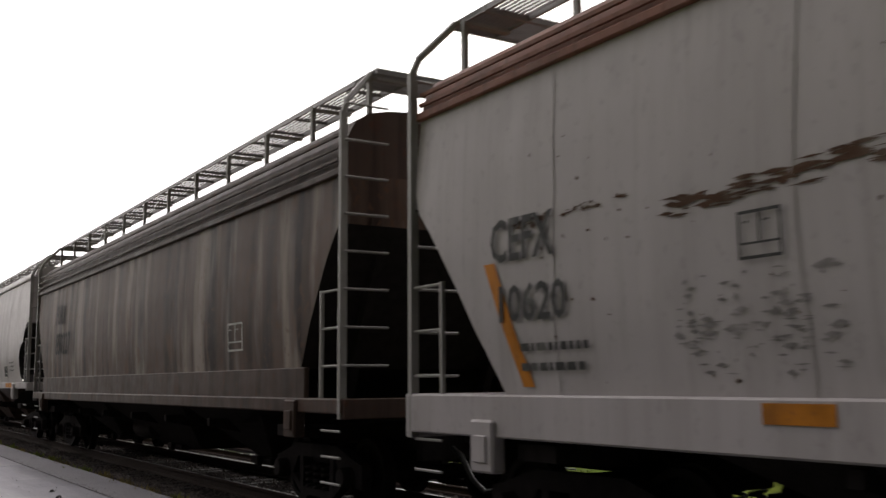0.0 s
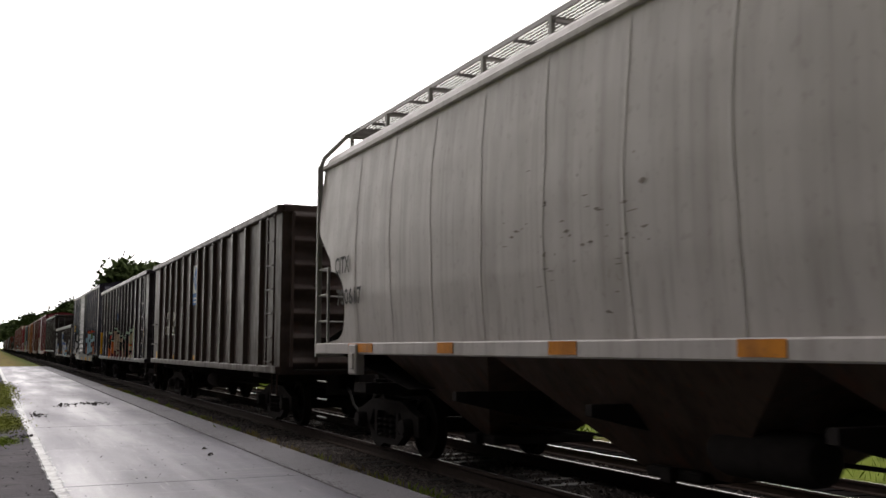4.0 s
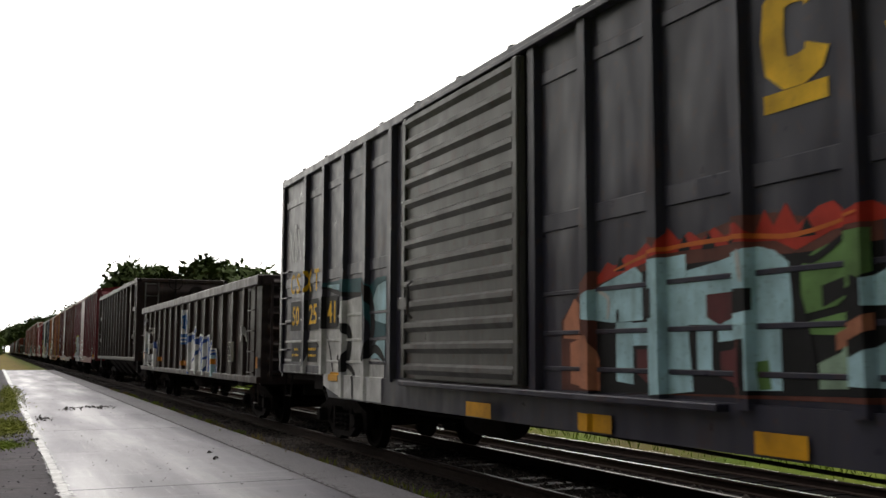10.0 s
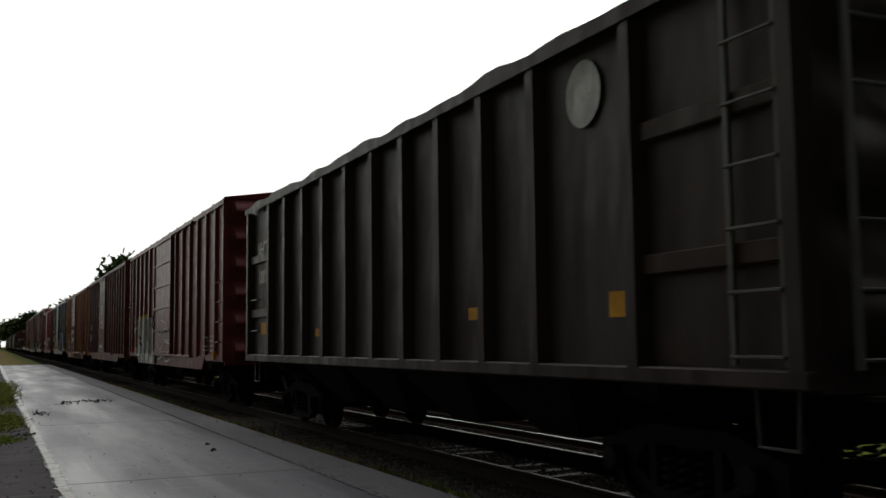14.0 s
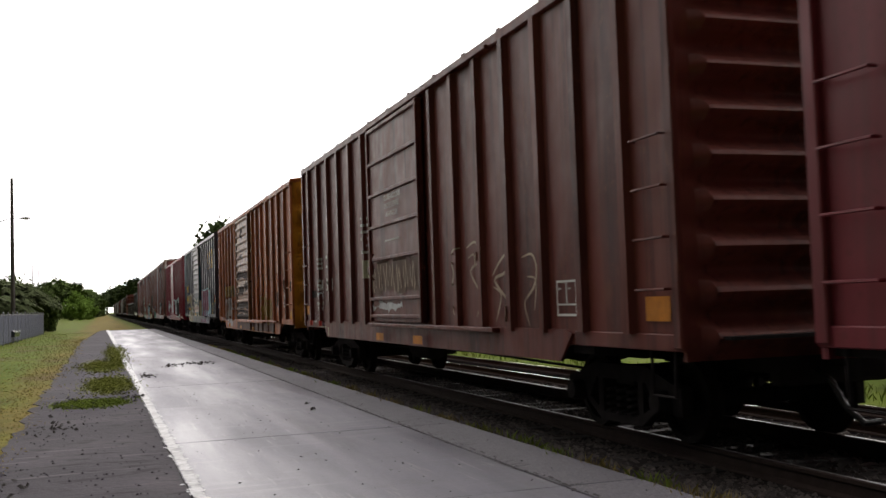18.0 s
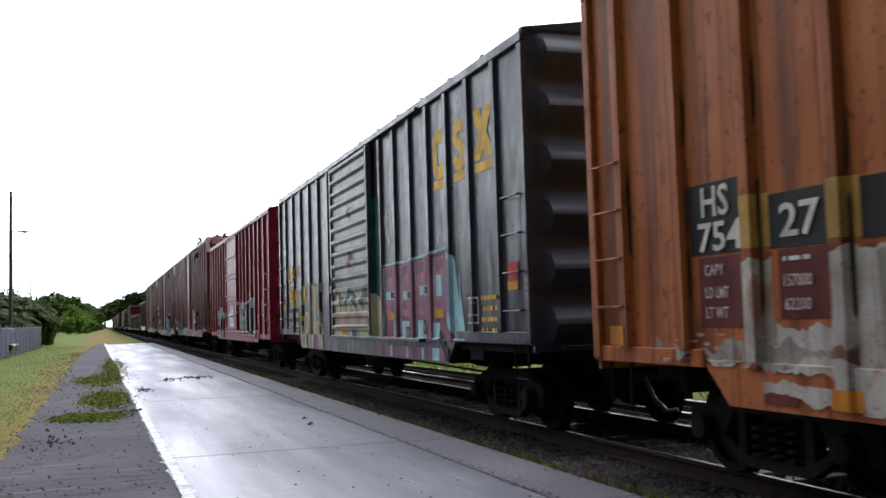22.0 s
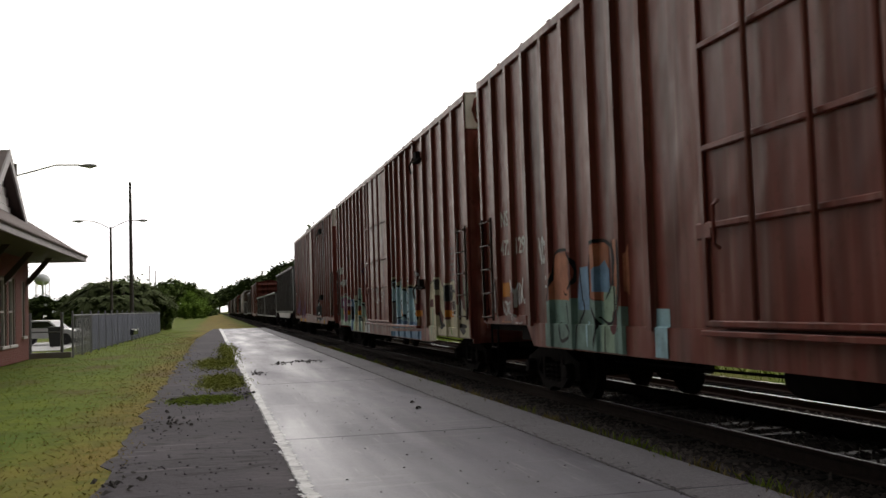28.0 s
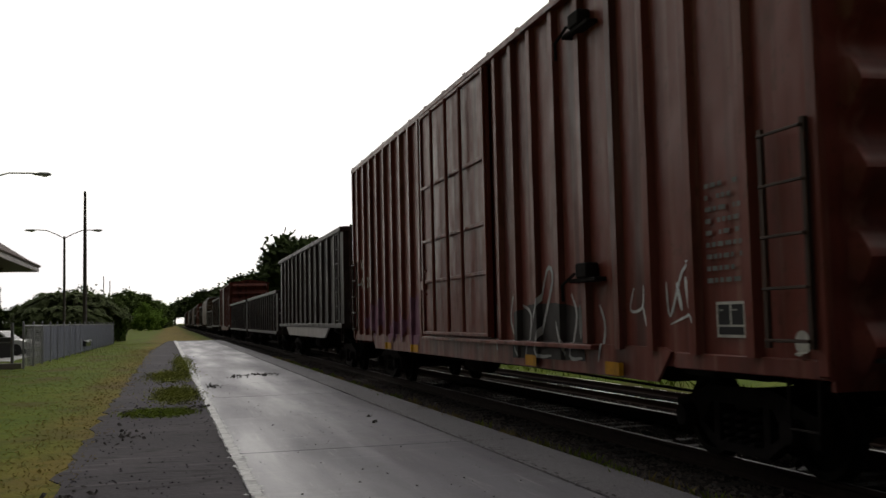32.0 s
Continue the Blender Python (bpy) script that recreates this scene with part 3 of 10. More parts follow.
def ladder(car, x, y, z0, z1, width, along="y", material=UNDER, step=0.38, stiles=True, out=0.07):
    """A ladder on a side (along y) or on an end (along x): stiles, and rungs of their own."""
    s = Shape()
    ends = (-width / 2, width / 2)
    for e in ends:
        if along == "y":
            s.box(-0.018, 0.018, e - 0.025, e + 0.025, z0, z1)
        else:
            s.box(e - 0.025, e + 0.025, -0.018, 0.018, z0, z1)
    lad = part("ladder", s, material, car, "", (x, y, 0))
    n = max(2, int((z1 - z0) / step) + 1)
    for k in range(n):
        z = z0 + 0.06 + (z1 - z0 - 0.12) * k / (n - 1)
        if along == "y":
            mk = lambda: Shape().tube([(0, -width / 2, 0), (-out * 0.5, -width / 2, 0), (-out * 0.5, width / 2, 0), (0, width / 2, 0)], 0.014, 6)
        else:
            mk = lambda: Shape().tube([(-width / 2, 0, 0), (width / 2, 0, 0)], 0.014, 6)
        part("rung", shared(("rung", width, along, out, material.name), mk, material), material, lad, "", (0, 0, z))
    return lad


def grab_iron(car, x, y, z, width=0.55, material=UNDER, vertical=False):
    d = (0, 0, width / 2) if vertical else (0, width / 2, 0)
    mk = lambda: Shape().tube([(0, -d[1], -d[2]), (-0.07, -d[1], -d[2]), (-0.07, d[1], d[2]), (0, d[1], d[2])], 0.013, 6)
    return part("grab_iron", shared(("grab_iron", width, vertical, material.name), mk, material), material, car, "", (x, y, z))


def stirrup(car, x, y, z=0.95, material=UNDER):
    mk = lambda: Shape().tube([(0, -0.2, 0), (0, -0.18, -0.42), (0, 0.18, -0.42), (0, 0.2, 0)], 0.018, 6)
    return part("stirrup_step", shared(("stirrup_step", material.name), mk, material), material, car, "", (x, y, z))


def corrugated_end(z0, z1, half, folds, depth=0.12):
    """A pressed steel end: broad horizontal folds; it faces +y at y = 0."""
    rows = []
    n = folds * 16
    for i in range(n + 1):
        u = i / n
        ph = (u * folds) % 1
        bulge = depth * float(np.interp(ph, (0.0, 0.10, 0.42, 0.50, 0.58, 0.90, 1.0), (0.0, 0.08, 0.9, 1.0, 0.92, 0.1, 0.0)))
        z = z0 + (z1 - z0) * u
        rows.append([(-half, 0, z), (-half + 0.12, bulge * 0.2, z), (-half + 0.2, bulge, z), (half - 0.2, bulge, z), (half - 0.12, bulge * 0.2, z), (half, 0, z)])
    s = Shape().grid(rows)
    return s.box(-half, half, -0.06, -0.01, z0, z1)


def add_end(car, sgn, h, z0, z1, half, folds, material, depth=0.19):
    e = part("end_wall", corrugated_end(z0, z1, half, folds, depth), material, car, "", (0, sgn * h, 0), True)
    e.rotation_euler = (0, 0, 0 if sgn > 0 else math.pi)
    return e


def surface(car, sheet, ribs, rib_w, rib_out, low, belly, end_z, inset, door=(), rails=(), open_top=False):
    """Notes how the side of a car steps in and out, for the paint on it."""
    car["sheet"], car["ribs"], car["rib_w"], car["rib_out"] = sheet, list(ribs) or [-9.0], rib_w, rib_out
    car["low"], car["belly"], car["end_z"], car["inset"] = low, belly, end_z, inset
    car["door"], car["door_rails"], car["open"] = list(door), list(rails), open_top


# ---- box car ----
def boxcar(label, n0, L, zt, zb, material, door, ribs, roof=None, end=None, side=-1.53, rib_w=0.12, rib_out=0.075, belly=0.78, belly_at=(3.0, 3.0), end_z=1.12, door_mat=None, door_kind="plug", folds=6, ladders="low", ridge=0.22, inset=2.05, detail=True, turning=True, rails_at=None):
    """door: where it starts and ends, from the near end; ribs: places from the near end."""
    car = root("boxcar", label, "boxcar", "cars of the freight train")
    car["n0"], car["L"] = n0, L
    h = L / 2
    rails = []
    z0, z1 = belly + 0.34, zt - 0.14
    if door_kind == "ribbed":
        n = int((z1 - z0) / 0.235)
        rails = [z0 + 0.15 + (z1 - z0 - 0.25) * k / (n - 1) for k in range(n)]
    elif door_kind == "plug":
        rails = [z0 + 0.04 + (z1 - z0 - 0.08) * k / 5 for k in range(6)]
    else:
        rails = [z0 + 0.06, z0 + (z1 - z0) * 0.24, z0 + (z1 - z0) * 0.42, z0 + (z1 - z0) * 0.66, z1 - 0.06]
    rails = rails_at or rails
    surface(car, abs(side), ribs, rib_w, rib_out, belly + 0.34, belly + 0.02, end_z, max(2.75, belly_at[0] - 0.2), door, rails)
    roof, end, door_mat = roof or material, end or material, door_mat or material
    d0, d1 = door[0] - h, door[1] - h
    hs = abs(side)
    running_gear(car, L, True, inset, turning, 1.0)
    part("floor", Shape().box(-hs + 0.06, hs - 0.06, -h + 0.06, h - 0.06, 1.0, 1.12), UNDER, car)
    for sx in (-1, 1):
        # sheet, cut up over the bogies and deeper between them
        a, b = belly_at
        outline = [(-h, end_z), (-h, zt - 0.1), (h, zt - 0.1), (h, end_z), (h - a + 0.45, end_z), (h - a, belly + 0.14), (-h + b, belly + 0.14), (-h + b - 0.45, end_z)]
        part("side_wall", Shape().prism(outline, sx * (hs - 0.05), sx * hs), material, car)
        part("top_chord", Shape().box(min(sx * (hs - 0.03), sx * (hs + 0.06)), max(sx * (hs - 0.03), sx * (hs + 0.06)), -h, h, zt - 0.13, zt, 0.012), material, car)
        part("side_sill", Shape().prism([(h - a + 0.4, belly + 0.3), (h - a + 0.1, belly), (-h + b - 0.1, belly), (-h + b - 0.4, belly + 0.3), (-h + b - 0.25, belly + 0.34), (h - a + 0.25, belly + 0.34)], sx * (hs + 0.002), sx * (hs + 0.035)), material, car)
        part("end_sill", Shape().box(min(sx * 1.2, sx * (hs + 0.03)), max(sx * 1.2, sx * (hs + 0.03)), -h, -h + b - 0.45, end_z - 0.02, end_z + 0.13, 0.01), material, car)
        part("end_sill", Shape().box(min(sx * 1.2, sx * (hs + 0.03)), max(sx * 1.2, sx * (hs + 0.03)), h - a + 0.45, h, end_z - 0.02, end_z + 0.13, 0.01), material, car)
        if sx > 0 and not detail:
            continue
        low = lambda y: end_z + 0.12 if (y < -h + b - 0.3 or y > h - a + 0.3) else belly + 0.3
        for r in ribs:
            y = r - h
            zr = low(y)
            mk = lambda: Shape().prism([(-rib_w / 2 - 0.03, 0), (-rib_w / 2, -rib_out), (rib_w / 2, -rib_out), (rib_w / 2 + 0.03, 0)], zr, zt - 0.13, "z")
            m = shared(("rib", rib_w, rib_out, round(zr, 3), zt, material.name), lambda: Shape().add([(b_, a_, c_) for a_, b_, c_ in mk().v], mk().f), material)
            o = part("rib", m, material, car, "", (sx * hs, y, 0))
            if sx > 0:
                o.rotation_euler = (0, 0, math.pi)
        for y in (-h + 0.07, h - 0.07):
            part("corner_post", Shape().box(-0.05, 0.05, -0.07, 0.07, end_z, zt - 0.13, 0.015), material, car, "", (sx * (hs + 0.005), y, 0))
        build_door(car, sx, hs, d0, d1, belly + 0.34, zt - 0.14, door_mat, material, door_kind, rails)
    # roof with low cross ridges
    prof = [(-hs - 0.05, zt - 0.05), (-hs - 0.05, zt), (0, zt + ridge), (hs + 0.05, zt), (hs + 0.05, zt - 0.05)]
    part("roof", Shape().prism(prof, -h - 0.02, h + 0.02, "y"), roof, car)
    n = int(L / 1.22)
    for k in range(n + 1):
        y = -h + 0.05 + (L - 0.1) * k / n
        mk = lambda: Shape().prism([(-hs - 0.04, zt - 0.01), (-hs - 0.04, zt + 0.035), (0, zt + ridge + 0.04), (hs + 0.04, zt + 0.035), (hs + 0.04, zt - 0.01), (0, zt + ridge - 0.02)], -0.05, 0.05, "y")
        part("roof_ridge", shared(("roof_ridge", hs, zt, ridge, roof.name), mk, roof), roof, car, "", (0, y, 0))
    for sgn in (-1, 1):
        add_end(car, sgn, h, end_z - 0.1, zt + 0.02, hs, folds, end)
        part("end_gable", Shape().prism([(-hs, zt), (0, zt + ridge - 0.03), (hs, zt)], sgn * h - 0.04, sgn * h + 0.01, "y"), end, car)
    # ladders and steps by the corners
    for sx in (-1, 1):
        for sgn in (-1, 1):
            y = sgn * (h - 0.42)
            if ladders == "low":
                for z in (1.5, 1.95, 2.4, 2.85):
                    grab_iron(car, sx * (hs + 0.02) if sx < 0 else hs + 0.09, y, z, 0.5, material)
            else:
                ladder(car, sx * (hs + 0.08), y, 1.16, 2.9, 0.56, "y", DARK_ROOF, 0.42)
            stirrup(car, sx * (hs - 0.02), y, end_z, UNDER)
    for sgn in (-1, 1):
        ladder(car, -sgn * (hs - 0.42), sgn * (h + 0.14), end_z + 0.1, 2.9 if ladders == "low" else 3.1, 0.46, "x", end, 0.42)
        part("cross_step", shared(("cross_step",), lambda: Shape().box(-1.3, 1.3, -0.12, 0.12, 1.06, 1.09).box(-1.3, 1.3, -0.12, -0.1, 1.0, 1.06), UNDER), UNDER, car, "", (0, sgn * (h + 0.2), 0))
    part("brake_wheel", shared(("brake_wheel",), lambda: Shape().lathe([(0.24, -0.02), (0.28, 0), (0.24, 0.02)], (0, 0, 0), "y", 18).box(-0.25, 0.25, -0.01, 0.01, -0.02, 0.02).box(-0.02, 0.02, -0.01, 0.01, -0.25, 0.25), UNDER), UNDER, car, "", (0.7, -h - 0.2, 2.1))
    return car


def build_door(car, sx, hs, y0, y1, z0, z1, mat, frame, kind, rails):
    """A sliding or plug door, its rails and its gear."""
    lo, hi = (-(hs + 0.10), -(hs + 0.03)) if sx < 0 else (hs + 0.03, hs + 0.10)
    d = part("door", Shape().box(lo, hi, y0, y1, z0 + 0.02, z1 - 0.02, 0.012), mat, car)
    face = lo if sx < 0 else hi
    o = -0.04 if sx < 0 else 0.04
    span = (min(face, face + o), max(face, face + o))
    if kind == "ribbed":
        n = int((z1 - z0) / 0.235)
        mk = lambda: Shape().prism([(-0.075, 0.0), (-0.02, -0.045), (0.03, -0.045), (0.06, 0.0)], -(y1 - y0) / 2 + 0.09, (y1 - y0) / 2 - 0.09, "y")
        base = mk()
        m = shared(("door_rib", round(y1 - y0, 2), mat.name), lambda: Shape().add([(b, y, a) for a, y, b in base.v], base.f), mat)
        for k in range(n):
            q = part("door_rib", m, mat, d, "", (face, (y0 + y1) / 2, z0 + 0.15 + (z1 - z0 - 0.25) * k / (n - 1)))
            if sx > 0:
                q.rotation_euler = (0, 0, math.pi)
        for y in (y0 + 0.05, y1 - 0.05):
            part("door_stile", Shape().box(*span, y - 0.05, y + 0.05, z0 + 0.03, z1 - 0.03, 0.01), mat, d)
    else:
        for z in rails:
            part("door_rail", Shape().box(*span, y0 + 0.02, y1 - 0.02, z - 0.03, z + 0.03, 0.01), mat, d)
        for y in (y0 + 0.04, y1 - 0.04):
            part("door_stile", Shape().box(*span, y - 0.04, y + 0.04, z0 + 0.03, z1 - 0.03, 0.01), mat, d)
        if kind == "tall":
            for f in (0.28, 0.5, 0.74):
                y = y0 + (y1 - y0) * f
                part("lock_rod", Shape().tube([(face + 2 * o, y, z0 + 0.1), (face + 2 * o, y, z1 - 0.1)], 0.03, 6), mat, d)
    part("door_handle", Shape().tube([(face + o, y1 - 0.35, z0 + 0.75), (face + 2.4 * o, y1 - 0.35, z0 + 0.8), (face + 2.4 * o, y1 - 0.35, z0 + 1.15), (face + o, y1 - 0.35, z0 + 1.2)], 0.018, 6), mat, d)
    part("door_latch", Shape().box(*span, y1 - 0.2, y1 + 0.12, z0 + 0.85, z0 + 1.02, 0.02), mat, d)
    a, b = (-(hs + 0.14), -(hs + 0.0)) if sx < 0 else (hs + 0.0, hs + 0.14)
    part("door_track", Shape().box(a, b, y0 - (y1 - y0) * 0.95, y1 + 0.1, z0 - 0.06, z0 - 0.005, 0.008), frame, car)
    part("door_header", Shape().box(a + 0.03 * (sx < 0), b - 0.03 * (sx > 0), y0 - (y1 - y0) * 0.95, y1 + 0.1, z1 + 0.0, z1 + 0.05, 0.006), frame, car)


# ---- gondola ----
def gondola(label, n0, L, zt, zb, material, ribs, side=-1.52, rib_w=0.13, rib_out=0.08, ladder_mat=None, belly=0.0, pockets=0, inset=2.0, turning=True, chord=0.14, end_frame=False, folds=7, far_ribs=True, sill_mat=None, name="gondola", wave=0.0):
    """An open-topped car: sheet sides, pressed posts, a top rail, folded ends."""
    car = root(name, label, "gondola car", "cars of the freight train")
    car["n0"], car["L"] = n0, L
    h, hs = L / 2, abs(side)
    lm = ladder_mat or material
    surface(car, hs, ribs, rib_w + 0.0, rib_out, zb + 0.1, zb + 0.01, zb + 0.01, 2.0, (), (), True)
    running_gear(car, L, not pockets, inset, turning, zb)
    part("floor", Shape().box(-hs + 0.05, hs - 0.05, -h + 0.05, h - 0.05, zb + 0.04, zb + 0.12), UNDER, car)
    for sx in (-1, 1):
        rows, rn = [], random.Random(int(L * 100))
        edges = [0.0] + [r for r in sorted(ribs) if 0.3 < r < L - 0.3] + [L]
        cols = [(a + (b - a) * f, math.sin(math.pi * f) ** 2, g, f) for a, b, g in ((a, b, (rn.uniform(0.008, 0.03), rn.uniform(-2, 2))) for a, b in zip(edges, edges[1:])) for f in (0.0, 0.16, 0.33, 0.5, 0.67, 0.84)] + [(L, 0.0, (0, 0), 1.0)]
        for zq in np.linspace(zb, zt - 0.02, 13):
            v = (zq - zb) / (zt - zb)
            rows.append([(sx * (hs - g[0] * e * math.sin(math.pi * v) ** 0.7 * (1 + 0.7 * math.sin(7 * v + g[1] + 3 * f))), -h + y, zq) for y, e, g, f in cols])
        s = Shape().grid(rows)
        s.box(min(sx * (hs - 0.05), sx * (hs - 0.03)), max(sx * (hs - 0.05), sx * (hs - 0.03)), -h, h, zb, zt - 0.02)
        part("side_wall", s, material, car, "", None, True)
        a, b = sorted((sx * (hs - 0.08), sx * (hs + rib_out + 0.02)))
        if wave:
            rim = [[(a, y, zt - chord), (a, y, zt + dz), (b, y, zt + dz), (b, y, zt - chord)] for y, dz in ((y, wave * (math.sin(0.9 * y + 1) * math.sin(2.3 * y) + 0.5 * math.sin(5.1 * y))) for y in np.linspace(-h - 0.02, h + 0.02, 50))]
            part("top_rail", Shape().grid(rim), material, car, "top rail bent in waves")
        else:
            part("top_rail", Shape().box(a, b, -h - 0.02, h + 0.02, zt - chord, zt, 0.02), material, car)
        part("bottom_rail", Shape().box(min(sx * (hs - 0.03), sx * (hs + rib_out)), max(sx * (hs - 0.03), sx * (hs + rib_out)), -h, h, zb - 0.03, zb + 0.1, 0.015), material, car)
        if belly:
            part("fish_belly_sill", Shape().prism([(h - 2.4, zb), (h - 3.4, zb - belly), (-h + 3.4, zb - belly), (-h + 2.4, zb)], sx * (hs + 0.0), sx * (hs + 0.05)), sill_mat or material, car)
        if sx > 0 and not far_ribs:
            continue
        for r in ribs:
            mk = lambda: Shape().prism([(-rib_w / 2 - 0.035, 0), (-rib_w / 2 + 0.01, -rib_out), (rib_w / 2 - 0.01, -rib_out), (rib_w / 2 + 0.035, 0)], zb + 0.02, zt - chord + 0.01, "z")
            base = mk()
            m = shared(("post", rib_w, rib_out, zb, zt, material.name), lambda: Shape().add([(b, a, c) for a, b, c in base.v], base.f), material)
            o = part("post", m, material, car, "", (sx * hs, r - h, 0))
            if sx > 0:
                o.rotation_euler = (0, 0, math.pi)
    for sgn in (-1, 1):
        add_end(car, sgn, h, zb - 0.05, zt, hs, folds, material, 0.16)
        part("end_rail", Shape().box(-hs, hs, sgn * h - 0.08, sgn * h + 0.1, zt - chord, zt + 0.005, 0.02), material, car)
        for sx in (-1, 1):
            if (sgn < 0) == (sx < 0):
                ladder(car, sx * (hs + 0.08), sgn * (h - 0.45), zb + 0.12, zt - chord - 0.02, 0.5, "y", lm, 0.42)
            else:
                for z in (zb + 0.55, zb + 1.15):
                    grab_iron(car, sx * (hs + (0.0 if sx < 0 else 0.07)), sgn * (h - 0.4), z, 0.7, lm)
            stirrup(car, sx * (hs - 0.02), sgn * (h - 0.42), zb, lm)
        ladder(car, sgn * (hs - 0.4), sgn * (h + 0.14), zb + 0.1, zt - 0.15, 0.46, "x", lm, 0.42)
        part("cross_step", shared(("cross_step",), lambda: Shape().box(-1.3, 1.3, -0.12, 0.12, 1.06, 1.09), UNDER), UNDER, car, "", (0, sgn * (h + 0.2), 0))
    for k in range(pockets):
        y = (k - (pockets - 1) / 2) * (L - 6.2) / pockets
        w = (L - 6.2) / pockets * 0.5
        s = Shape()
        s.add([(-hs + 0.02, y - w, zb + 0.05), (hs - 0.02, y - w, zb + 0.05), (hs - 0.02, y + w, zb + 0.05), (-hs + 0.02, y + w, zb + 0.05), (-0.9, y - w * 0.35, 0.5), (0.9, y - w * 0.35, 0.5), (0.9, y + w * 0.35, 0.5), (-0.9, y + w * 0.35, 0.5)],
              [(0, 1, 2, 3), (4, 7, 6, 5), (0, 4, 5, 1), (1, 5, 6, 2), (2, 6, 7, 3), (3, 7, 4, 0)])
        part("hopper_pocket", s, UNDER, car)
    part("brake_wheel", shared(("brake_wheel",), lambda: Shape().lathe([(0.24, -0.02), (0.28, 0), (0.24, 0.02)], (0, 0, 0), "y", 18), UNDER), UNDER, car, "", (0.5, -h - 0.2, zt - 0.5))
    return car


# ---- covered hopper ----
def hopper(label, n0, L, material, roof, seam_z, board_z, sill, slope_z, slope_in, bays, side_prof, seams, posts, chute_mat=None, ladder_mat=None, grey_deck=None, skirt=False, turning=True, roof_steps=(), hump=None, notch=None, gaps=(), draw=1.5):
    """Curved sheet sides, sloped ends over open platforms, a roof walk of steel bars, chutes below. side_prof: (half width, height) upwards."""
    crown, board_z = board_z - 0.30, 1.46 + (board_z - 1.46) * 0.951
    car = root("covered_hopper", label, "hopper car", "cars of the freight train")
    car["n0"], car["L"] = n0, L
    h = L / 2
    surface(car, max(p[0] for p in side_prof) + 0.012, (), 0.1, 0.0, 0.5, side_prof[0][1], side_prof[0][1], 1.0)
    car["prof_w"], car["prof_z"] = [p[0] for p in side_prof], [p[1] for p in side_prof]
    # chutes default to near black: the shade below the sill is in the colour
    lm, dm, cm = ladder_mat or LADDER_GREY, grey_deck or material, chute_mat or UNDER
    running_gear(car, L, True, 1.75, turning, 0.98)
    z_lo, z_hi = side_prof[0][1], side_prof[-1][1]

    def reach(z):
        """How far the side runs at a height: full above the slope's head, drawn in below it."""
        if notch:
            return h - 0.12 - float(np.interp(z, [p[0] for p in notch], [p[1] for p in notch]))
        if z >= slope_z:
            return h - 0.12
        u = (slope_z - z) / (slope_z - z_lo)
        return h - 0.12 - slope_in * u ** 0.85
    zs = np.linspace(z_lo, z_hi, 44 if notch else 15)
    hw = np.interp(zs, [p[1] for p in side_prof], [p[0] for p in side_prof])
    for sx in (-1, 1):
        rows = [[(sx * w, reach(z) * (2 * i / 48 - 1), z) for i in range(49)] for w, z in zip(hw, zs)]
        part("side_sheet", Shape().grid(rows), material, car, "", None, True)
        part("eave_angle", Shape().box(min(sx * (hw[-1] - 0.05), sx * (hw[-1] + 0.05)), max(sx * (hw[-1] - 0.05), sx * (hw[-1] + 0.05)), -h + 0.1, h - 0.1, z_hi - 0.03, z_hi + 0.05, 0.012), roof, car)
        part("side_sill", Shape().box(min(sx * (1.5 - 0.06), sx * 1.6), max(sx * (1.5 - 0.06), sx * 1.6), -h, h, sill[0], sill[1], 0.015), dm, car)
        for y in seams:
            rr = []
            for w, z in zip(hw, zs):
                if abs(y - h) < reach(z) - 0.05:
                    wob = 0.02 * math.sin(3 * z + y)
                    rr.append([(sx * (w + 0.004), y - h - 0.022 + wob, z), (sx * (w + 0.008), y - h + wob, z), (sx * (w + 0.004), y - h + 0.022 + wob, z)])
            if len(rr) > 1:
                part("seam", Shape().grid(rr), material, car, "", None, True)
    for sgn in (-1, 1):
        yb, w = sgn * (h - 0.12), hw[-1]
        wide = lambda z: float(np.interp(z, zs, hw))
        part("end_sheet", Shape().add([(-wide(slope_z), yb, slope_z), (wide(slope_z), yb, slope_z), (w, yb, z_hi), (-w, yb, z_hi)], [(0, 1, 2, 3)]).box(-1.2, 1.2, yb + sgn * 0.0 - 0.02, yb + 0.02, slope_z, slope_z + 0.08), material, car)
        ss = [(z, sgn * reach(z)) for z in np.linspace(slope_z, z_lo, 8)]
        # slope and end posts near black: shade of the recess put into the colour
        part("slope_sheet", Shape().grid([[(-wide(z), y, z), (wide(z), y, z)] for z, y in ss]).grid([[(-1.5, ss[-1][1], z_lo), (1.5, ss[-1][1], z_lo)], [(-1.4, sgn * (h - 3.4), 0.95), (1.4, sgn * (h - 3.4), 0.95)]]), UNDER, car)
        part("end_deck", Shape().box(-1.5, 1.5, min(sgn * h, sgn * (h - 1.9)), max(sgn * h, sgn * (h - 1.9)), sill[0] + 0.04, sill[0] + 0.1).box(-1.58, 1.58, sgn * h - 0.05, sgn * h + 0.05, sill[0] - 0.05, sill[1], 0.01), dm, car)
        for sx in (-1, 1):
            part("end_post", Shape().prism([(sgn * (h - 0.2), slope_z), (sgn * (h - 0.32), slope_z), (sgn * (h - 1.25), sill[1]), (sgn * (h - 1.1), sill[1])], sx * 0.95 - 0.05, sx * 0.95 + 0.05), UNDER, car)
            # corner ladder: one stile runs up and bends in to the roof walk
            st = Shape().box(-0.04, 0.04, -0.03, 0.03, sill[0] - 0.05, board_z - 0.55)
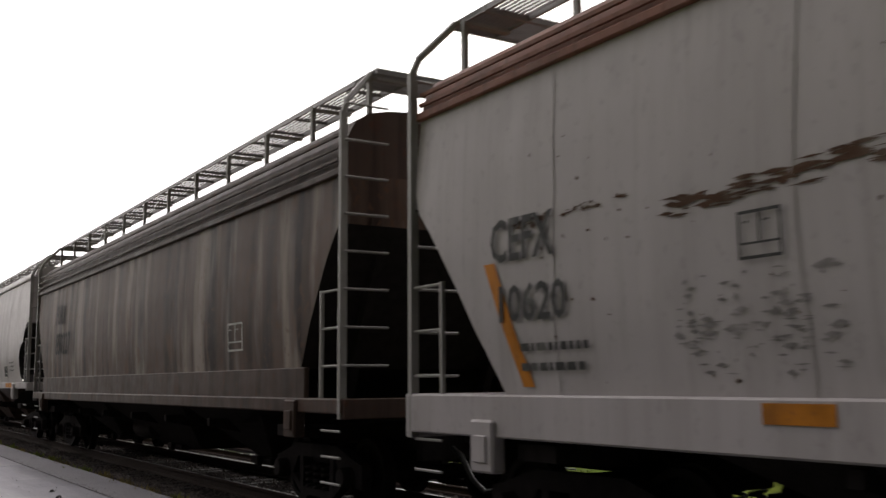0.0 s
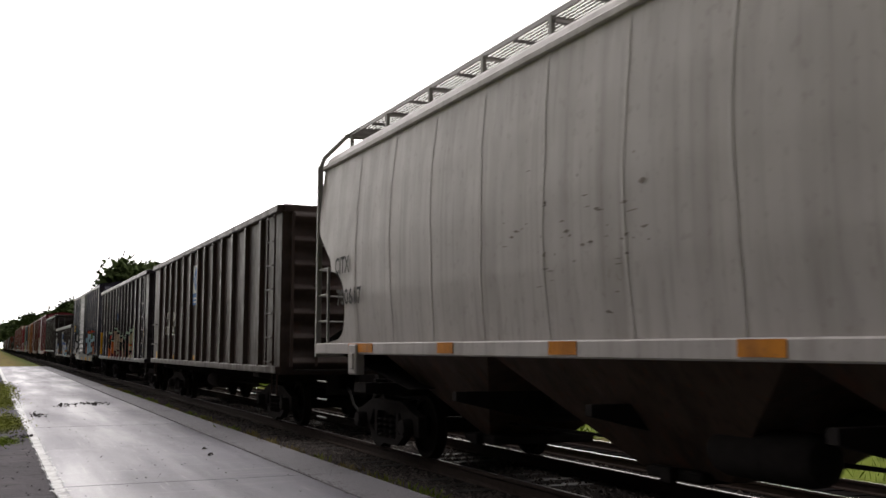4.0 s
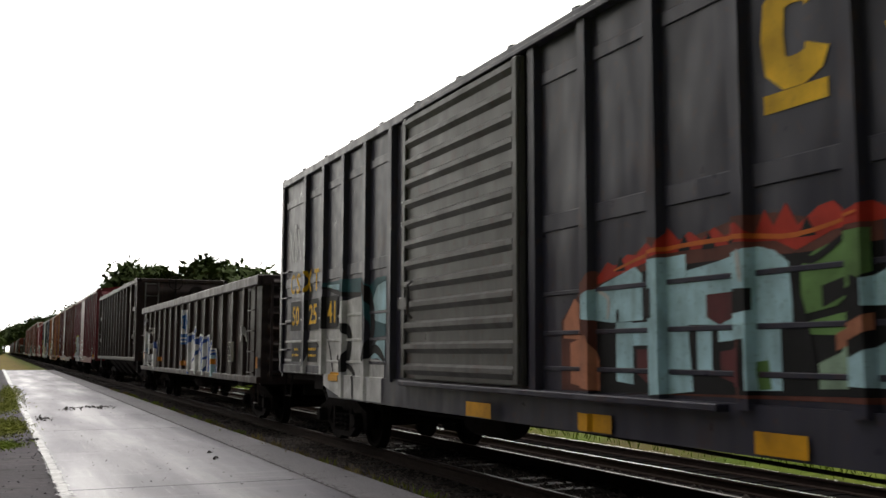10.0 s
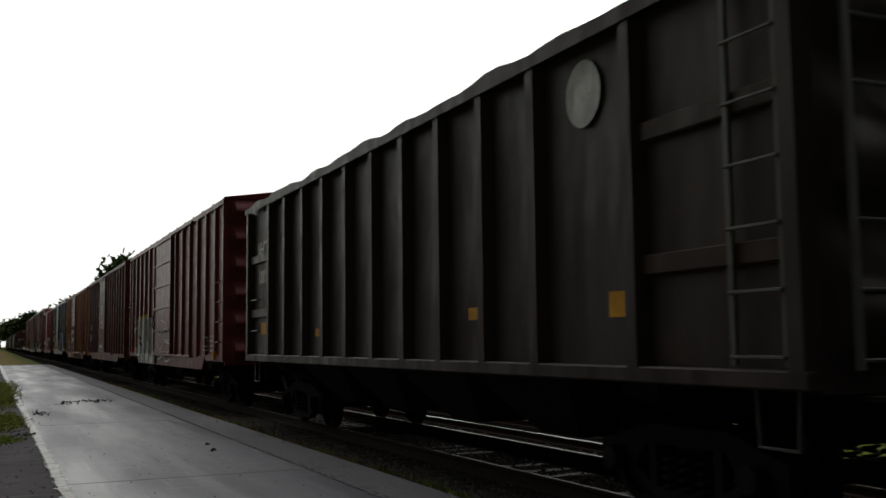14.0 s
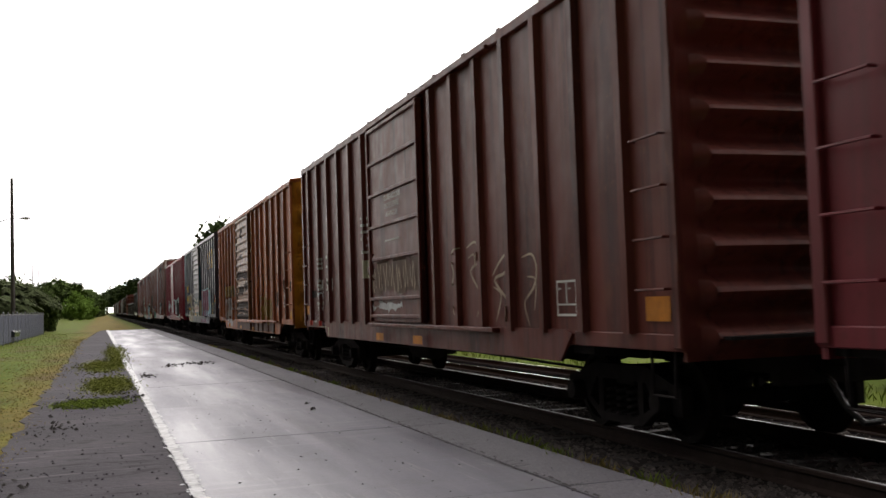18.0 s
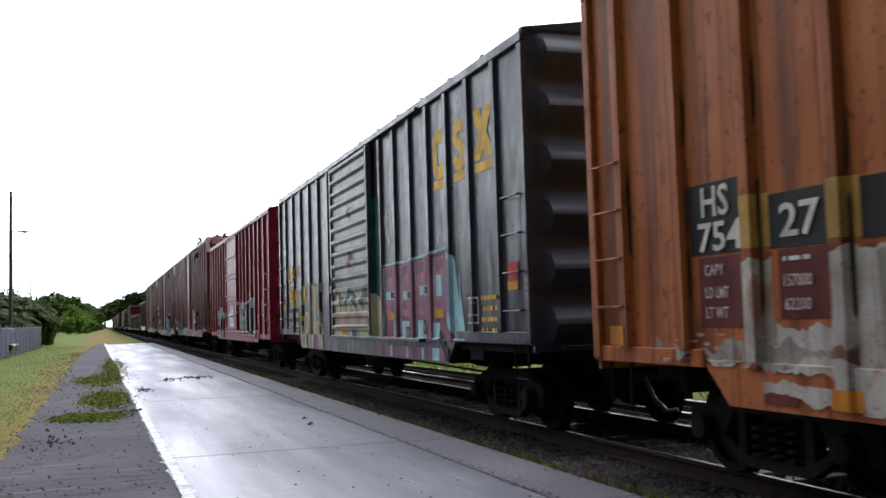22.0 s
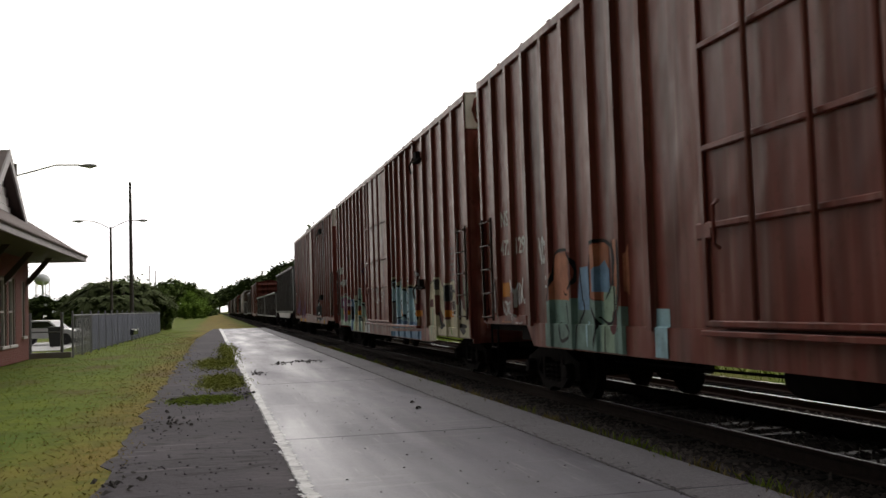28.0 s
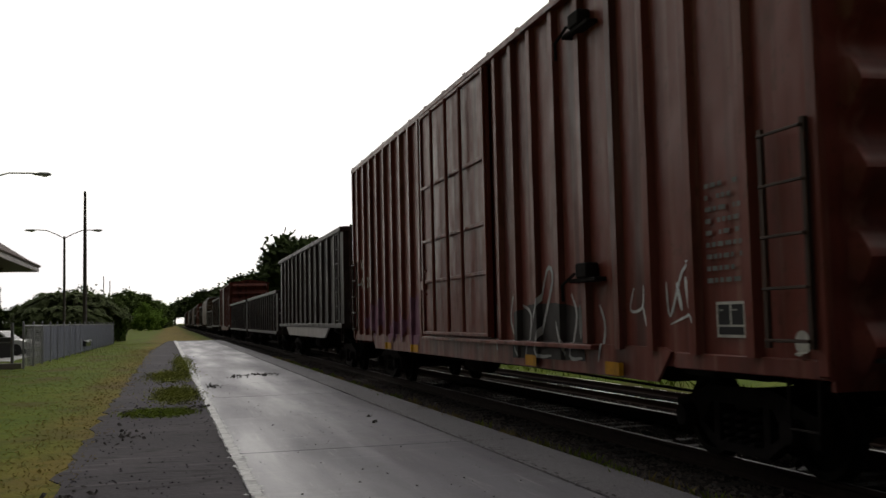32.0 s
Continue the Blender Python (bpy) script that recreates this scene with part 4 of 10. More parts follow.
            st.tube([(0, 0, board_z - 0.56), (-sx * 0.06, -sgn * 0.02, board_z - 0.4), (-sx * 0.40, -sgn * 0.14, board_z - 0.03), (-sx * 0.5, -sgn * 0.18, board_z)], 0.035, 6)
            lad = part("corner_ladder", st, lm, car, "", (sx * 1.56, sgn * (h - 0.06), 0))
            part("side_stile", Shape().box(-0.018, 0.018, -0.02, 0.02, sill[0], sill[0] + 1.32), lm, lad, "", (0, -sgn * 0.5, 0))
            for k in range(4):
                mk = lambda: Shape().tube([(0, 0, 0), (0, -sgn * 0.5, 0)], 0.014, 6)
                part("rung", shared(("rung_side", sgn, lm.name), mk, lm), lm, lad, "", (0, 0, sill[0] + 0.1 + 0.4 * k))
            for k in range(9):
                z = sill[0] + 0.1 + 0.4 * k
                if z < board_z - 0.4:
                    mk = lambda: Shape().tube([(0, 0, 0), (-sx * 0.52, 0, 0)], 0.014, 6)
                    part("rung", shared(("rung_end", sx, lm.name), mk, lm), lm, lad, "", (0, sgn * 0.05, z))
            for k in range(3):
                grab = Shape().tube([(0, 0.22, 0), (0, -0.22, 0)], 0.014, 6)
                part("step_rung", shared(("step_rung", lm.name), lambda: grab, lm), lm, lad, "", (0, -sgn * 0.26, 0.42 + 0.27 * k))
            part("jack_pad", shared(("jack_pad", dm.name), lambda: Shape().box(-0.09, 0.05, -0.16, 0.16, -0.28, 0.14, 0.02).box(-0.11, -0.08, -0.09, 0.09, -0.2, 0.02, 0.01), dm), dm, car, "", (sx * 1.55, sgn * (h - (1.9 if notch else 1.25)), sill[0]))
    # roof: from the eave up over a rounded shoulder to the flat
    we = hw[-1]
    top = z_hi + hump if hump else crown
    prof = [(-we, z_hi)] + [(-we * (1 - k), z_hi + (top - z_hi) * u) for k, u in ((0.015, 0.25), (0.04, 0.5), (0.10, 0.74), (0.22, 0.9), (0.38, 0.97), (0.55, 1.0))]
    prof += [(-x, z) for x, z in reversed(prof)]
    part("roof", Shape().prism(prof, -h + 0.12, h - 0.12, "y"), roof, car, "", None, False)
    for dz, off in roof_steps:
        for sx in (-1, 1):
            part("roof_bead", Shape().box(min(sx * (we - off), sx * (we - off + 0.03)), max(sx * (we - off), sx * (we - off + 0.03)), -h + 0.14, h - 0.14, z_hi + dz, z_hi + dz + 0.035), roof, car)
    part("hatch_trough", Shape().box(-0.3, 0.3, -h + 1.0, h - 1.0, top - 0.02, top + 0.12, 0.03), roof, car)
    for sx in (-1, 1):
        walk_board = part("roof_walk", Shape().box(sx * 1.12 - 0.012, sx * 1.12 + 0.012, -h + 0.1, h - 0.1, board_z - 0.04, board_z + 0.02).box(sx * 0.62 - 0.012, sx * 0.62 + 0.012, -h + 0.1, h - 0.1, board_z - 0.04, board_z + 0.02), GRATING, car)
        s = Shape()
        for k in range(int((L - 0.3) / 0.75)):
            y = -h + 0.2 + 0.75 * k
            s.box(min(sx * 0.63, sx * 1.11), max(sx * 0.63, sx * 1.11), y - 0.012, y + 0.012, board_z - 0.03, board_z + 0.012)
        tagged(part("grating", s, GRATING, walk_board), kind="stuff")
        for k in range(8):
            x = sx * (0.675 + 0.055 * k)
            part("walk_bar", shared(("walk_bar", L), lambda: Shape().box(-0.006, 0.006, -h + 0.1, h - 0.1, -0.012, 0.012), GRATING), GRATING, walk_board, "", (x, 0, board_z))
        n = int(L / posts)
        for k in range(n + 1):
            y = -h + 0.3 + (L - 0.6) * k / n
            part("walk_bracket", shared(("walk_bracket", board_z, top, sx), lambda: Shape().box(sx * 1.12 - 0.025, sx * 1.12 + 0.025, -0.03, 0.03, top - 0.12, board_z - 0.02).box(min(sx * 0.6, sx * 1.14), max(sx * 0.6, sx * 1.14), -0.04, 0.04, board_z - 0.06, board_z - 0.03), LADDER_GREY), LADDER_GREY, walk_board, "", (0, y, 0))
    for sgn in (-1, 1):
        cross = part("cross_walk", Shape().box(-1.14, 1.14, sgn * (h - 0.1) - 0.02, sgn * (h - 0.1) + 0.02, board_z - 0.05, board_z + 0.015).box(-1.14, 1.14, sgn * (h - 0.65) - 0.02, sgn * (h - 0.65) + 0.02, board_z - 0.05, board_z + 0.015), GRATING, car)
        for k in range(9):
            part("walk_bar", shared(("cross_bar",), lambda: Shape().box(-1.14, 1.14, -0.007, 0.007, -0.02, 0.015), GRATING), GRATING, cross, "", (0, sgn * (h - 0.15 - 0.055 * k), board_z))
    if skirt:
        for sx in (-1, 1):
            part("side_skirt", Shape().box(min(sx * 1.5, sx * 1.56), max(sx * 1.5, sx * 1.56), -h + 1.0, h - 1.0, sill[0], z_lo + 0.02, 0.012), dm, car)
    # discharge bays
    span = (L - 6.6) / bays
    for k in range(bays):
        y = (k - (bays - 1) / 2) * span
        w = span * 0.5
        zt_, zb_ = sill[0] + 0.05, 0.42
        s = Shape().add([(-1.45, y - w, zt_), (1.45, y - w, zt_), (1.45, y + w, zt_), (-1.45, y + w, zt_), (-0.75, y - 0.32, zb_), (0.75, y - 0.32, zb_), (0.75, y + 0.32, zb_), (-0.75, y + 0.32, zb_)],
                        [(0, 1, 2, 3), (4, 7, 6, 5), (0, 4, 5, 1), (1, 5, 6, 2), (2, 6, 7, 3), (3, 7, 4, 0)])
        if gaps:
            edges = [gaps[0] - 3.2] + list(gaps) + [gaps[-1] + 3.2]
            a, b, y = edges[k] - h, edges[k + 1] - h, (edges[k] + edges[k + 1]) / 2 - h
            s = Shape().add([(-1.4, a, zt_), (1.4, a, zt_), (1.4, b, zt_), (-1.4, b, zt_), (-0.55, a + draw, 0.36), (0.55, a + draw, 0.36), (0.55, b - draw, 0.36), (-0.55, b - draw, 0.36)],
                            [(0, 1, 2, 3), (4, 7, 6, 5), (0, 4, 5, 1), (1, 5, 6, 2), (2, 6, 7, 3), (3, 7, 4, 0)])
        ch = part("chute", s, cm, car)
        part("gate", Shape().box(-0.7, 0.7, y - 0.4, y + 0.4, 0.32, 0.42, 0.02).box(-0.78, -0.7, y - 0.08, y + 0.08, 0.3, 0.44, 0.01), UNDER, ch)
    return car


# ---- ground, platform, tracks ----
def structure(name, shape, material, smooth=False):
    return tagged(part(name, shape, material, None, "", None, smooth), kind="structure")


GX = (-1500, -220, -60, -20, -8, -3, -1.2, 0.6, 4.3, 8.5, 9.4, 13.2, 14.4, 17.5, 22, 60, 300, 1500)
GZ = (0.5, 0.3, 0.0, -0.03, -0.03, -0.02, -0.008, -0.08, -0.2, -0.2, -0.72, -0.72, -0.45, 0.35, 0.7, 0.7, 0.7, 0.7)
GY = (-600, -60, 0, 60, 120, 300, 700, 1500, 2600)
structure("ground", Shape().grid([[(x, y, z) for y in GY] for x, z in zip(GX, GZ)]), GROUND, True)


def ragged_strip(x_left, x_right, y0, y1, n, jl, jr, z0, z1, seed):
    """A slab whose long edges wander; x_left and x_right are functions of y."""
    rnd = random.Random(seed)
    top, s = [], Shape()
    for i in range(n + 1):
        y = y0 + (y1 - y0) * (i / n) ** 1.6
        top.append((x_left(y) + rnd.uniform(-jl, jl), x_right(y) + rnd.uniform(-jr, jr), y))
    s.grid([[(a, y, z0), (a, y, z1), ((a + b) / 2, y, z1), (b, y, z1), (b, y, z0)] for a, b, y in top])
    return s


structure("asphalt_path", ragged_strip(lambda y: -1.12 + max(0, y - 60) * 0.028, lambda y: 0.72 - 0.004 * y, -14, 93, 260, 0.09, 0.0, -0.2, 0.0, 3), ASPHALT)
# platform: slabs with open joints
platform = structure("platform", Shape().box(0.55, 4.25, -20, 93.0, -0.25, -0.02), plain("joint dirt", (0.05, 0.045, 0.04), 0.9, 0.3, 9, 0.5))
SLAB_EDGES = [-20 + 4.6 * k for k in range(25)]
for y0, y1 in zip(SLAB_EDGES, SLAB_EDGES[1:]):
    for a, b in ((0.74, 3.60), (3.64, 4.33)):
        rnd = random.Random(int(y0 * 10) + int(a * 7))
        s = Shape().box(a - 0.004 * (y0 + 2.3) * (a < 1), b, y0 + 0.006, min(y1, 92.9) - 0.006, -0.2, 0.012 + rnd.uniform(-0.003, 0.003), 0.006)
        part("slab", s, CONCRETE if a < 1 else PEBBLED, platform)


def edge_line():
    """Flakes of old paint: a nearly whole core, breaking up towards both sides."""
    rnd = random.Random(8)
    s, y = Shape(), -4.0
    while y < 92.5:
        a = 0.77 - 0.004 * y
        size = 0.018 + 0.0009 * max(0, y)
        for _ in range(4):
            x, q = a + rnd.gauss(0.02, 0.026), y + rnd.uniform(-0.04, 0.04)
            t = rnd.uniform(0, 1.0)
            ring = [(x + size * rnd.uniform(0.5, 1.3) * math.cos(t + k * 1.047), q + 1.7 * size * rnd.uniform(0.5, 1.3) * math.sin(t + k * 1.047), 0.018 + rnd.uniform(0, 0.002)) for k in range(6)]
            s.add(ring, [tuple(range(6))])
        y += 0.016 + 0.0012 * max(0, y)
    return s


structure("edge_line", edge_line(), EDGE_WHITE)


def crack_line(x, y0, y1, seed, w=0.012):
    rnd = random.Random(seed)
    s, y = Shape(), y0
    while y < y1:
        d, o = rnd.uniform(0.05, 0.16), rnd.uniform(-0.05, 0.05)
        s.add([(x + o - w, y, 0.021), (x + o + w, y + 0.02, 0.021), (x + o + w * rnd.uniform(0.5, 2.5), y + d, 0.021), (x + o - w, y + d - 0.02, 0.021)], [(0, 1, 2, 3)])
        if rnd.random() < 0.35:
            s.add([(x + o, y, 0.021), (x + o + 0.16, y + 0.05, 0.021), (x + o + 0.16, y + 0.065, 0.021), (x + o, y + 0.02, 0.021)], [(0, 1, 2, 3)])
        y += d + rnd.uniform(0.0, 0.05)
    return s


structure("joint_crack", crack_line(3.62, 3.0, 40.0, 5), RUBBLE)

# the train's track
bed = structure("ballast_bed", Shape().prism([(4.36, -0.30), (4.36, -0.075), (4.9, -0.055), (7.9, -0.055), (8.6, -0.3)], -60, 900, "y"), BALLAST)
track = structure("track", Shape().box(TRACK_X - 1.2, TRACK_X + 1.2, -60, -59, -0.1, -0.06), TIE)


def rail_shape(y0, y1):
    prof = [(-0.07, -0.165), (0.07, -0.165), (0.065, -0.148), (0.015, -0.13), (0.011, -0.05), (0.036, -0.035), (0.036, -0.006), (0.028, 0.0), (-0.028, 0.0), (-0.036, -0.006), (-0.036, -0.035), (-0.011, -0.05), (-0.015, -0.13), (-0.065, -0.148)]
    return Shape().prism(prof, y0, y1, "y")


def lay_rail(parent, x, z, y0=-60, y1=900, head=RAIL_TOP):
    r = part("rail", shared(("rail", y0, y1), lambda: rail_shape(y0, y1), RAIL_SIDE), RAIL_SIDE, parent, "", (x, 0, z))
    part("rail_head", shared(("rail_head", y0, y1, head.name), lambda: Shape().box(-0.012, 0.02, y0, y1, 0.0005, 0.003), head), head, r, "worn rail head")


for x in (TRACK_X - 0.755, TRACK_X + 0.755):
    lay_rail(track, x, RAIL, head=RAIL_SHADED)
rnd = random.Random(21)
SLEEPERS = [(-8 + 0.53 * k + rnd.uniform(-0.04, 0.04), rnd.uniform(-0.04, 0.04), rnd.uniform(-0.8, 0.8)) for k in range(150)]
for k, (y, dx, turn) in enumerate(SLEEPERS):
    key = ("sleeper", k % 5)
    o = part("sleeper", shared(key, lambda: Shape().box(-1.28, 1.28, -0.11, 0.11, -0.25, RAIL - 0.165 - 0.004 * (k % 5), 0.012), TIE), TIE, track, "", (TRACK_X + dx, y, 0))
    o.rotation_euler = (0, 0, radians(turn))
far_ties = Shape()
for k in range(420):
    far_ties.box(TRACK_X - 1.28, TRACK_X + 1.28, 71.6 + 0.53 * k, 71.82 + 0.53 * k, -0.25, RAIL - 0.17)
tagged(part("sleepers_far", far_ties, TIE, track), kind="stuff")

# the other track, lower down; bed and sleepers carry their shade in the colour
structure("ballast_bed_far", Shape().prism([(9.3, -0.9), (9.8, -0.60), (13.0, -0.60), (13.5, -0.9)], -60, 900, "y"), SHADED_BED)
track2 = structure("second_track", Shape().box(10.2, 12.7, -60, -59, -0.7, -0.6), TIE)
for x in (10.70, 12.20):
    lay_rail(track2, x, -0.42)
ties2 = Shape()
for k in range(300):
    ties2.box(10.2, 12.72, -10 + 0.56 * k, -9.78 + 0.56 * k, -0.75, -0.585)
tagged(part("sleepers", ties2, SHADED_BED, track2), kind="stuff")


def scatter(n, place, size, seed, flat=0.7):
    """Many small rough stones in one mesh."""
    rnd = random.Random(seed)
    s = Shape()
    for _ in range(n):
        x, y, z = place(rnd)
        r = rnd.uniform(*size)
        p = [(x + r * rnd.uniform(0.6, 1), y, z), (x - r * rnd.uniform(0.6, 1), y + r * 0.2, z), (x, y + r * rnd.uniform(0.6, 1), z + r * 0.1), (x + r * 0.2, y - r * rnd.uniform(0.6, 1), z), (x + r * rnd.uniform(-0.4, 0.4), y + r * rnd.uniform(-0.4, 0.4), z + r * flat), (x, y, z - r * 0.4)]
        s.add(p, [(0, 2, 4), (2, 1, 4), (1, 3, 4), (3, 0, 4), (2, 0, 5), (1, 2, 5), (3, 1, 5), (0, 3, 5)])
    return s


thing("ballast_stones", scatter(7000, lambda r: (r.uniform(4.36, 5.35), 4 + 40 * r.random() ** 1.5, -0.065), (0.02, 0.055), 4), STONE, "loose grey brown ballast stones beside the rail", "ballast", kind="stuff")
thing("ballast_stones_inner", scatter(5000, lambda r: (r.uniform(5.5, 7.9), 4 + 40 * r.random() ** 1.5, -0.05), (0.02, 0.05), 6), STONE, "dark ballast stones between the rails", "ballast", kind="stuff")
thing("platform_grit", scatter(260, lambda r: (r.uniform(0.8, 4.2), 3.5 + 26 * r.random() ** 1.6, 0.014), (0.006, 0.018), 7, 0.5), RUBBLE, "dark grit and leaf bits on wet concrete", "grit", kind="stuff")


def litter(x, y, spread, n, seed, z=0.016):
    rnd = random.Random(seed)
    s = Shape()
    for _ in range(n):
        a, b = rnd.gauss(0, spread[0]), rnd.gauss(0, spread[1])
        w, d, t = rnd.uniform(0.01, 0.045), rnd.uniform(0.01, 0.035), rnd.uniform(0, 3.1)
        c, e, up = math.cos(t), math.sin(t), rnd.uniform(0.004, 0.03)
        s.add([(x + a + u * w * c - v * d * e, y + b + u * w * e + v * d * c, z + up * (u + 1) * 0.5) for u, v in ((-1, -1), (1, -1), (1, 1), (-1, 1))] + [(x + a, y + b, z + up * 1.6)], [(0, 1, 4), (1, 2, 4), (2, 3, 4), (3, 0, 4), (3, 2, 1, 0)])
    return s


for k, (x, y, sp, n) in enumerate(((2.6, 29.8, (0.22, 0.5), 60), (1.85, 29.1, (0.15, 0.35), 30), (0.95, 25.2, (0.12, 0.5), 30), (0.55, 19.2, (0.1, 0.3), 20), (3.0, 14.9, (0.03, 0.04), 6), (3.05, 15.8, (0.02, 0.03), 4),
                                   (-0.62, 14.8, (0.16, 0.5), 30), (-0.8, 9.8, (0.13, 0.35), 20), (-0.35, 18.5, (0.25, 0.5), 40))):
    thing("leaf_litter", litter(x, y, sp, n, 40 + k), RUBBLE, "small pile of dark wet leaf litter on the ground", "leaf litter", "leaf litter piles", "stuff")


# ---- grass ----
def blades(n, place, height, seed, lean=0.35):
    rnd = random.Random(seed)
    s = Shape()
    for _ in range(n):
        x, y, z = place(rnd)
        hgt, t = height * rnd.uniform(0.4, 1.2), rnd.uniform(0, 6.3)
        w = 0.005 + 0.00035 * y
        dx, dy = math.cos(t) * w, math.sin(t) * w
        ox, oy = rnd.gauss(0, lean) * hgt, rnd.gauss(0, lean) * hgt
        s.add([(x - dx, y - dy, z), (x + dx, y + dy, z), (x + ox * 0.4 + dx * 0.6, y + oy * 0.4 + dy * 0.6, z + hgt * 0.6), (x + ox, y + oy, z + hgt)], [(0, 1, 2), (0, 2, 3)])
    return s


def verge(r):
    y = 6.5 + 80 * r.random() ** 2.0
    return (-1.0 - 6.5 * r.random() ** 1.1, y, -0.02)


def verge_edge(r):
    y = 6.5 + 60 * r.random() ** 1.7
    return (-0.98 - 1.5 * abs(r.gauss(0, 0.6)) + 0.12 * math.sin(1.7 * y) + 0.1 * math.sin(4.1 * y), y, -0.01)


thing("grass", blades(9000, verge, 0.03, 11, 1.3), GRASS[2], "short mown olive green grass verge", "grass", kind="stuff")
thing("grass_green", blades(9000, lambda r: (r.uniform(-7.5, -2.6), 8 + 80 * r.random() ** 1.6, -0.035), 0.03, 12, 1.3), GRASS[0], "green grass in the verge", "grass", kind="stuff")
thing("grass_dry", blades(5000, verge_edge, 0.03, 13, 1.4), GRASS[1], "dry straw coloured grass along the asphalt", "grass", kind="stuff")
for k, (x0, x1, y0, y1) in enumerate(((-0.45, 0.42, 28.6, 33.5), (-0.25, 0.5, 20.8, 25.0), (-0.6, 0.2, 17.8, 19.0), (0.2, 0.75, 33.0, 47.0))):
    thing("weed_patch", blades(3600, lambda r: (r.gauss((x0 + x1) / 2, (x1 - x0) / 3.2), r.gauss((y0 + y1) / 2, (y1 - y0) / 3.4), 0.0), 0.05, 60 + k, 1.3), GRASS[(2, 2, 0, 2)[k]], "low weeds growing through cracked asphalt", "weeds", "weed patches", "stuff")
crumbs = scatter(700, lambda r: (-1.0 + 1.7 * r.random(), 6.5 + 34 * r.random() ** 1.5, 0.002), (0.006, 0.022), 44)
thing("asphalt_crumbs", crumbs, ASPHALT, "dark crumbs of broken asphalt on the path", "rubble", kind="stuff")
rnd = random.Random(77)
for k in range(26):
    y = 6.5 + 40 * (k / 26) ** 1.4
    x = 4.38 + rnd.uniform(-0.02, 0.12)
    thing("weed_tuft", blades(70, lambda r: (x + r.gauss(0, 0.07), y + r.gauss(0, 0.22), -0.05), 0.10, 90 + k), GRASS[rnd.choice((0, 1, 1, 2))], "small yellow green weed tuft at the platform edge", "weeds", "weed tufts along the platform", "stuff")
thing("far_bank_grass", blades(16000, lambda r: (13.6 + 6 * r.random(), 4 + 60 * r.random(), -0.62 + 0), 0.3, 15), GRASS[0], "bright green grass on the bank behind the tracks", "grass", kind="stuff")


# ---- trees ----
def crown(seed, rx, rz, clumps, leaves, leaf, flat=1.0):
    """Leaves in many uneven clumps, with gaps between them."""
    rnd = random.Random(seed)
    s = Shape()
    for _ in range(clumps):
        u, t = rnd.uniform(-0.75, 1), rnd.uniform(0, 6.283)
        q = math.sqrt(max(0, 1 - u * u)) * rnd.uniform(0.45, 1.0)
        c = (rx * q * math.cos(t), rx * q * math.sin(t), rz * u * rnd.uniform(0.6, 1.0) * flat)
        r = rx * rnd.uniform(0.16, 0.34)
        for _ in range(leaves):
            d = Vector((rnd.gauss(0, 1), rnd.gauss(0, 1), rnd.gauss(0, 0.8)))
            p = Vector(c) + d * r * 0.5
            a = Vector((rnd.uniform(-1, 1), rnd.uniform(-1, 1), rnd.uniform(-0.6, 0.6))).normalized() * leaf * rnd.uniform(0.6, 1.3)
            b = a.orthogonal().normalized() * leaf * 0.45
            s.add([p - a, p + b, p + a, p - b], [(0, 1, 2, 3)])
    return s


def trunk_shape(seed, height, r, spread):
    rnd = random.Random(seed)
    s = Shape().tube([(0, 0, -0.3), (rnd.uniform(-0.1, 0.1), 0.05, height * 0.4), (rnd.uniform(-0.2, 0.2), 0, height)], r, 9, r * 0.45)
    for k in range(6):
        t = 2 * math.pi * k / 6 + rnd.uniform(-0.4, 0.4)
        z = height * rnd.uniform(0.45, 0.85)
        e = (spread * math.cos(t), spread * math.sin(t), z + spread * rnd.uniform(0.4, 0.9))
        s.tube([(0, 0, z), (e[0] * 0.45, e[1] * 0.45, z + (e[2] - z) * 0.6), e], r * 0.42, 6, r * 0.1)
    return s


def tree(x, y, height, spread, seed, leaf_mat, z=0.0, label="tall green broadleaf tree with a ragged crown", leaf=0.5, clumps=60, squash=1.0):
    t = root("tree", label, "tree", "trees by the line", (x, y, z))
    v = seed % 4
    part("trunk", shared(("trunk", v), lambda: trunk_shape(70 + v, 5.2, 0.28, 2.6), BARK), BARK, t).scale = (spread / 4, spread / 4, height / 10)
    c = part("crown", shared(("crown", v, leaf_mat.name, leaf, clumps), lambda: crown(80 + v, 4.0, 3.1, clumps, 46, leaf), leaf_mat), leaf_mat, t, "", (0, 0, height * 0.64))
    c.scale = (spread / 4, spread / 4, height / 10 * squash * 1.12)
    c.rotation_euler = (0, 0, seed * 1.7)
    return t


def bush(x, y, r, height, seed, mat, z=0.0, label="dense dark green shrub beside the tracks"):
    c = shared(("bush", seed % 3, mat.name), lambda: crown(120 + seed % 3, 1.0, 0.9, 40, 70, 0.105), mat)
    b = root("shrub", label, "shrub", "shrubs", (x, y, z))
    o = part("crown", c, mat, b, "", (0, 0, height * 0.45))
    o.scale = (r, r, height * 0.62)
    part("stem", shared(("stem",), lambda: Shape().tube([(0, 0, -0.1), (0.05, 0, 0.5)], 0.06, 6, 0.03), BARK), BARK, b)
    return b


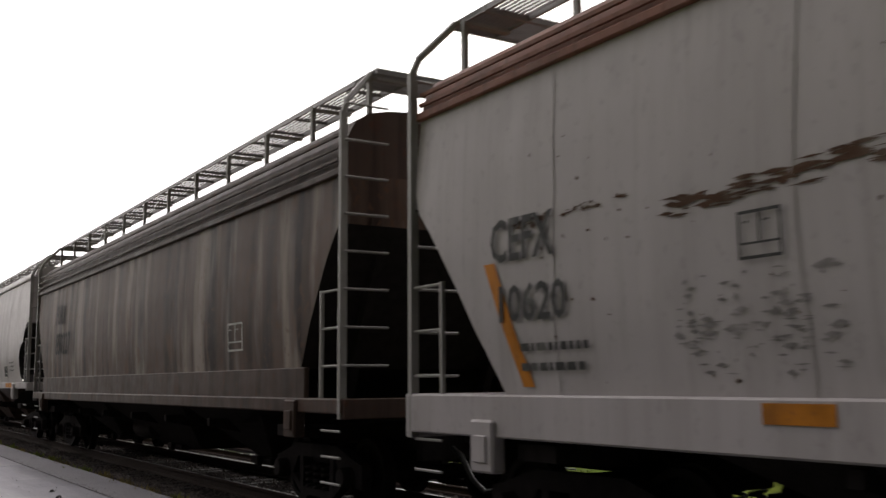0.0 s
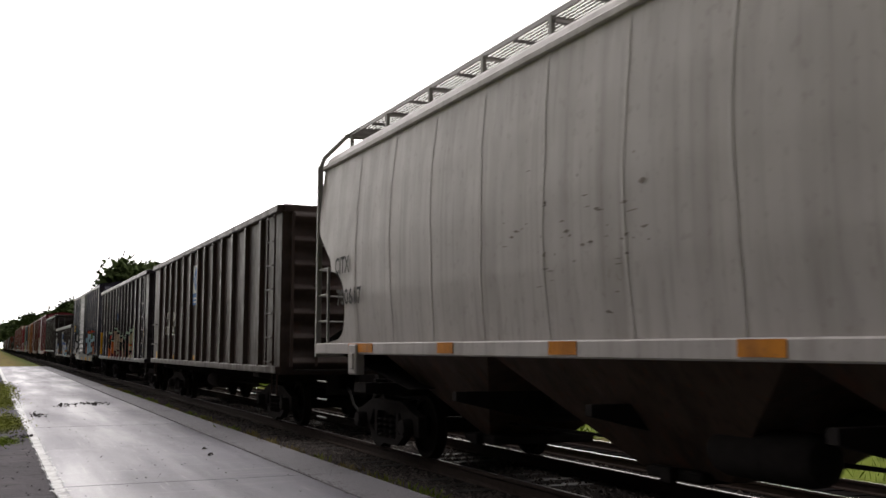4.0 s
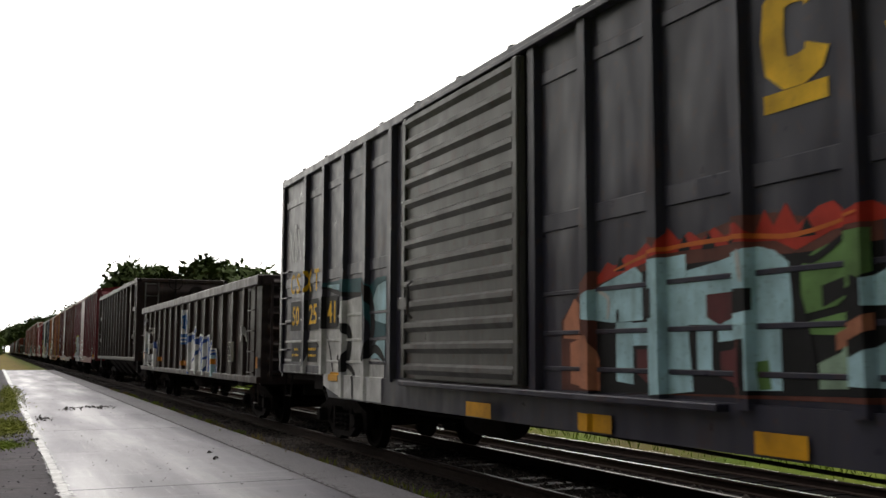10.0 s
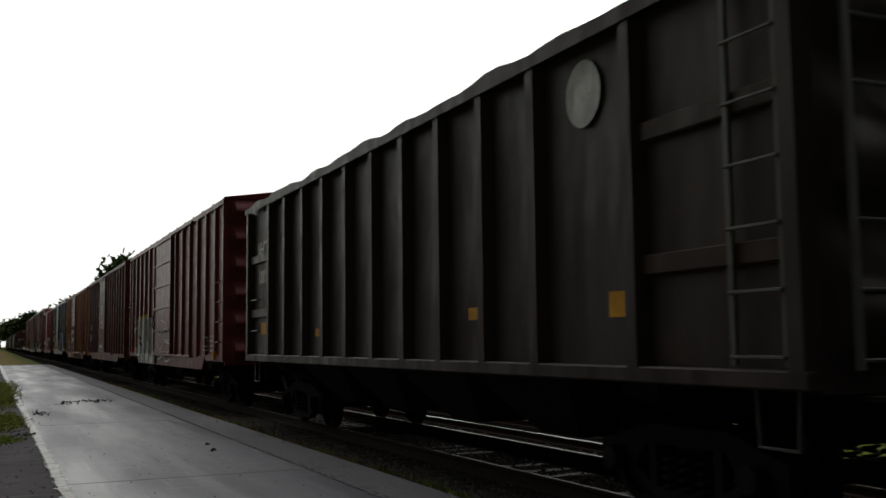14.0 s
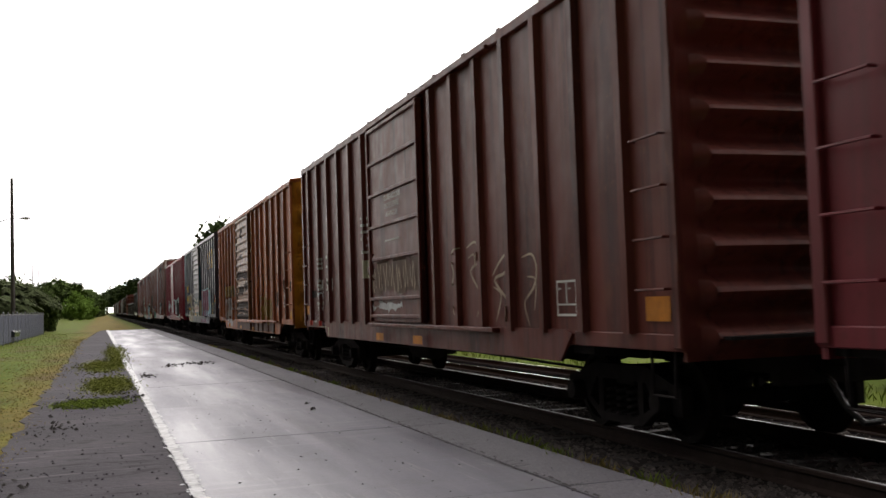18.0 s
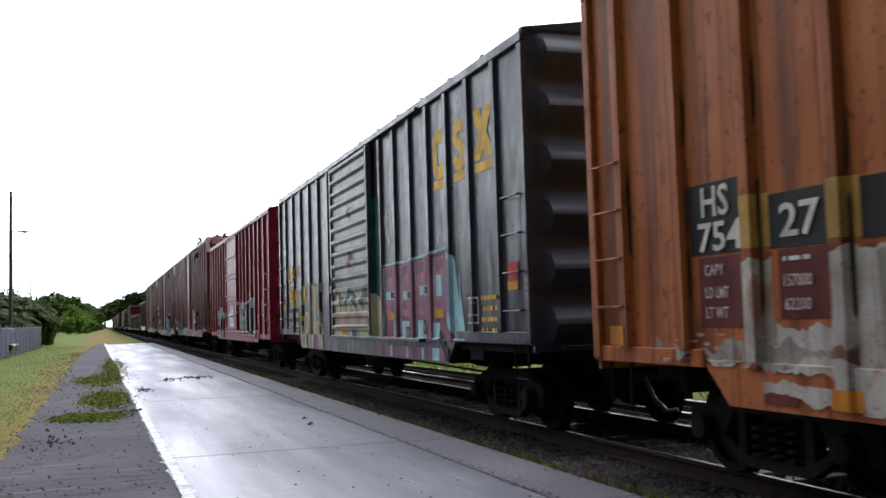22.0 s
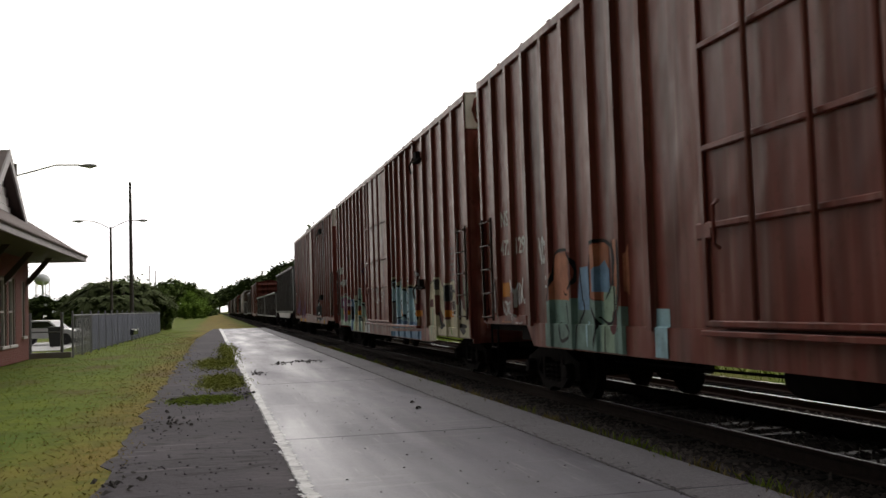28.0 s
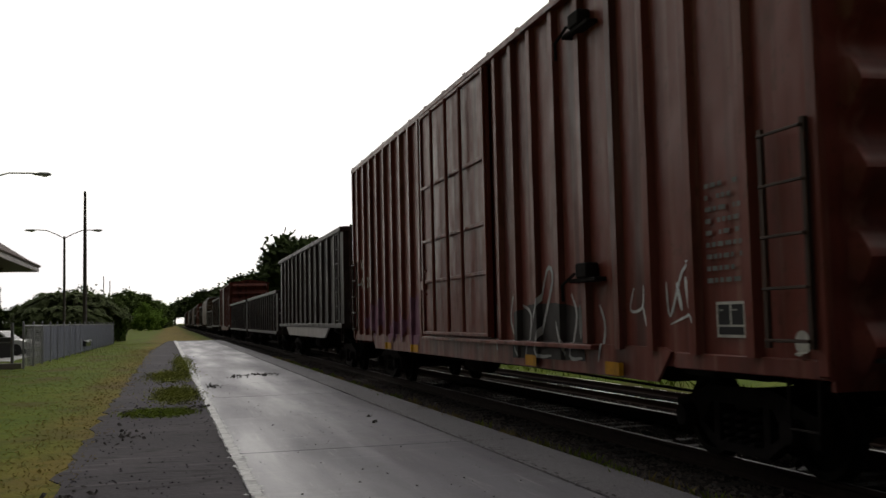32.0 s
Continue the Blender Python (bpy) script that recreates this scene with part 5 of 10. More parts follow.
def palm_crown(seed):
    """Arching fronds, each a midrib with narrow leaflets."""
    rnd = random.Random(seed)
    s = Shape()
    for k in range(44):
        t, up = rnd.uniform(0, 6.283), rnd.uniform(0.1, 1.3)
        pts = [Vector((math.cos(t) * u * 1.9 * math.cos(up * 0.7), math.sin(t) * u * 1.9 * math.cos(up * 0.7), 1.5 * u * math.sin(up) - 1.1 * u * u)) for u in (0.1, 0.4, 0.7, 1.0)]
        s.tube(pts, 0.025, 4, 0.008)
        side = Vector((-math.sin(t), math.cos(t), 0))
        for a, b in zip(pts, pts[1:]):
            for f in (0.0, 0.25, 0.5, 0.75):
                p = a.lerp(b, f)
                d = (b - a).normalized()
                for sg in (-1, 1):
                    tip = p + side * sg * 0.5 + d * 0.35 - Vector((0, 0, 0.18))
                    s.add([p - d * 0.03, p + d * 0.09, tip], [(0, 1, 2)])
    return s


def palm(x, y, height, seed, size=1.0):
    p = root("palm", "grey green palm with drooping fronds", "palm", "palms behind the fence", (x, y, 0))
    part("trunk", shared(("palm_trunk",), lambda: Shape().tube([(0, 0, -0.2), (0.03, 0, 0.5), (0, 0.02, 1.0)], 0.2, 9, 0.16), BARK), BARK, p).scale = (1, 1, max(0.4, height - 1.2))
    c = part("crown", shared(("palm_crown", seed % 3), lambda: palm_crown(140 + seed % 3), LEAF[3]), LEAF[3], p, "", (0, 0, height - 1.1))
    c.scale, c.rotation_euler = (size, size, size), (0, 0, seed * 1.3)
    return p


rnd = random.Random(5)
for x, y, hgt, sp, v in ((17.0, 140, 13.6, 4.6, 0), (19.5, 146, 12.2, 5.0, 1), (18.5, 118, 10.4, 4.4, 2), (20.0, 104, 10.2, 4.6, 3), (19.5, 92, 8.9, 4.2, 1), (21.0, 82, 8.3, 4.4, 0), (24.0, 72, 8.6, 4.6, 2),
                         (17.5, 168, 11.0, 4.6, 3), (19.0, 186, 11.4, 5.0, 0), (18.5, 208, 11.2, 5.0, 1), (19.5, 232, 12.0, 5.4, 2), (18.5, 262, 12.4, 5.6, 3), (19.0, 296, 13.2, 6.2, 0), (19.5, 335, 13.2, 6.6, 1), (18.5, 385, 13.6, 7.5, 2), (15.5, 450, 14.6, 8.5, 3), (11.5, 520, 15.0, 9.0, 0), (3.0, 660, 13.0, 12.0, 1), (-4.0, 700, 13.0, 13.0, 2), (9.0, 640, 14.0, 12.0, 3), (14.0, 600, 15.0, 11.0, 1),
                         (23.5, 158, 11.5, 5.0, 2), (24.5, 130, 10.5, 5.2, 0), (25.5, 222, 13.0, 6.0, 1), (26.0, 275, 13.0, 6.5, 2), (26.0, 360, 14.0, 8.0, 3)):
    tree(x, y, hgt, sp, v, LEAF[0], 0.5)
for x, y, hgt, sp, v in ((-10.4, 255, 9.9, 3.9, 1), (-12.6, 285, 9.2, 4.2, 3), (-7.6, 272, 9.7, 4.0, 2), (-5.2, 300, 9.0, 4.0, 0), (-3.2, 335, 8.4, 3.8, 1), (-1.9, 385, 7.8, 3.6, 2), (-0.8, 450, 7.0, 3.4, 3)):
    tree(x, y, hgt, sp, v, LEAF[1], 0.0, "broad dark oak standing on the grass", 0.42)
bush(-5.6, 244, 3.0, 6.2, 1, LEAF[2], 0, "bright green rounded shrub below the oaks")
bush(-3.4, 258, 2.6, 5.0, 2, LEAF[2], 0, "bright green rounded shrub below the oaks")
for k, (x, y, r, hgt) in enumerate(((-13.5, 300, 2.6, 4.6), (-11.0, 310, 2.6, 4.4), (-8.2, 318, 2.8, 4.6), (-5.4, 330, 2.8, 4.4), (-2.8, 350, 2.6, 4.0), (-1.4, 410, 2.6, 3.8), (-0.4, 470, 2.6, 3.6))):
    bush(x, y, r, hgt, k, LEAF[k % 2], 0, "dense dark green shrub below the oaks")
for k in range(14):
    tree(-66 + 3.7 * k + rnd.uniform(-1, 1), 205 + rnd.uniform(-8, 8), 6.0 + rnd.uniform(-0.8, 1.2), 3.8, k, LEAF[0], 0.0, "dark tree in a distant row", 0.42)
    bush(-65 + 3.7 * k, 199, 2.3, 3.6, k, LEAF[0], 0, "dense dark shrub below a distant row of trees")
for k, (x, y, hgt) in enumerate(((-12.4, 99, 3.6), (-11.2, 97, 4.4), (-10.2, 96, 5.0), (-9.2, 98, 5.1), (-8.2, 95, 4.9), (-7.3, 97, 4.8), (-6.4, 96, 4.2), (-5.6, 99, 4.0), (-10.6, 93, 3.6), (-8.7, 92, 3.7), (-6.9, 92, 3.4))):
    palm(x, y, hgt + 0.2, k, 1.15)
for k, (x, y, r, hgt) in enumerate(((-12.8, 101, 1.6, 3.2), (-11.6, 100, 1.7, 3.6), (-10.3, 101, 1.8, 4.2), (-9.0, 101, 1.8, 4.4), (-7.7, 101, 1.8, 4.4), (-6.5, 101, 1.6, 4.0), (-5.4, 101, 1.4, 3.8), (-4.8, 99, 1.0, 3.4), (-9.4, 92, 1.4, 2.2), (-7.4, 91, 1.4, 2.0), (-11.4, 93, 1.4, 2.2))):
    bush(x, y, r * 1.15, hgt * 1.12, k, LEAF[1 if k % 3 else 3], 0, "dense olive green shrub behind the fence")
rnd = random.Random(31)
for k in range(46):
    bush(15.2 + rnd.uniform(0, 5.5), 8 + 2.1 * k + rnd.uniform(-1, 1), rnd.uniform(0.5, 1.3), rnd.uniform(0.6, 1.5), k, LEAF[2 if k % 3 else 1], -0.25, "low bright green bush on the bank behind the tracks")


# ---- the station house ----
def brick_wall(parent, x, y0, y1, z0, z1, openings, seed):
    """Courses of single bricks on the face towards the track, near its far corner; the rest stays mortar and joined courses."""
    rnd = random.Random(seed)
    m = shared(("brick",), lambda: Shape().box(-0.012, 0.012, -0.099, 0.099, -0.031, 0.031, 0.004), BRICK)
    rest = Shape()
    row, z = 0, z0 + 0.035
    made = 0
    while z < z1 - 0.03:
        y = y1 - 0.1 - (0.105 if row % 2 else 0)
        while y > y0 + 0.1:
            if not any(a - 0.1 < y < b + 0.1 and c - 0.04 < z < d + 0.04 for a, b, c, d in openings):
                if made < 290 and y > y1 - 1.9:
                    part("brick", m, BRICK, parent, "", (x + 0.008 + rnd.uniform(0, 0.005), y, z))
                    made += 1
                else:
                    rest.box(x, x + 0.02 + rnd.uniform(0, 0.005), y - 0.1, y + 0.1, z - 0.031, z + 0.031)
            y -= 0.21
        z += 0.075
        row += 1
    tagged(part("brickwork", rest, BRICK, parent), kind="stuff")


def station():
    st = root("station_house", "old red brick station house with wide bracketed eaves", "building", "", (0, 0, 0))
    y0, y1, x0, x1 = 18.0, 40.3, -15.0, -6.9
    wins = [(36.6, 37.6, 0.65, 2.95), (35.2, 36.2, 0.65, 2.95), (39.0, 39.5, 0.9, 2.9), (31.5, 32.6, 0.0, 2.6), (28.0, 29.0, 0.95, 2.75), (24.0, 25.0, 0.95, 2.75)]
    s = Shape()
    ys = sorted({y0, y1} | {w[0] for w in wins} | {w[1] for w in wins})
    for a, b in zip(ys, ys[1:]):
        w = next((q for q in wins if q[0] <= a and q[1] >= b), None)
        if w is None:
            s.box(x1 - 0.3, x1, a, b, 0, 3.9)
        else:
            s.box(x1 - 0.3, x1, a, b, w[3], 3.9)
            if w[2] > 0.1:
                s.box(x1 - 0.3, x1, a, b, 0, w[2])
    s.box(x0, x1 - 0.3, y1 - 0.3, y1, 0, 3.9).box(x0, x1 - 0.3, y0, y0 + 0.3, 0, 3.9).box(x0, x0 + 0.3, y0 + 0.3, y1 - 0.3, 0, 3.9)
    wall = part("wall", s, MORTAR, st)
    brick_wall(wall, x1, y0, y1, 0.0, 3.85, wins, 9)
    for a, b, c, d in wins:
        win = part("window" if c > 0.1 else "door", Shape().box(x1 - 0.2, x1 - 0.06, a, a + 0.09, c, d).box(x1 - 0.2, x1 - 0.06, b - 0.09, b, c, d).box(x1 - 0.2, x1 - 0.06, a, b, d - 0.09, d).box(x1 - 0.19, x1 - 0.07, a, b, (c + d) / 2 - 0.03, (c + d) / 2 + 0.03), SIDING, st, "pale painted window frame")
        part("pane", Shape().box(x1 - 0.15, x1 - 0.14, a + 0.05, b - 0.05, c + 0.02, d - 0.05), GLASS_DARK, win)
        if c > 0.1:
            part("window_sill", Shape().box(x1 - 0.1, x1 + 0.1, a - 0.12, b + 0.12, c - 0.1, c, 0.01), SIDING, win)
    # hipped roof with wide eaves
    ex, ey, ez, rz = -5.03, 42.17, 3.95, 6.62
    near, back = y0 - 1.9, x0 - 1.9
    part("roof", Shape().add([(ex, near, ez), (ex, ey, ez), (back, ey, ez), (back, near, ez), (ex - 3.87, near + 3.87, rz), (ex - 3.87, ey - 3.87, rz), (back + 3.87, ey - 3.87, rz), (back + 3.87, near + 3.87, rz)], [(0, 1, 5, 4), (1, 2, 6, 5), (2, 3, 7, 6), (3, 0, 4, 7), (4, 5, 6, 7), (3, 2, 1, 0)]), SHINGLE, st)
    for k in range(1, 26):
        u = k / 26
        x, z = ex - 3.87 * u, ez + (rz - ez) * u
        part("shingle_course", Shape().add([(x + 0.03, near + 3.87 * u, z - 0.005), (x + 0.03, ey - 3.87 * u, z - 0.005), (x - 0.1, ey - 3.87 * u - 0.1, z + 0.085), (x - 0.1, near + 3.87 * u + 0.1, z + 0.085)], [(0, 1, 2, 3)]), SHINGLE, st)
    part("soffit", Shape().box(back + 0.04, ex - 0.05, near + 0.04, ey - 0.05, ez - 0.16, ez - 0.02), SOFFIT, st)
    part("fascia", Shape().box(ex - 0.04, ex + 0.02, near, ey, ez - 0.22, ez + 0.02), TRIM_GREY, st)
    part("fascia", Shape().box(back, ex - 0.04, ey - 0.04, ey + 0.02, ez - 0.22, ez + 0.02), TRIM_GREY, st)
    part("gutter", Shape().tube([(ex + 0.05, near, ez), (ex + 0.05, ey, ez)], 0.05, 6), SHINGLE, st)
    for y in (39.9, 35.9, 31.9, 27.9, 23.9):
        part("bracket", Shape().prism([(x1 + 0.005, 2.72), (x1 + 0.005, 2.98), (x1 + 0.72, ez - 0.16), (x1 + 0.95, ez - 0.16), (x1 + 0.2, 2.9)], y - 0.06, y + 0.06, "y"), SOFFIT, st)
    # cross gable towards the track
    gy, gx, top = 34.1, -6.4, 6.94
    part("gable_wall", Shape().prism([(gy - 2.6, 4.6), (gy + 2.6, 4.6), (gy, top - 0.2)], gx - 0.55, gx - 0.35), SIDING, st)
    for k in range(6):
        w = 2.45 * (1 - k / 6.6)
        part("siding_board", Shape().box(gx - 0.35, gx - 0.33, gy - w, gy + w, 4.75 + 0.3 * k, 5.02 + 0.3 * k), SIDING, st)
    part("gable_roof", Shape().prism([(gy - 3.2, 4.78), (gy - 3.0, 4.72), (gy, top - 0.14), (gy + 3.0, 4.72), (gy + 3.2, 4.78), (gy, top + 0.06)], -13.0, gx), SHINGLE, st)
    part("bargeboard", Shape().prism([(gy - 3.22, 4.72), (gy - 2.9, 4.66), (gy, top - 0.32), (gy + 2.9, 4.66), (gy + 3.22, 4.72), (gy, top + 0.08)], gx + 0.003, gx + 0.06), TRIM_GREY, st)
    return st


station()


# ---- fence, lamps, poles, vehicles ----
def fence():
    f = root("fence", "grey chain link fence with privacy slats", "fence")
    a, b = Vector((-5.4, 40.9, 0)), Vector((-4.45, 85.0, 0))
    n = 18
    for k in range(n + 1):
        p = a.lerp(b, k / n)
        part("post", shared(("fence_post",), lambda: Shape().tube([(0, 0, -0.2), (0, 0, 1.72)], 0.04, 8).lathe([(0.045, 0), (0.03, 0.05), (0.005, 0.07)], (0, 0, 1.72), "z", 8), FENCE), FENCE, f, "", p)
    part("top_rail", Shape().tube([a + Vector((0, 0, 1.62)), b + Vector((0, 0, 1.62))], 0.025, 6), FENCE, f)
    m = shared(("fence_slat",), lambda: Shape().box(-0.006, 0.006, -0.055, 0.055, 0.06, 1.58, 0.002), FENCE_SLAT)
    length = (b - a).length
    count = 290
    for k in range(count):
        p = a.lerp(b, 0.12 + 0.88 * (k + 0.5) / count)
        part("slat", m, FENCE_SLAT, f, "", p)
    wire = Shape()
    for k in range(46):
        p, q = a.lerp(b, 0.12 * k / 46), a.lerp(b, min(1, 0.12 * k / 46 + 0.025))
        wire.tube([p + Vector((0, 0, 0.05)), q + Vector((0, 0, 1.6))], 0.006, 3)
        wire.tube([q + Vector((0, 0, 0.05)), p + Vector((0, 0, 1.6))], 0.006, 3)
    part("mesh_wire", wire, FENCE, f)
    g = root("gate", "open grey metal gate by the station house", "gate")
    for x in (-5.75, -6.9):
        part("gate_post", Shape().tube([(x, 40.6, -0.1), (x, 40.6, 1.75)], 0.06, 8), FENCE, g)
    part("kerb_beam", Shape().box(-6.9, -5.4, 40.5, 40.7, 0.0, 0.22, 0.02), TRIM_GREY, g)
    part("gate_rail", Shape().tube([(-6.9, 40.6, 1.0), (-5.75, 40.6, 1.0)], 0.025, 6), FENCE, g)


fence()


def lamp_post(x, y, height, arms, reach, seed):
    p = root("street_lamp", "grey street lamp with cobra heads on curved arms" if arms > 1 else "street lamp with one cobra head on a curved arm", "street lamp", "street lamps", (x, y, 0))
    part("pole", Shape().tube([(0, 0, -0.2), (0, 0, height * 0.5), (0, 0, height)], 0.14, 9, 0.09), WOOD_POLE, p)
    rise = (-0.62, -0.36, -0.07, -0.06) if arms == 1 else (-0.18, 0.2, 0.5, 0.56)
    for sg in ((1,) if arms == 1 else (-1, 1)):
        part("arm", Shape().tube([(0, 0, height + rise[0]), (sg * reach * 0.3, 0, height + rise[1]), (sg * reach * 0.62, 0, height + rise[2]), (sg * reach, 0, height + rise[3])], 0.04, 6), LAMP_GREY, p)
        h = part("lamp_head", Shape().lathe([(0.03, -0.5), (0.1, -0.38), (0.17, -0.1), (0.18, 0.15), (0.12, 0.36), (0.02, 0.42)], (0, 0, 0), "x", 12), LAMP_GREY, p, "", (sg * (reach + 0.4), 0, height + rise[3] - 0.04), True)
        h.scale = (1, 1, 0.6)
        part("lens", Shape().lathe([(0.02, -0.12), (0.12, -0.09), (0.15, 0.0), (0.15, 0.04)], (0, 0, 0), "z", 12), SIGN_WHITE, h, "clear lamp lens", (0.08, 0, -0.12))


lamp_post(-9.64, 53.0, 9.3, 1, 3.1, 1)
lamp_post(-8.64, 89.5, 9.15, 2, 2.25, 2)


def pole(x, y, height, arm=False):
    p = root("utility_pole", "tall dark wooden utility pole", "utility pole", "utility poles", (x, y, 0))
    part("mast", Shape().tube([(0, 0, -0.3), (0, 0, height * 0.6), (0, 0, height)], 0.17, 9, 0.1), WOOD_POLE, p)
    if arm:
        part("crossarm", Shape().box(-1.2, 1.2, -0.06, 0.06, height - 0.7, height - 0.55, 0.01), WOOD_POLE, p)
    return p


pole(-6.25, 80, 11.8)
pole(-15.3, 250, 13.2), pole(-13.6, 245, 11.8), pole(-66, 430, 12.5, True)


def water_tower():
    w = root("water_tower", "white round water tower on tall legs far off", "water tower", "", (-94, 592, 0))
    part("tank", Shape().lathe([(0.3, -3.4), (2.4, -2.8), (4.2, -1.2), (4.4, 0.2), (3.6, 2.0), (2.0, 3.0), (0.3, 3.4)], (0, 0, 22.5), "z", 24), TOWER_WHITE, w, "", None, True)
    for k in range(5):
        t = 2 * math.pi * k / 5
        part("leg", Shape().tube([(5 * math.cos(t), 5 * math.sin(t), -0.3), (3.6 * math.cos(t), 3.6 * math.sin(t), 21)], 0.25, 6), TOWER_WHITE, w)
    part("riser", Shape().tube([(0, 0, 0), (0, 0, 20)], 0.4, 8), TOWER_WHITE, w)


water_tower()
structure("car_park", Shape().box(-34, -7.2, 50, 66, -0.1, 0.0), ROAD)
structure("road", Shape().box(-160, -9.5, 106, 114, -0.1, 0.02), ROAD)


def bin_():
    b = root("waste_bin", "black plastic wheeled waste bin", "bin", "", (-8.0, 54.4, 0))
    part("body", Shape().add([(-0.26, -0.26, 0.05), (0.26, -0.26, 0.05), (0.26, 0.26, 0.05), (-0.26, 0.26, 0.05), (-0.34, -0.34, 1.0), (0.34, -0.34, 1.0), (0.34, 0.34, 1.0), (-0.34, 0.34, 1.0)], [(3, 2, 1, 0), (4, 5, 6, 7), (0, 1, 5, 4), (1, 2, 6, 5), (2, 3, 7, 6), (3, 0, 4, 7)]), PLASTIC, b)
    part("lid", Shape().box(-0.37, 0.37, -0.37, 0.37, 1.0, 1.07, 0.02), PLASTIC, b)
    for x in (-0.22, 0.22):
        part("wheel", Shape().lathe([(0.02, -0.03), (0.1, -0.03), (0.1, 0.03), (0.02, 0.03)], (x, 0.3, 0.1), "x", 12), PLASTIC, b)


bin_()


def vehicle(x, y, turn, paint_mat, label):
    v = root("parked_car", label, "car", "parked cars", (x, y, 0))
    v.rotation_euler = (0, 0, radians(turn))
    low = [(-2.2, 0.35), (-2.25, 0.62), (-1.5, 0.86), (-0.95, 0.9), (1.55, 0.95), (2.15, 0.86), (2.2, 0.4)]
    part("body", Shape().prism([(a, b) for a, b in low], -0.85, 0.85), paint_mat, v)
    part("cabin", Shape().prism([(-0.95, 0.9), (-0.35, 1.38), (0.9, 1.4), (1.6, 0.95)], -0.72, 0.72), paint_mat, v)
    part("windscreen", Shape().prism([(-0.93, 0.93), (-0.4, 1.34), (-0.36, 1.34), (-0.86, 0.93)], -0.68, 0.68), GLASS_DARK, v)
    for sx in (-1, 1):
        part("side_window", Shape().prism([(-0.75, 0.95), (-0.32, 1.31), (0.85, 1.33), (1.35, 0.97)], sx * 0.722, sx * 0.73), GLASS_DARK, v)
        part("headlight", Shape().box(sx * 0.6 - 0.16, sx * 0.6 + 0.16, -2.27, -2.2, 0.6, 0.72, 0.01), SIGN_WHITE, v)
        for y_ in (-1.35, 1.35):
            w = part("wheel", shared(("tyre",), lambda: Shape().lathe([(0.2, -0.1), (0.31, -0.1), (0.32, 0), (0.31, 0.1), (0.2, 0.1)], (0, 0, 0), "x", 18), PLASTIC), PLASTIC, v, "", (sx * 0.8, y_, 0.32))
            part("rim", shared(("rim",), lambda: Shape().lathe([(0.02, -0.1), (0.2, -0.09), (0.2, 0.09), (0.02, 0.1)], (0, 0, 0), "x", 14), LAMP_GREY), LAMP_GREY, w)


vehicle(-9.3, 60.5, 75, CAR_WHITE, "white saloon car parked in the lot")
vehicle(-6.9, 63.0, 85, CAR_DARK, "dark saloon car parked behind the fence")
vehicle(-13.5, 62.0, 80, CAR_DARK, "dark saloon car parked farther back in the lot")


# ---- the train, car by car: each is built about its own middle, with y from its near end ----
def even(a, b, n):
    return [a + (b - a) * k / (n - 1) for k in range(n)]


PROFILE_A = [(1.52, 1.34), (1.575, 1.9), (1.585, 2.6), (1.56, 3.3), (1.50, 3.92)]
PROFILE_B = [(1.55, 1.62), (1.575, 2.1), (1.58, 2.8), (1.545, 3.7)]
# how far the cut-away ends step in from foot to head: a rounded hole below, a straight slant above
NOTCH = ((1.53, 0.0), (1.57, 0.8), (1.66, 1.03), (1.77, 1.16), (1.99, 1.25), (2.23, 1.28), (2.40, 1.2), (2.56, 1.0), (2.60, 0.68), (2.80, 0.62), (3.22, 0.06), (3.3, 0.0), (4.3, 0.0))
PROFILE_C = [(1.53, 1.53), (1.59, 2.2), (1.60, 2.9), (1.57, 3.6), (1.50, 4.28)]
TRAIN = []


def add(car):
    TRAIN.append(car)
    return car


cefx = add(hopper("pale grey stained covered hopper with a rusty roof", -9.3, 17.25, GREY_WORN, ROOF_RUST, 3.92, 5.1, (1.02, 1.36), 3.05, 1.35, 3, PROFILE_A, (3.2, 6.4, 9.6, 12.9, 15.1), 1.6, None, None, GREY_WORN, False, True, ((0.10, -0.01), (0.2, 0.0)), 0.5))
furx = add(hopper("sooty dark grey covered hopper with rust streaks", 9.3, 17.2, DARK_GREY, DARK_ROOF, 3.7, 5.08, (1.14, 1.3), 3.15, 1.0, 3, PROFILE_B, (), 1.55, None, None, DARK_ROOF, True, True, ((0.13, -0.012), (0.27, -0.006), (0.41, 0.008)), 0.78, gaps=(6.0, 11.0), draw=1.45))
citx = add(hopper("clean light grey covered hopper with grey chutes", 27.5, 20.8, GREY_CAR, GREY_CAR, 4.28, 5.05, (1.38, 1.54), 3.1, 1.35, 4, PROFILE_C, even(1.9, 18.9, 14), 1.5, DARK_ROOF, None, GREY_CAR, hump=0.32, notch=NOTCH, gaps=(6.4, 10.8, 15.2), draw=1.6))
g353 = add(gondola("dark brown high sided gondola with pressed posts", 50.65, 15.35, 4.05, 1.04, BROWN_BLACK, [1.35, 2.6, 3.8, 4.9, 5.9, 6.9, 7.75, 8.75, 9.8, 10.85, 11.85, 12.85, 13.95]))
g048 = add(gondola("black high sided gondola with large orange and tan graffiti", 67.5, 15.5, 4.07, 1.0, BLACK_CAR, [1.5, 2.75, 3.94, 5.0, 6.03, 7.0, 8.0, 8.95, 10.0, 11.1, 12.3, 13.5, 14.75]))
csx1 = add(boxcar("dark blue grey boxcar with a ribbed sliding door and graffiti", 84.25, 16.42, 4.54, 1.12, NAVY_CAR, (7.25, 10.27), [1.2, 2.2, 3.2, 4.2, 5.18, 6.17, 7.08, 10.88, 11.88, 12.85, 13.85, 14.87], door_mat=DOOR_GREY, door_kind="ribbed", folds=6))
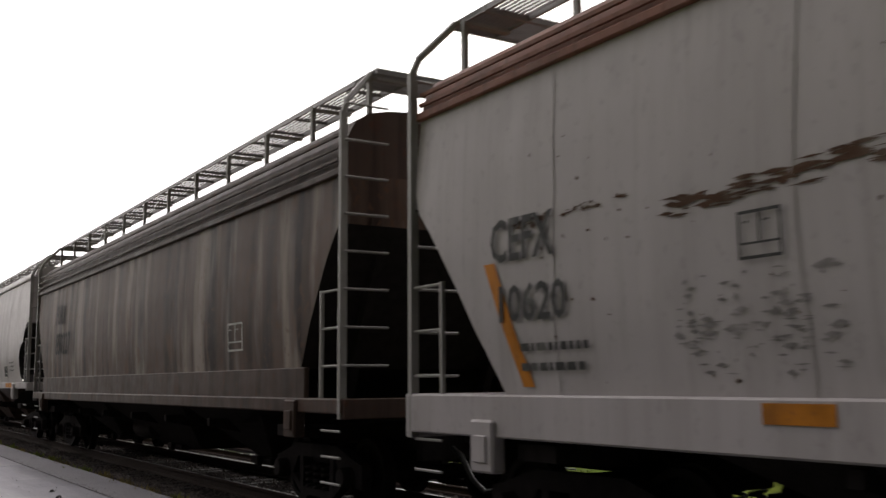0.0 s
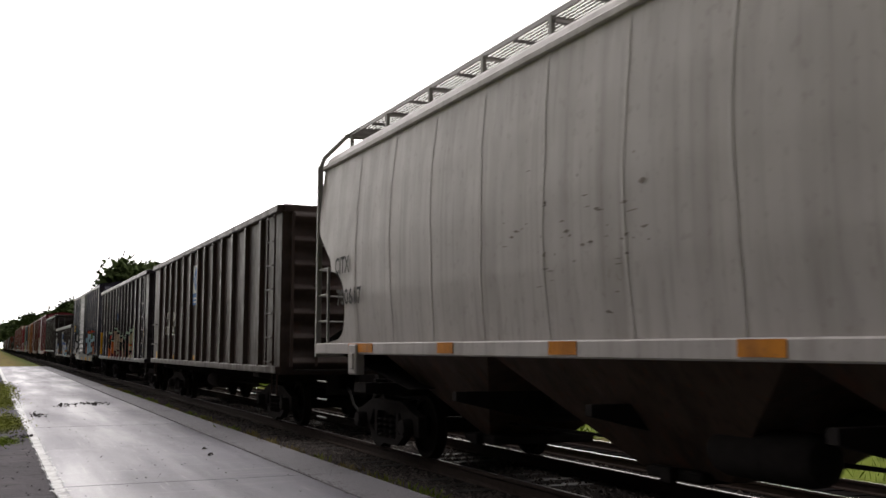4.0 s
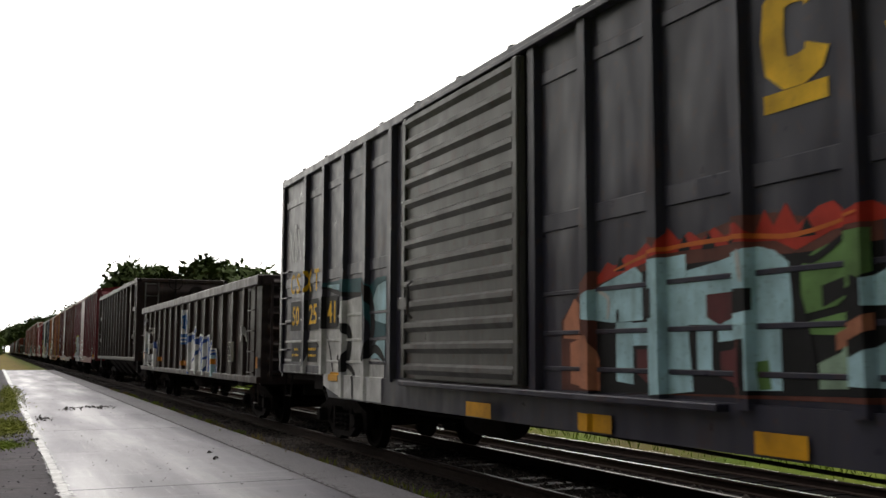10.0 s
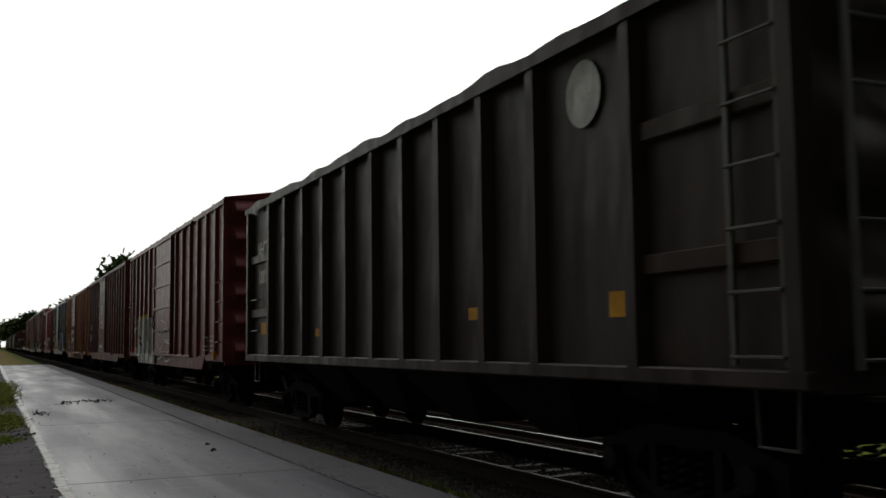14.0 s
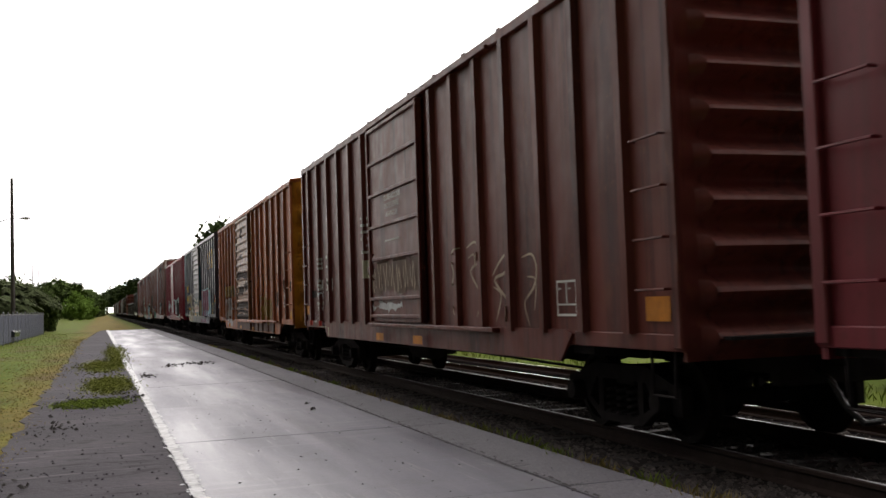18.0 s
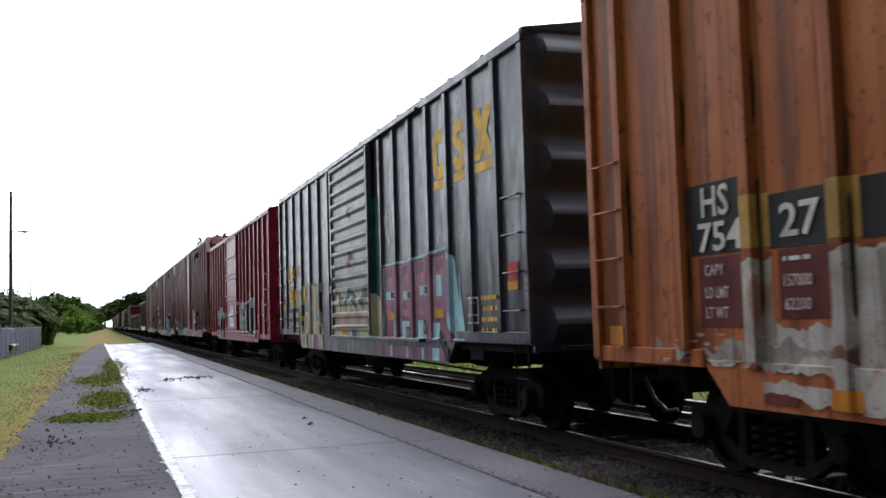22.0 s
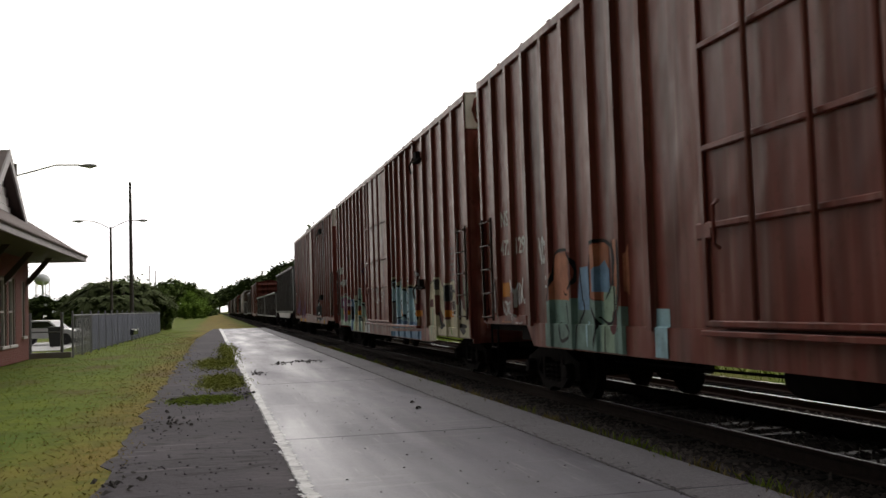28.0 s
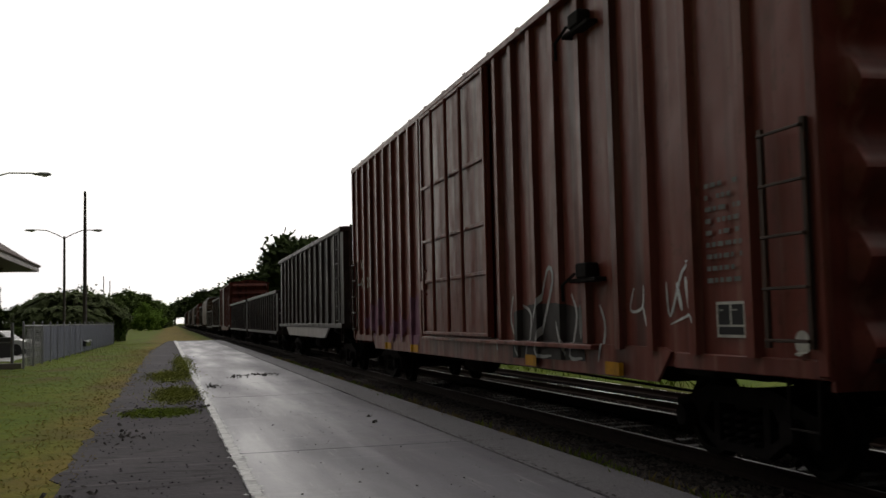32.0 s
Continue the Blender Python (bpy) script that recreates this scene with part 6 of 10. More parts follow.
djjx = add(gondola("low black gondola with white and blue graffiti", 102.3, 17.3, 2.97, 0.88, GREEN_BLACK, even(1.3, 16.2, 15), chord=0.2))
# lighter ladder grey here stands for glints on the stiles
nhcx = add(gondola("tall black open hopper with drooping bottom pockets", 121.0, 15.0, 4.15, 1.15, GREEN_BLACK, [0.1, 1.85] + even(3.4, 13.28, 10) + [14.9], rib_w=0.16, rib_out=0.12, ladder_mat=DOOR_GREY, pockets=4, folds=3, name="open_hopper", wave=0.035))
eec1 = add(boxcar("maroon boxcar with a plug door and silver graffiti", 138.45, 16.75, 4.71, 0.95, MAROON_CAR, (6.8, 10.05), even(0.9, 6.4, 6) + even(10.5, 15.8, 6), belly=0.84, end_z=1.08, belly_at=(2.6, 2.6)))
eec2 = add(boxcar("rust brown weathered boxcar with a plug door", 156.85, 16.45, 4.73, 0.95, RUST_CAR, (6.93, 9.92), even(0.9, 6.5, 7) + even(10.6, 15.65, 6), belly=0.78, end_z=0.98, belly_at=(2.5, 2.5), rails_at=[1.24, 1.54, 2.22, 2.79, 3.35, 3.91, 4.5], folds=10))
hs = add(boxcar("faded orange boxcar with a scraped ribbed door", 174.85, 16.8, 4.70, 0.95, ORANGE_CAR, (7.45, 10.5), [1.0, 2.02, 3.0, 4.05, 5.12, 6.05, 6.98] + even(11.4, 16.15, 6), end=ORANGE_END, door_mat=DOOR_PALE, door_kind="ribbed", belly=0.70, end_z=1.0, belly_at=(2.3, 2.3)))
csx2 = add(boxcar("dark blue boxcar with a pale scraped door and pink graffiti", 193.15, 16.5, 4.74, 1.1, NAVY_CAR, (6.8, 9.85), [0.95, 1.9, 2.78, 3.65, 4.55, 5.43, 6.3] + even(10.5, 15.6, 6), door_mat=DOOR_GREY, door_kind="ribbed", belly=0.80, end_z=1.12, rib_out=0.05))
eec3 = add(boxcar("bright red boxcar with white and grey graffiti", 211.4, 16.1, 4.72, 0.95, RED_CAR, (6.75, 9.85), [0.95, 1.95, 2.8, 3.72, 4.68, 5.55, 6.35] + [10.4, 11.3, 12.2, 13.12, 14.05, 15.0], belly=0.82, end_z=0.95, belly_at=(2.6, 2.6), rails_at=[1.24, 1.72, 2.27, 2.44, 3.05, 3.22, 3.85, 4.5]))
ns1 = add(boxcar("tall brown boxcar with a white capped end and teal graffiti", 229.2, 20.35, 5.36, 0.9, BROWN_CAR, (8.3, 12.1), [1.0, 1.95, 2.88, 3.75, 4.6, 5.42, 6.2, 7.0, 7.75] + [13.5, 14.3, 15.1, 15.95, 16.82, 17.72, 18.58, 19.44], door_kind="tall", belly=0.80, end_z=1.12, belly_at=(2.8, 2.8), ladders="tall", folds=7, ridge=0.12))
ns2 = add(boxcar("tall brown boxcar with pale blue and cream graffiti", 250.5, 20.15, 5.38, 0.9, BROWN_CAR, (8.4, 12.3), [1.0, 1.95, 2.9, 3.9, 4.92, 5.83, 6.65, 7.45, 8.12] + [12.85, 13.7, 14.5, 15.35, 16.3, 17.2, 18.15, 19.15], door_kind="tall", belly=0.65, end_z=0.82, belly_at=(3.6, 3.6), ladders="tall", folds=7, ridge=0.12))
ns3 = add(boxcar("tall brown boxcar with small white graffiti and yellow sill marks", 272.15, 19.35, 5.38, 0.9, BROWN_CAR, (7.75, 11.65), [0.98, 1.91, 2.75, 3.5, 4.35, 5.15, 5.95, 6.7, 7.4] + even(12.1, 18.5, 9), door_kind="tall", belly=0.78, end_z=0.95, belly_at=(2.8, 2.8), ladders="tall", folds=7, ridge=0.12))
add(gondola("tall black open hopper with a grey side sill", 293.3, 16.3, 4.06, 1.25, GREEN_BLACK, even(1.2, 15.1, 12), belly=0.35, sill_mat=GREY_CAR, turning=False))
pos = 310.9
rnd = random.Random(12)
for k in range(17):
    kind = (0, 0, 3, 1, 0, 2, 1, 3, 0, 2, 1, 0, 2, 3, 1, 0, 2)[k]
    if kind == 0:
        c = gondola("low black gondola in the far part of the train", pos, 17.0, 2.85, 0.9, GREEN_BLACK, even(1.2, 15.8, 14), far_ribs=False, turning=False)
    elif kind == 1:
        c = gondola("dark high sided gondola in the far part of the train", pos, 15.6, 3.9, 1.05, BROWN_BLACK, even(1.2, 14.4, 12), far_ribs=False, turning=False)
    elif kind == 2:
        c = hopper("dark sooty covered hopper in the far part of the train", pos, 17.2, DARK_GREY, DARK_ROOF, 4.1, 5.0, (1.2, 1.4), 3.1, 1.3, 3, PROFILE_A, (), 3.0, turning=False)
    else:
        c = boxcar("brown boxcar in the far part of the train", pos, 16.4, 4.6, 0.95, RUST_CAR, (6.8, 9.9), even(1.0, 6.3, 6) + even(10.4, 15.6, 6), detail=False, turning=False)
    add(c)
    pos += c["L"] + 1.3

# ---- paint and lettering on the platform side of the cars ----
def steps_of(car):
    """Breaks along y and the outward reach of the side at (y, z), y from the near end."""
    hs, ribs, wide, out = car["sheet"], list(car["ribs"]), car["rib_w"] / 2, car["rib_out"]
    gap = 0.018 if car["open"] else 0.0
    ys = [0.0, car["L"]]
    for r in ribs:
        ys += [r - wide - 0.035, r - wide, r + wide, r + wide + 0.035]
    door = list(car["door"])
    zs, rail_at = [0.0, 6.0], []
    if door:
        ys = [y for y in ys if not door[0] - 0.03 < y < door[1] + 0.03] + [door[0] - 0.03, door[0], door[1], door[1] + 0.03]
        rail_at = list(car["door_rails"])
    low = car["low"]
    zs = sorted({0.0, low, low + 0.01, 6.0})
    door_zs = sorted({0.0, 6.0} | {z + d for z in rail_at for d in (-0.075, -0.025, 0.03, 0.065)})

    bow = (list(car["prof_z"]), list(car["prof_w"])) if "prof_z" in car else None
    if bow:
        zs = sorted(set(zs) | {bow[0][0] + 0.1 * k for k in range(30)})

    def reach(y, z):
        if bow:
            return float(np.interp(z, bow[0], bow[1])) + 0.003
        if door and door[0] <= y <= door[1]:
            up = max([0.0] + [float(np.interp(z - r, (-0.08, -0.025, 0.03, 0.07), (0, 0.042, 0.042, 0))) for r in rail_at])
            return hs + 0.10 + up
        rib = max([0.0] + [float(np.interp(abs(y - r), (wide - 0.001, wide + 0.034), (out, 0.0))) for r in ribs if abs(y - r) < 0.4])
        side = hs + max(rib + gap, float(np.interp(z, (low, low + 0.01), (0.04, 0.0))))
        if door and door[0] - 0.03 < y < door[1] + 0.03:
            u = (door[0] - y if y < door[0] else y - door[1]) / 0.03
            return (hs + 0.10) * (1 - u) + side * u
        return side
    return sorted(set(ys)), zs, door_zs, door, reach


def cut(poly, axis, lo, hi):
    """The piece of a polygon between two values of one coordinate."""
    for value, sign in ((lo, 1), (hi, -1)):
        res = []
        for i, p in enumerate(poly):
            q = poly[i - 1]
            a, b = sign * (q[axis] - value), sign * (p[axis] - value)
            if (a < 0) != (b < 0):
                u = a / (a - b)
                res.append((q[0] + (p[0] - q[0]) * u, q[1] + (p[1] - q[1]) * u))
            if b >= 0:
                res.append(p)
        poly = res
        if len(poly) < 3:
            return []
    return poly


STEPS = {}


def paint_on(car, polys, material, layer, name, parent=None, label="", lift=0.0):
    """Flat polygons (y from the near end, z) laid on the stepped side as a coat of paint."""
    if car.name not in STEPS:
        STEPS[car.name] = steps_of(car)
    ys, zs, door_zs, door, reach = STEPS[car.name]
    h, s = car["L"] / 2, Shape()
    belly, end_z, inset = car["belly"], car["end_z"], car["inset"]
    for poly in polys:
        off = 0.004 + layer * 0.0014 + lift
        lo, hi = min(p[0] for p in poly), max(p[0] for p in poly)
        for a, b in zip(ys, ys[1:]):
            if b <= lo or a >= hi or b - a < 1e-4:
                continue
            col = cut(poly, 0, a, b)
            if not col:
                continue
            mid = (a + b) / 2
            foot = end_z if mid < inset or mid > car["L"] - inset else belly
            col = cut(col, 1, foot, 6.0)
            if not col:
                continue
            z0, z1 = min(p[1] for p in col), max(p[1] for p in col)
            cells = door_zs if door and door[0] <= mid <= door[1] else zs
            for c, d in zip(cells, cells[1:]):
                if d <= z0 or c >= z1:
                    continue
                q = cut(col, 1, c, d)
                if len(q) < 3:
                    continue
                e = 1e-4
                s.add([(-reach(min(max(y, a + e), b - e), min(max(z, c + e), d - e)) - off, y - h, z) for y, z in q], [tuple(range(len(q)))])
    me = bpy.data.meshes.new(name)
    me.from_pydata(s.v, [], s.f)
    bm = bmesh.new()
    bm.from_mesh(me)
    bmesh.ops.remove_doubles(bm, verts=bm.verts, dist=0.0008)
    bm.to_mesh(me)
    bm.free()
    me.materials.append(material)
    return part(name, me, material, parent or car, label)


def rect(y1, y0, z0, z1):
    return [(y1, z0), (y0, z0), (y0, z1), (y1, z1)]


def mark(car, y1, y0, z0, z1, material, layer=2, name="reflector", label=""):
    return paint_on(car, [rect(y1, y0, z0, z1)], material, layer, name, None, label)


def words(car, text, y1, y0, z0, z1, material=STENCIL, layer=11):
    """Lettering fitted between two places along the side and two heights."""
    cu = bpy.data.curves.new("lettering", "FONT")
    cu.body, cu.size, cu.resolution_u, cu.offset = text, 1.0, 2, 0.018
    ob = bpy.data.objects.new("lettering", cu)
    scene.collection.objects.link(ob)
    me = bpy.data.meshes.new_from_object(ob)
    bpy.data.objects.remove(ob)
    pts = [(v.co.x, v.co.y) for v in me.vertices]
    xa, xb = min(p[0] for p in pts), max(p[0] for p in pts)
    za, zb = min(p[1] for p in pts), max(p[1] for p in pts)
    polys = [[(y1 - (pts[i][0] - xa) / (xb - xa) * (y1 - y0), z0 + (pts[i][1] - za) / (zb - za) * (z1 - z0)) for i in f.vertices] for f in me.polygons]
    return paint_on(car, polys, material, layer, "lettering")


def text_bars(car, y1, y0, z0, z1, rows, seed, material=STENCIL):
    """Rows of small bars for lettering too small to read."""
    rnd = random.Random(seed)
    polys, step = [], (z1 - z0) / rows
    for r in range(rows):
        y = y1
        while y > y0 + 0.03:
            w = min(rnd.uniform(0.03, 0.12), y - y0)
            if rnd.random() < 0.82:
                polys.append(rect(y, y - w, z0 + step * (r + 0.28), z0 + step * (r + 0.68)))
            y -= w + 0.03
    return tagged(paint_on(car, polys, material, 11, "data_lettering"), kind="stuff")


def frame_box(car, y1, y0, z0, z1, seed, t=0.024, back=None, material=STENCIL):
    """A framed data panel."""
    if back:
        mark(car, y1, y0, z0, z1, back, 10, "data_panel")
    ym = (y1 + y0) / 2
    polys = [rect(y1, y0, z0, z0 + t), rect(y1, y0, z1 - t, z1), rect(y1, y1 - t, z0 + t, z1 - t), rect(y0 + t, y0, z0 + t, z1 - t), rect(ym + t / 2, ym - t / 2, z0 + 0.35 * (z1 - z0), z1 - t), rect(y1 - t, y0 + t, z0 + 0.3 * (z1 - z0), z0 + 0.3 * (z1 - z0) + t * 0.7)]
    rnd = random.Random(seed)
    for a, b in ((y1 - t * 2, ym + t * 1.3), (ym - t * 1.3, y0 + t * 2)):
        c = a
        for _ in range(2):
            d = c + (b - a) * rnd.uniform(0.1, 0.2)
            polys.append(rect(c, d, z0 + 0.74 * (z1 - z0), z0 + 0.79 * (z1 - z0)))
            c = d + (b - a) * 0.12
    return paint_on(car, polys, material, 11, "data_frame")


def ribbon(points, w, taper=False):
    """A stroke of even width as a strip of quads."""
    n = len(points)
    left, right = [], []
    for i, (y, z) in enumerate(points):
        a, b = points[max(0, i - 1)], points[min(n - 1, i + 1)]
        dy, dz = b[0] - a[0], b[1] - a[1]
        l = math.hypot(dy, dz) or 1
        ww = w * (1 - 0.6 * abs(2 * i / (n - 1) - 1) ** 3 if taper else 1) / 2
        left.append((y - dz / l * ww, z + dy / l * ww))
        right.append((y + dz / l * ww, z - dy / l * ww))
    return [[left[i], right[i], right[i + 1], left[i + 1]] for i in range(n - 1)]


def smooth(points, k=4):
    """A rounded line through a few points."""
    res, n = [], len(points)
    for i in range(n - 1):
        p0, p1, p2, p3 = (points[min(max(j, 0), n - 1)] for j in (i - 1, i, i + 1, i + 2))
        for s in range(k):
            t = s / k
            res.append(tuple(0.5 * (2 * p1[c] + (p2[c] - p0[c]) * t + (2 * p0[c] - 5 * p1[c] + 4 * p2[c] - p3[c]) * t * t + (3 * p1[c] - p0[c] - 3 * p2[c] + p3[c]) * t ** 3) for c in (0, 1)))
    return res + [points[-1]]


COATS = [0]


def coat(car, polys, colour, layer, parent, label):
    """One coat of sprayed paint, a hair above the coat before it."""
    COATS[0] += 1
    return paint_on(car, polys, SPRAY[colour], layer, "graffiti_form" if parent else "graffiti", parent, label, 0.0002 * (COATS[0] % 6))


def area(car, colour, layer, tops, foot, parent=None, label=""):
    """A sprayed field between an upper and a lower line."""
    up, low = sorted(tops), sorted(foot)
    a, b = max(up[0][0], low[0][0]), min(up[-1][0], low[-1][0])
    ys = sorted({a, b} | {y for y, _ in up + low if a < y < b})
    hi = np.interp(ys, [p[0] for p in up], [p[1] for p in up])
    lo = np.interp(ys, [p[0] for p in low], [p[1] for p in low])
    cells = [(ys[i], ys[i + 1], lo[i], lo[i + 1], hi[i], hi[i + 1]) for i in range(len(ys) - 1) if ys[i + 1] - ys[i] > 0.002]
    return coat(car, [[(p, c), (q, d), (q, max(d + 0.01, f)), (p, max(c + 0.01, e))] for p, q, c, d, e, f in cells], colour, layer, parent, label)


def bar(car, colour, layer, w, points, parent=None, label=""):
    """A broad stroke with square ends."""
    return coat(car, ribbon(points, w), colour, layer, parent, label)


def sweep(car, colour, layer, w, points, parent=None, label=""):
    """A rounded stroke, thinner at its ends."""
    return coat(car, ribbon(smooth(points, 4), w, True), colour, layer, parent, label)


def dots(car, y1, y0, z0, z1, n, seed, material, r=(0.03, 0.09)):
    rnd = random.Random(seed)
    polys = []
    for _ in range(n):
        cy, cz, rr = rnd.uniform(y0, y1), rnd.uniform(z0, z1), rnd.uniform(*r)
        polys.append([(cy + rr * math.cos(t) * rnd.uniform(0.8, 1.1), cz + rr * math.sin(t) * 1.15) for t in (math.pi * k / 5 for k in range(10))])
    return tagged(paint_on(car, polys, material, 9, "overspray"), kind="stuff")


def tag(car, y1, y0, z0, z1, colour, seed, w=0.03, loops=5, label=""):
    """A quick scrawl in one thin line."""
    rnd = random.Random(seed)
    n = loops * 4
    pts = []
    for i in range(n + 1):
        u = i / n
        pts.append((y1 + (y0 - y1) * min(1, max(0, u + 0.09 * math.sin(i * 2.4 + seed))), z0 + (z1 - z0) * (0.5 + 0.5 * math.sin(i * math.pi / 2 + rnd.uniform(-0.5, 0.5)) * rnd.uniform(0.55, 1.0))))
    return paint_on(car, ribbon(smooth(pts, 4), w, True), SPRAY[colour], 9, "graffiti_tag", None, label)


def ragged(car, y1, y0, z0, z1, seed, material, layer=0, rough=0.12, name="stain"):
    """A patch with a torn outline."""
    rnd = random.Random(seed)
    n = max(8, int((y1 - y0) / 0.04))
    a, b, line = rough / 2, rough / 2, []
    for i in range(n + 1):
        a = min(rough, max(0, a + rnd.uniform(-0.3, 0.3) * rough))
        b = min(rough, max(0, b + rnd.uniform(-0.3, 0.3) * rough))
        line.append((y0 + (y1 - y0) * i / n, z0 + a, z1 - b))
    return paint_on(car, [[(p[0], p[1]), (q[0], q[1]), (q[0], q[2]), (p[0], p[2])] for p, q in zip(line, line[1:])], material, layer, name)


def scrapes(car, y1, y0, z0, z1, n, seed, material, size=(0.03, 0.16), lean=0.0):
    """Many short flat flakes and scratches; too small to count."""
    rnd = random.Random(seed)
    polys = []
    for _ in range(n):
        y, w, t = rnd.uniform(y0, y1), rnd.uniform(*size), rnd.uniform(0.006, 0.03)
        z = min(z1, max(z0, rnd.gauss((z0 + z1) / 2, (z1 - z0) / 4))) + lean * (y - y0)
        polys.append([(y, z), (y - w * 0.5, z - t * rnd.uniform(0.3, 1)), (y - w, z + rnd.uniform(-0.5, 0.5) * t), (y - w * 0.5, z + t * rnd.uniform(0.3, 1))])
    ob = paint_on(car, polys, material, 0, "scuffed_paint")
    return tagged(ob, kind="stuff")


def blocks_sign(car, shapes, z, h):
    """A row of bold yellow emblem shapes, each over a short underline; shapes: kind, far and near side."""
    for kind, a, b in shapes:
        w = a - b
        at = lambda u, v: (a - w * u, z + h * v)
        if kind == "ring":
            lines = [[at(0.86, 0.76), at(0.80, 0.86), at(0.62, 0.91), at(0.38, 0.91), at(0.2, 0.8), at(0.16, 0.5), at(0.2, 0.2), at(0.38, 0.09), at(0.62, 0.09), at(0.80, 0.15), at(0.86, 0.28)]]
        elif kind == "bend":
            lines = [[at(0.84, 0.74), at(0.74, 0.88), at(0.5, 0.92), at(0.22, 0.86), at(0.16, 0.68), at(0.3, 0.56), at(0.7, 0.44), at(0.84, 0.3), at(0.76, 0.12), at(0.5, 0.08), at(0.24, 0.12), at(0.14, 0.28)]]
        else:
            lines = [[at(0.16, 0.94), at(0.84, 0.06)], [at(0.84, 0.94), at(0.16, 0.06)], [at(0.0, 0.95), at(0.38, 0.95)], [at(0.62, 0.95), at(1.0, 0.95)], [at(0.0, 0.05), at(0.38, 0.05)], [at(0.62, 0.05), at(1.0, 0.05)]]
        base = paint_on(car, ribbon(lines[0], w * 0.38), CSX_YELLOW, 2, "emblem")
        for k, points in enumerate(lines[1:]):
            paint_on(car, ribbon(points, w * 0.38 if k == 0 else h * 0.13), CSX_YELLOW, 3, "emblem_stroke", base, "", 0.0003 * k)
        paint_on(car, [rect(a, b, z - h * 0.26, z - h * 0.07)], CSX_YELLOW, 2, "emblem_underline", base)


def diamond_sign(car, y1, y0, z0, z1):
    """A white sheet with a blue diamond over a blue foot."""
    ym, zs = (y1 + y0) / 2, z0 + 0.3 * (z1 - z0)
    base = paint_on(car, [rect(y1, y0, zs, z1)], SIGN_WHITE, 1, "sign", None, "torn white sign with a blue diamond")
    paint_on(car, [rect(y1, y0, z0, zs)], SIGN_BLUE, 1, "sign_foot", base)
    zc = (zs + z1) / 2
    paint_on(car, [[(y1 - 0.03, zc), (ym, zs + 0.03), (y0 + 0.03, zc), (ym, z1 - 0.03)]], SIGN_BLUE, 2, "sign_diamond", base)
    paint_on(car, [rect(y1 - 0.1 * k * (y1 - y0) - 0.1, y1 - 0.1 * k * (y1 - y0) - 0.13, zc - 0.12, zc + 0.1) for k in (1, 3, 5)] + [rect(y1 - 0.08, y0 + 0.08, z0 + d, z0 + d + 0.04) for d in (0.06, 0.15)], SIGN_WHITE, 3, "sign_bars", base)


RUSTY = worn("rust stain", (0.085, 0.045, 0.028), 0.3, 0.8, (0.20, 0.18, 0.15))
SOOT = worn("dark stain", (0.035, 0.033, 0.03), 0.4, 0.8, (0.15, 0.14, 0.12))
DARK_RUN = worn("dark run", (0.030, 0.018, 0.014), 0.5, 0.8, (0.07, 0.035, 0.025))
BLACK_PANEL = worn("black panel paint", (0.022, 0.022, 0.024), 0.1)
FADED_WHITE = worn("faded white stencil", (0.50, 0.42, 0.38), 0.4)
RED_PANEL = worn("dark red panel paint", (0.12, 0.025, 0.022), 0.2)

# covered hoppers
words(cefx, "CEFX", 15.87, 15.06, 2.40, 2.75, STENCIL_DARK)
words(cefx, "10620", 15.77, 14.93, 1.92, 2.22, STENCIL_DARK)
text_bars(cefx, 15.6, 14.72, 1.5, 1.8, 2, 1, STENCIL_DARK)
paint_on(cefx, [[(15.99, 2.41), (15.84, 2.41), (15.40, 1.42), (15.54, 1.42)]], ORANGE_MARK, 2, "reflector")
scrapes(cefx, 13.98, 12.40, 2.58, 2.72, 80, 2, RUSTY, (0.05, 0.3), -0.06)
scrapes(cefx, 15.75, 14.35, 2.68, 2.76, 34, 3, RUSTY, (0.03, 0.16), -0.03)
scrapes(cefx, 13.9, 12.7, 1.5, 2.1, 120, 4, worn("thin grey grime", (0.24, 0.225, 0.225), 0.6, 0.7, (0.36, 0.34, 0.34)), (0.02, 0.12))
scrapes(cefx, 15.4, 2.0, 1.45, 3.3, 160, 14, RUSTY, (0.01, 0.05))
frame_box(cefx, 13.31, 12.99, 2.16, 2.45, 5, 0.02, None, STENCIL_DARK)
words(furx, "FURX", 14.69, 13.71, 2.8, 3.25, SOOT_MARK)
words(furx, "850227", 14.64, 13.16, 2.13, 2.62, SOOT_MARK)
frame_box(furx, 3.4, 2.86, 1.88, 2.25, 6)
for k, (a, b, c, d) in enumerate(((9.02, 8.86, 2.46, 2.66), (8.42, 8.12, 2.52, 2.66), (7.95, 7.62, 2.54, 2.7), (6.98, 6.72, 2.58, 2.72))):
    ragged(citx, a, b, c, d, 760 + k, SOOT, 3, 0.12, "stain")
words(citx, "CITX", 19.75, 19.11, 2.54, 2.79, STENCIL_DARK)
words(citx, "700617", 19.68, 18.62, 2.08, 2.32, STENCIL_DARK)
frame_box(citx, 3.74, 3.15, 1.69, 2.03, 7, 0.025, BLACK_PANEL)
text_bars(citx, 2.89, 2.12, 1.83, 2.15, 3, 8, STENCIL_DARK)
scrapes(citx, 9.15, 6.73, 2.45, 2.75, 26, 9, SOOT, (0.04, 0.2))
scrapes(citx, 14.5, 12.0, 1.7, 3.0, 50, 19, worn("brown grime", (0.22, 0.19, 0.17), 0.6, 0.7, (0.36, 0.34, 0.34)), (0.02, 0.16), 0.1)
